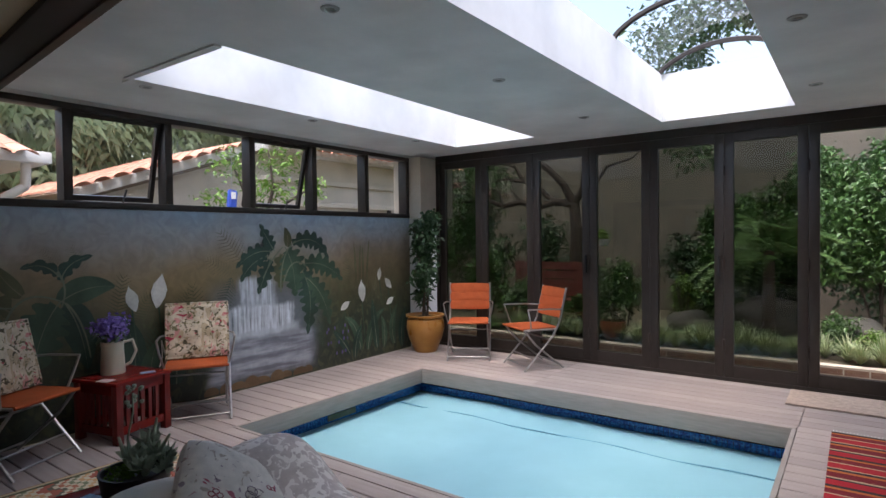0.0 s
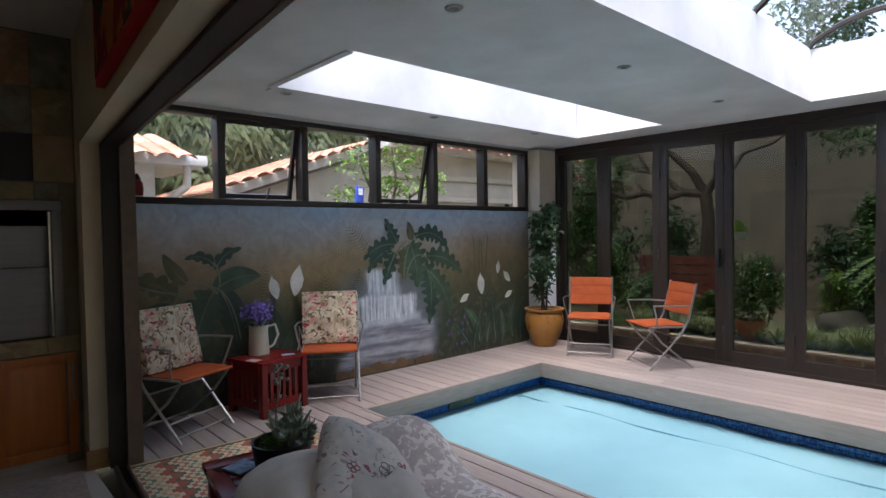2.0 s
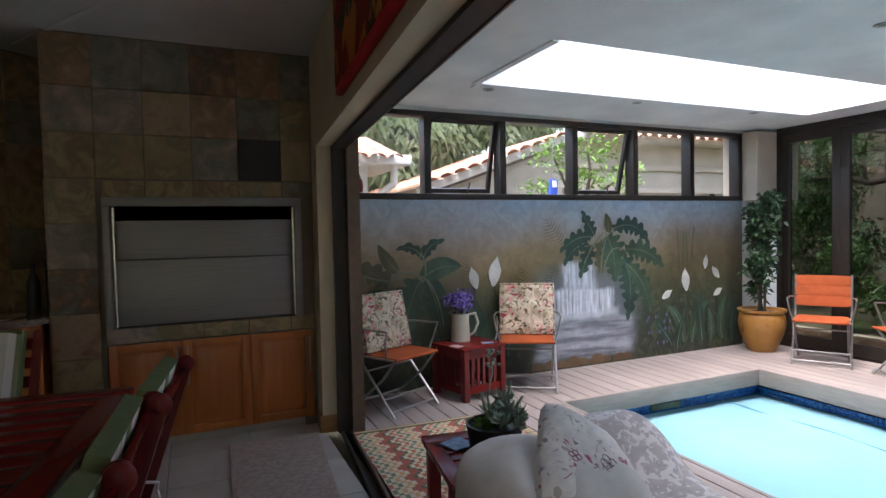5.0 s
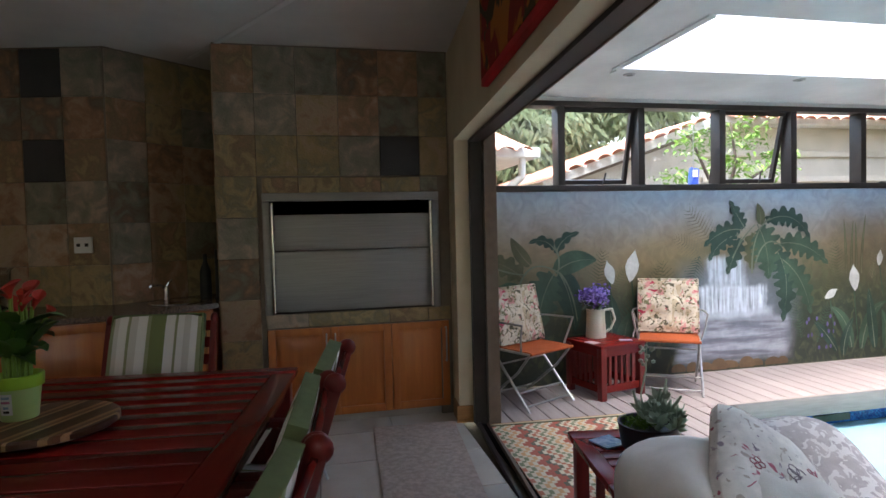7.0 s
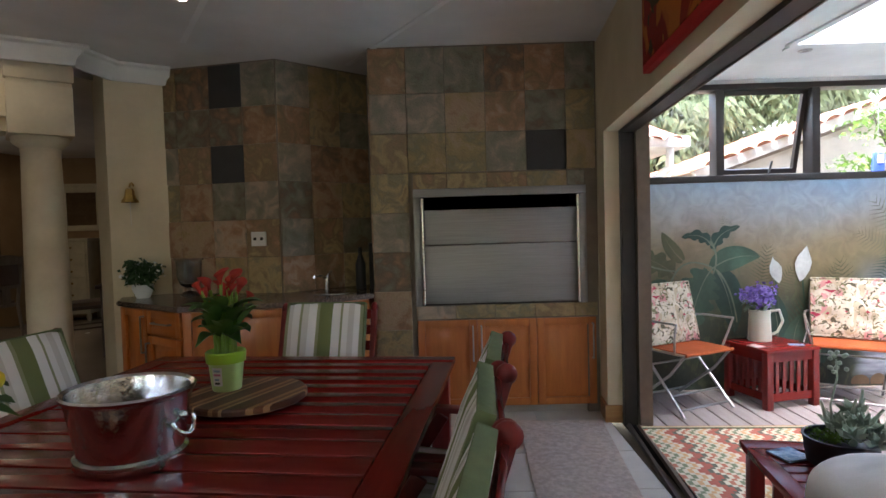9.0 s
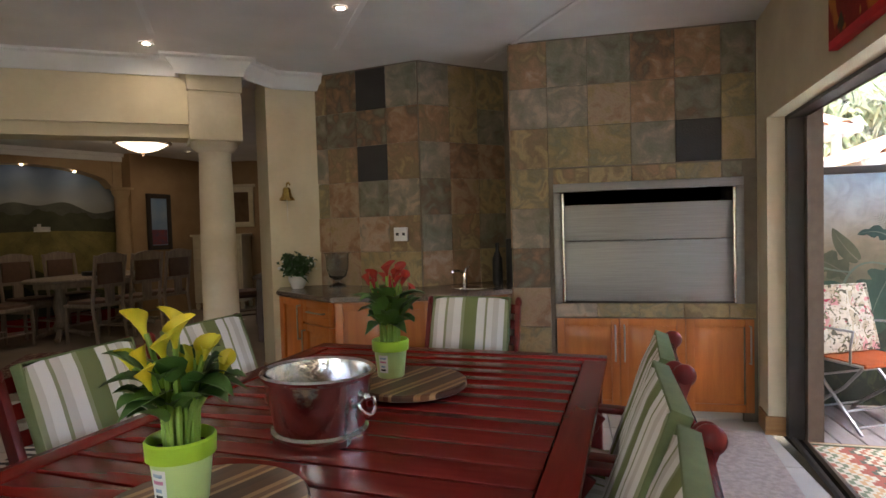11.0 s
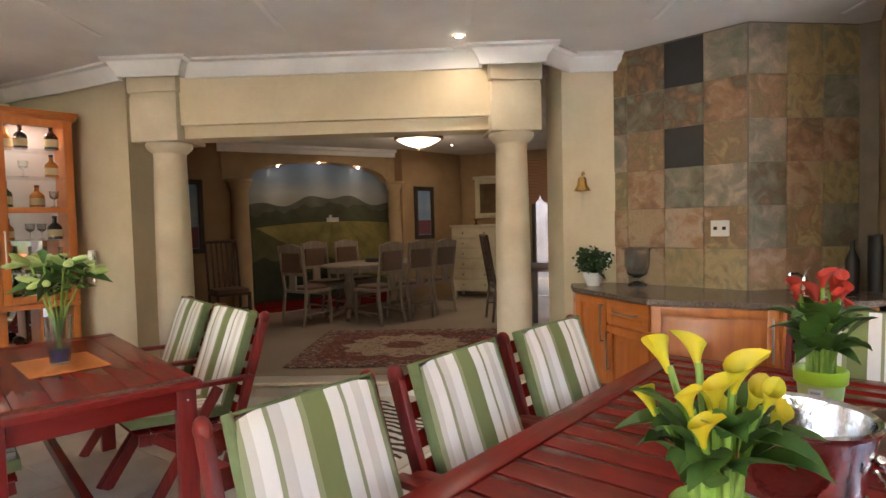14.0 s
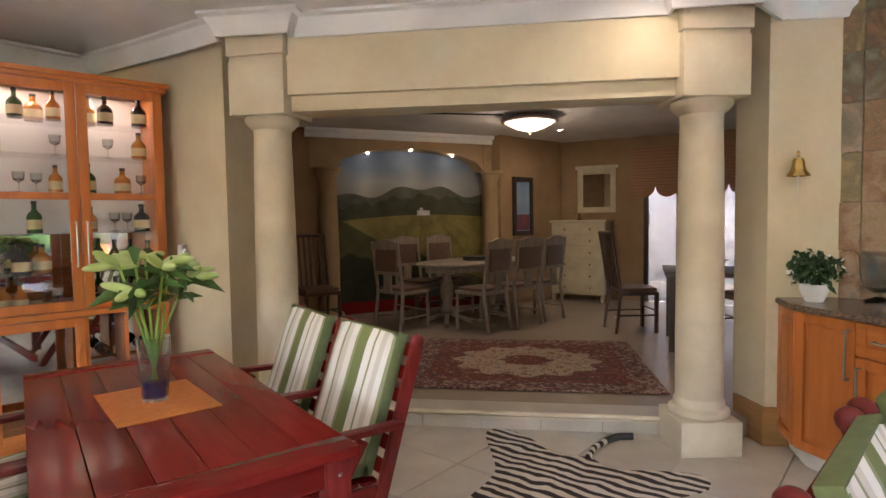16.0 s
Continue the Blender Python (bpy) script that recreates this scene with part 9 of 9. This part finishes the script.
for k, (x, y, z) in enumerate(((-3.3, 8.25, 0.0), (-2.95, 8.35, 0.0), (-3.6, 8.3, 0.0), (-1.3, 8.5, 0.0), (-0.9, 8.6, 0.0), (-0.25, 8.6, 0.0), (0.2, 8.75, 0.0), (-1.7, 8.6, 0.0), (-4.2, 8.2, 0.0))):
    o = new("fern", fern_meshes[k % 3])
    o.matrix_basis = pose(x, y, z, 0, 0, 47 * k) @ Matrix.Diagonal((1.15, 1.15, 1.2, 1))
    tagged(o, "feathery green fern in the garden border", "fern", "border ferns")
for k, (x, y, z, w, h) in enumerate(((-0.55, 9.25, 0.0, 0.5, 0.55), (0.35, 8.85, 0.0, 0.35, 0.40), (-1.55, 9.3, 0.0, 0.35, 0.32))):
    bm = B()
    bmesh.ops.create_icosphere(bm, subdivisions=3, radius=1)
    for v in bm.verts:
        v.co *= 1 + 0.22 * noise.noise(v.co * 1.4 + Vector((k * 5, 0, 0))) + 0.06 * noise.noise(v.co * 5)
        v.co = Vector((v.co.x * w, v.co.y * 0.35, max(-0.05, v.co.z * h * 0.6 + h * 0.45)))
    solid("boulder", bm, M['boulder'], "large weathered garden boulder among the plants", "rock", m=pose(x, y, z, 0, 0, 20 * k), group="garden boulders")

# ---- neighbouring house beyond the window band ----
hs = thing("neighbour_house", "beige house with a clay tile roof and white gutter", "house", pose(-7.5, 0.75, GZ))
bm = B()
poly = [(2.9, 0.0), (13.5, 0.0), (13.5, 3.25), (5.35, 3.25), (2.9, 2.45)]
f0 = [bm.verts.new((0, y, z)) for y, z in poly]
f1 = [bm.verts.new((-5, y, z)) for y, z in poly]
bm.faces.new(f0)
bm.faces.new(f1[::-1])
for i in range(5):
    j = (i + 1) % 5
    bm.faces.new((f0[i], f1[i], f1[j], f0[j]))
part("wall", bm, M['stucco'], hs)
for z in (2.35, 2.75):
    part("moulding", span(B(), (0.0, 5.2, z), (0.06, 13.5, z + 0.09), 0.01), M['stucco'], hs)
part("gutter", span(B(), (-0.05, 5.35, 3.22), (0.30, 13.5, 3.34), 0.02), M['gutter'], hs)
bm = B()
bar(bm, (0.22, 2.55, 2.33), (0.22, 5.4, 3.30), 0.10, 0.12)
part("verge", bm, M['gutter'], hs)
bm = B()
bar(bm, (0.05, 2.55, 2.25), (0.05, 5.4, 3.2), 0.25, 0.05)
part("soffit", bm, M['brownframe'], hs)
wd = part("window", span(B(), (0.0, 8.6, 1.55), (0.05, 10.0, 2.3), 0.01), M['black'], hs)
part("frame", span(span(B(), (0.02, 8.55, 1.5), (0.08, 8.62, 2.35)), (0.02, 9.98, 1.5), (0.08, 10.05, 2.35)), M['frame'], wd)
rf = part("roof", span(B(), (-5, 2.5, 2.3), (-4.9, 2.6, 2.4)), M['rooftile'], hs)
me = bpy.data.meshes.new("roof_tile")
n = 6
v, f = [], []
for i in range(n + 1):
    a = math.pi * i / n
    v += [(0.0, -0.10 * math.cos(a), 0.06 * math.sin(a)), (0.36, -0.10 * math.cos(a), 0.05 * math.sin(a) + 0.015)]
for i in range(n):
    f.append((2 * i, 2 * i + 1, 2 * i + 3, 2 * i + 2))
me.from_pydata(v, [], f)
me.materials.append(M['rooftile'])
sl = math.degrees(math.atan2(0.97, 2.85))
for i in range(12):
    for j in range(14):
        y = 2.6 + 0.215 * i
        z = 2.36 + (y - 2.55) * 0.34
        piece("roof_tile", me, rf, pose(0.28 - 0.33 * j, y, z + 0.04, sl, 0, 0))
for i in range(34):
    for j in range(4):
        piece("roof_tile", me, rf, pose(0.30 - 0.33 * j, 5.5 + 0.215 * i, 3.34 + 0.12 * j, 0, 20, 0))
gh = thing("garden_pavilion", "corner of a small building with clay tiles and downpipe", "house", pose(-6.5, 0.28, GZ))
part("wall", span(B(), (-1.2, 0.6, 0), (0, 2.05, 2.6), 0.01), M['gutter'], gh)
part("gutter", span(B(), (-1.4, 0.4, 2.58), (0.25, 2.55, 2.70), 0.02), M['gutter'], gh)
part("downpipe", tube(B(), [(0.15, 2.35, 2.58), (0.12, 2.35, 2.35), (0.05, 2.15, 2.2), (0.05, 2.15, 1.9), (0.02, 2.0, 1.8)], 0.045, 10), M['gutter'], gh)
rf2 = part("roof", span(B(), (-1.2, 0.5, 2.68), (-0.2, 2.3, 2.72)), M['rooftile'], gh)
for i in range(9):
    for j in range(4):
        piece("roof_tile", me, rf2, pose(0.25 - 0.33 * j, 0.5 + 0.215 * i, 2.70 + 0.1 * j, 0, 17, 0))
tree("lemon_tree", "small bright lime-green tree by the windows", (-6.1, 5.25, GZ), [
    ([(0, 0, -0.1), (0.02, 0.05, 1.0), (0, 0, 1.9)], 0.05, 0.035), ([(0, 0, 1.9), (0.1, -0.35, 2.4), (0.1, -0.55, 2.8)], 0.03, 0.01), ([(0, 0, 1.9), (0, 0.4, 2.3), (0.1, 0.8, 2.55)], 0.03, 0.01), ([(0, 0, 1.9), (0.1, 0.1, 2.5), (0, 0.1, 3.0)], 0.03, 0.01)],
     [((0.1, -0.5, 2.75), (0.35, 0.4, 0.35), 170), ((0.1, 0.25, 2.85), (0.35, 0.4, 0.35), 190), ((0.05, 0.8, 2.5), (0.35, 0.35, 0.3), 150), ((0.1, -0.75, 2.3), (0.3, 0.3, 0.2), 90), ((0, 0.1, 2.45), (0.35, 0.4, 0.3), 200)], 0.09, M['leafbright'], 8, 0.38)
tree("willow_tree", "drooping grey-green tree behind the house", (-11.5, 3.5, GZ), [([(0, 0, -0.1), (0, 0, 2.5), (0.2, 0, 4.0)], 0.2, 0.1)],
     [((0.5, -1.5, 3.0), (1.2, 1.6, 1.8), 9000), ((0.5, 1.0, 3.6), (1.2, 1.8, 1.6), 9000), ((0.5, 3.5, 4.4), (1.2, 1.6, 1.0), 6000), ((0.5, -3.5, 3.0), (1.2, 1.6, 2.0), 8000), ((1.5, -0.5, 1.6), (1.0, 2.0, 1.0), 6000), ((0.3, 1.5, 2.2), (1.0, 2.5, 1.2), 8000)], 0.24, M['willow'], 9, 0.07, 0.9)
tree("yard_tree", "leafy green tree behind the pavilion", (-9.5, 1.5, GZ), [([(0, 0, -0.1), (0, 0, 2.0), (0.1, 0, 3.0)], 0.12, 0.06)],
     [((0.2, 0.8, 2.0), (0.8, 1.1, 0.8), 1600), ((0.2, -0.6, 2.4), (0.8, 1.0, 1.2), 1500), ((0.2, 0.2, 3.4), (0.8, 1.2, 0.8), 1200)], 0.14, M['leaf'], 10)
bg = thing("blue_bag", "blue and white feed bag hung outside the window", "bag", pose(-5.6, 4.45, 1.78))
M['bluebag'] = mat("blue_plastic", (0.03, 0.07, 0.36), 0.4, scale=8)
part("bag_body", pad(B(), (0.12, 0.26, 0.05), pose(0, 0, 0.12, 80, 12, 90), 0.5, 5), M['bluebag'], bg)
part("bag_label", span(B(), (0.03, -0.03, 0.14), (0.036, 0.03, 0.22)), M['white'], bg)
part("hook", rod(B(), (0, 0, 0.22), (0, 0, 0.75), 0.004, seg=5), M['galv'], bg)

# unseen garden side behind the walker, added with the window that lights the dining room
for i, (x, y) in enumerate(((8.0, -6.0), (8.5, -3.4), (8.2, -0.6), (8.6, 2.0))):
    shrub("unseen leafy bush added beyond the assumed window", (x, y, GZ), (1.2, 1.3, 1.0), 1400, 0.16, M['leaf'], 60 + i)

# ---- small pieces of floors and walls ----
dk = thing("deck_floor", "taupe composite deck boards round the pool", "deck", kind="structure")
bw_, gap = 0.14, 0.009
y = 1.36
boards = {}
while y < 6.56:
    w = min(bw_, 6.565 - y)
    segs = [(-4.36, RX)]
    if y + w > PY0 - 0.03 and y < PY1 + 0.03:
        segs = [(-4.36, PX0 - 0.031), (PX1 + 0.031, RX)]
    for a, b in segs:
        cuts = [a]
        while cuts[-1] + 2.6 < b:
            cuts.append(cuts[-1] + 2.2)
        cuts.append(b)
        for p, q in zip(cuts, cuts[1:]):
            key = (round(q - p, 3), round(w, 3))
            if key not in boards:
                boards[key] = slab_mesh("board", (q - p - 0.003, w - gap, 0.025), M['deck'], 0.004)
            piece("board", boards[key], dk, pose((p + q) / 2, y + w / 2, 0.0))
    y += bw_
# one near-black sheet below the boards paints the shade in their gaps
bm = B()
for a, b in (((-4.37, 1.30), (RX, PY0 - 0.06)), ((-4.37, PY0 - 0.06), (PX0 - 0.06, PY1 + 0.06)), ((PX1 + 0.06, PY0 - 0.06), (RX, PY1 + 0.06)), ((-4.37, PY1 + 0.06), (RX, 6.6))):
    span(bm, (*a, -0.10), (*b, -0.03))
part("gap_shade_sheet", bm, M['dark'], dk)
for y0, y1 in ((2.90, PY0 - 0.031), (PY1 + 0.031, 5.42)):
    part("edge_board", span(B(), (PX0 - 0.03, y0 + 0.004, -0.025), (PX1 + 0.03, y1, 0.0), 0.003), M['deck'], dk)
tl = slab_mesh("floor_tile", (0.494, 0.494, 0.02), M['tilefloor'], 0.003)
for i in range(18):
    for j in range(15):
        x, y = -4.9 + 0.5 * i, -6.1 + 0.5 * j
        if y < 0.95 and not ((x + 3.9) + (y + 5.5) * 0.62 < -0.35 and y < -2.4):
            piece("floor_tile", tl, floor_dining, pose(x, y, 0.0))
for args in SLATE_LATER:
    clad(*args[:5], hole=args[5], darks=args[6])
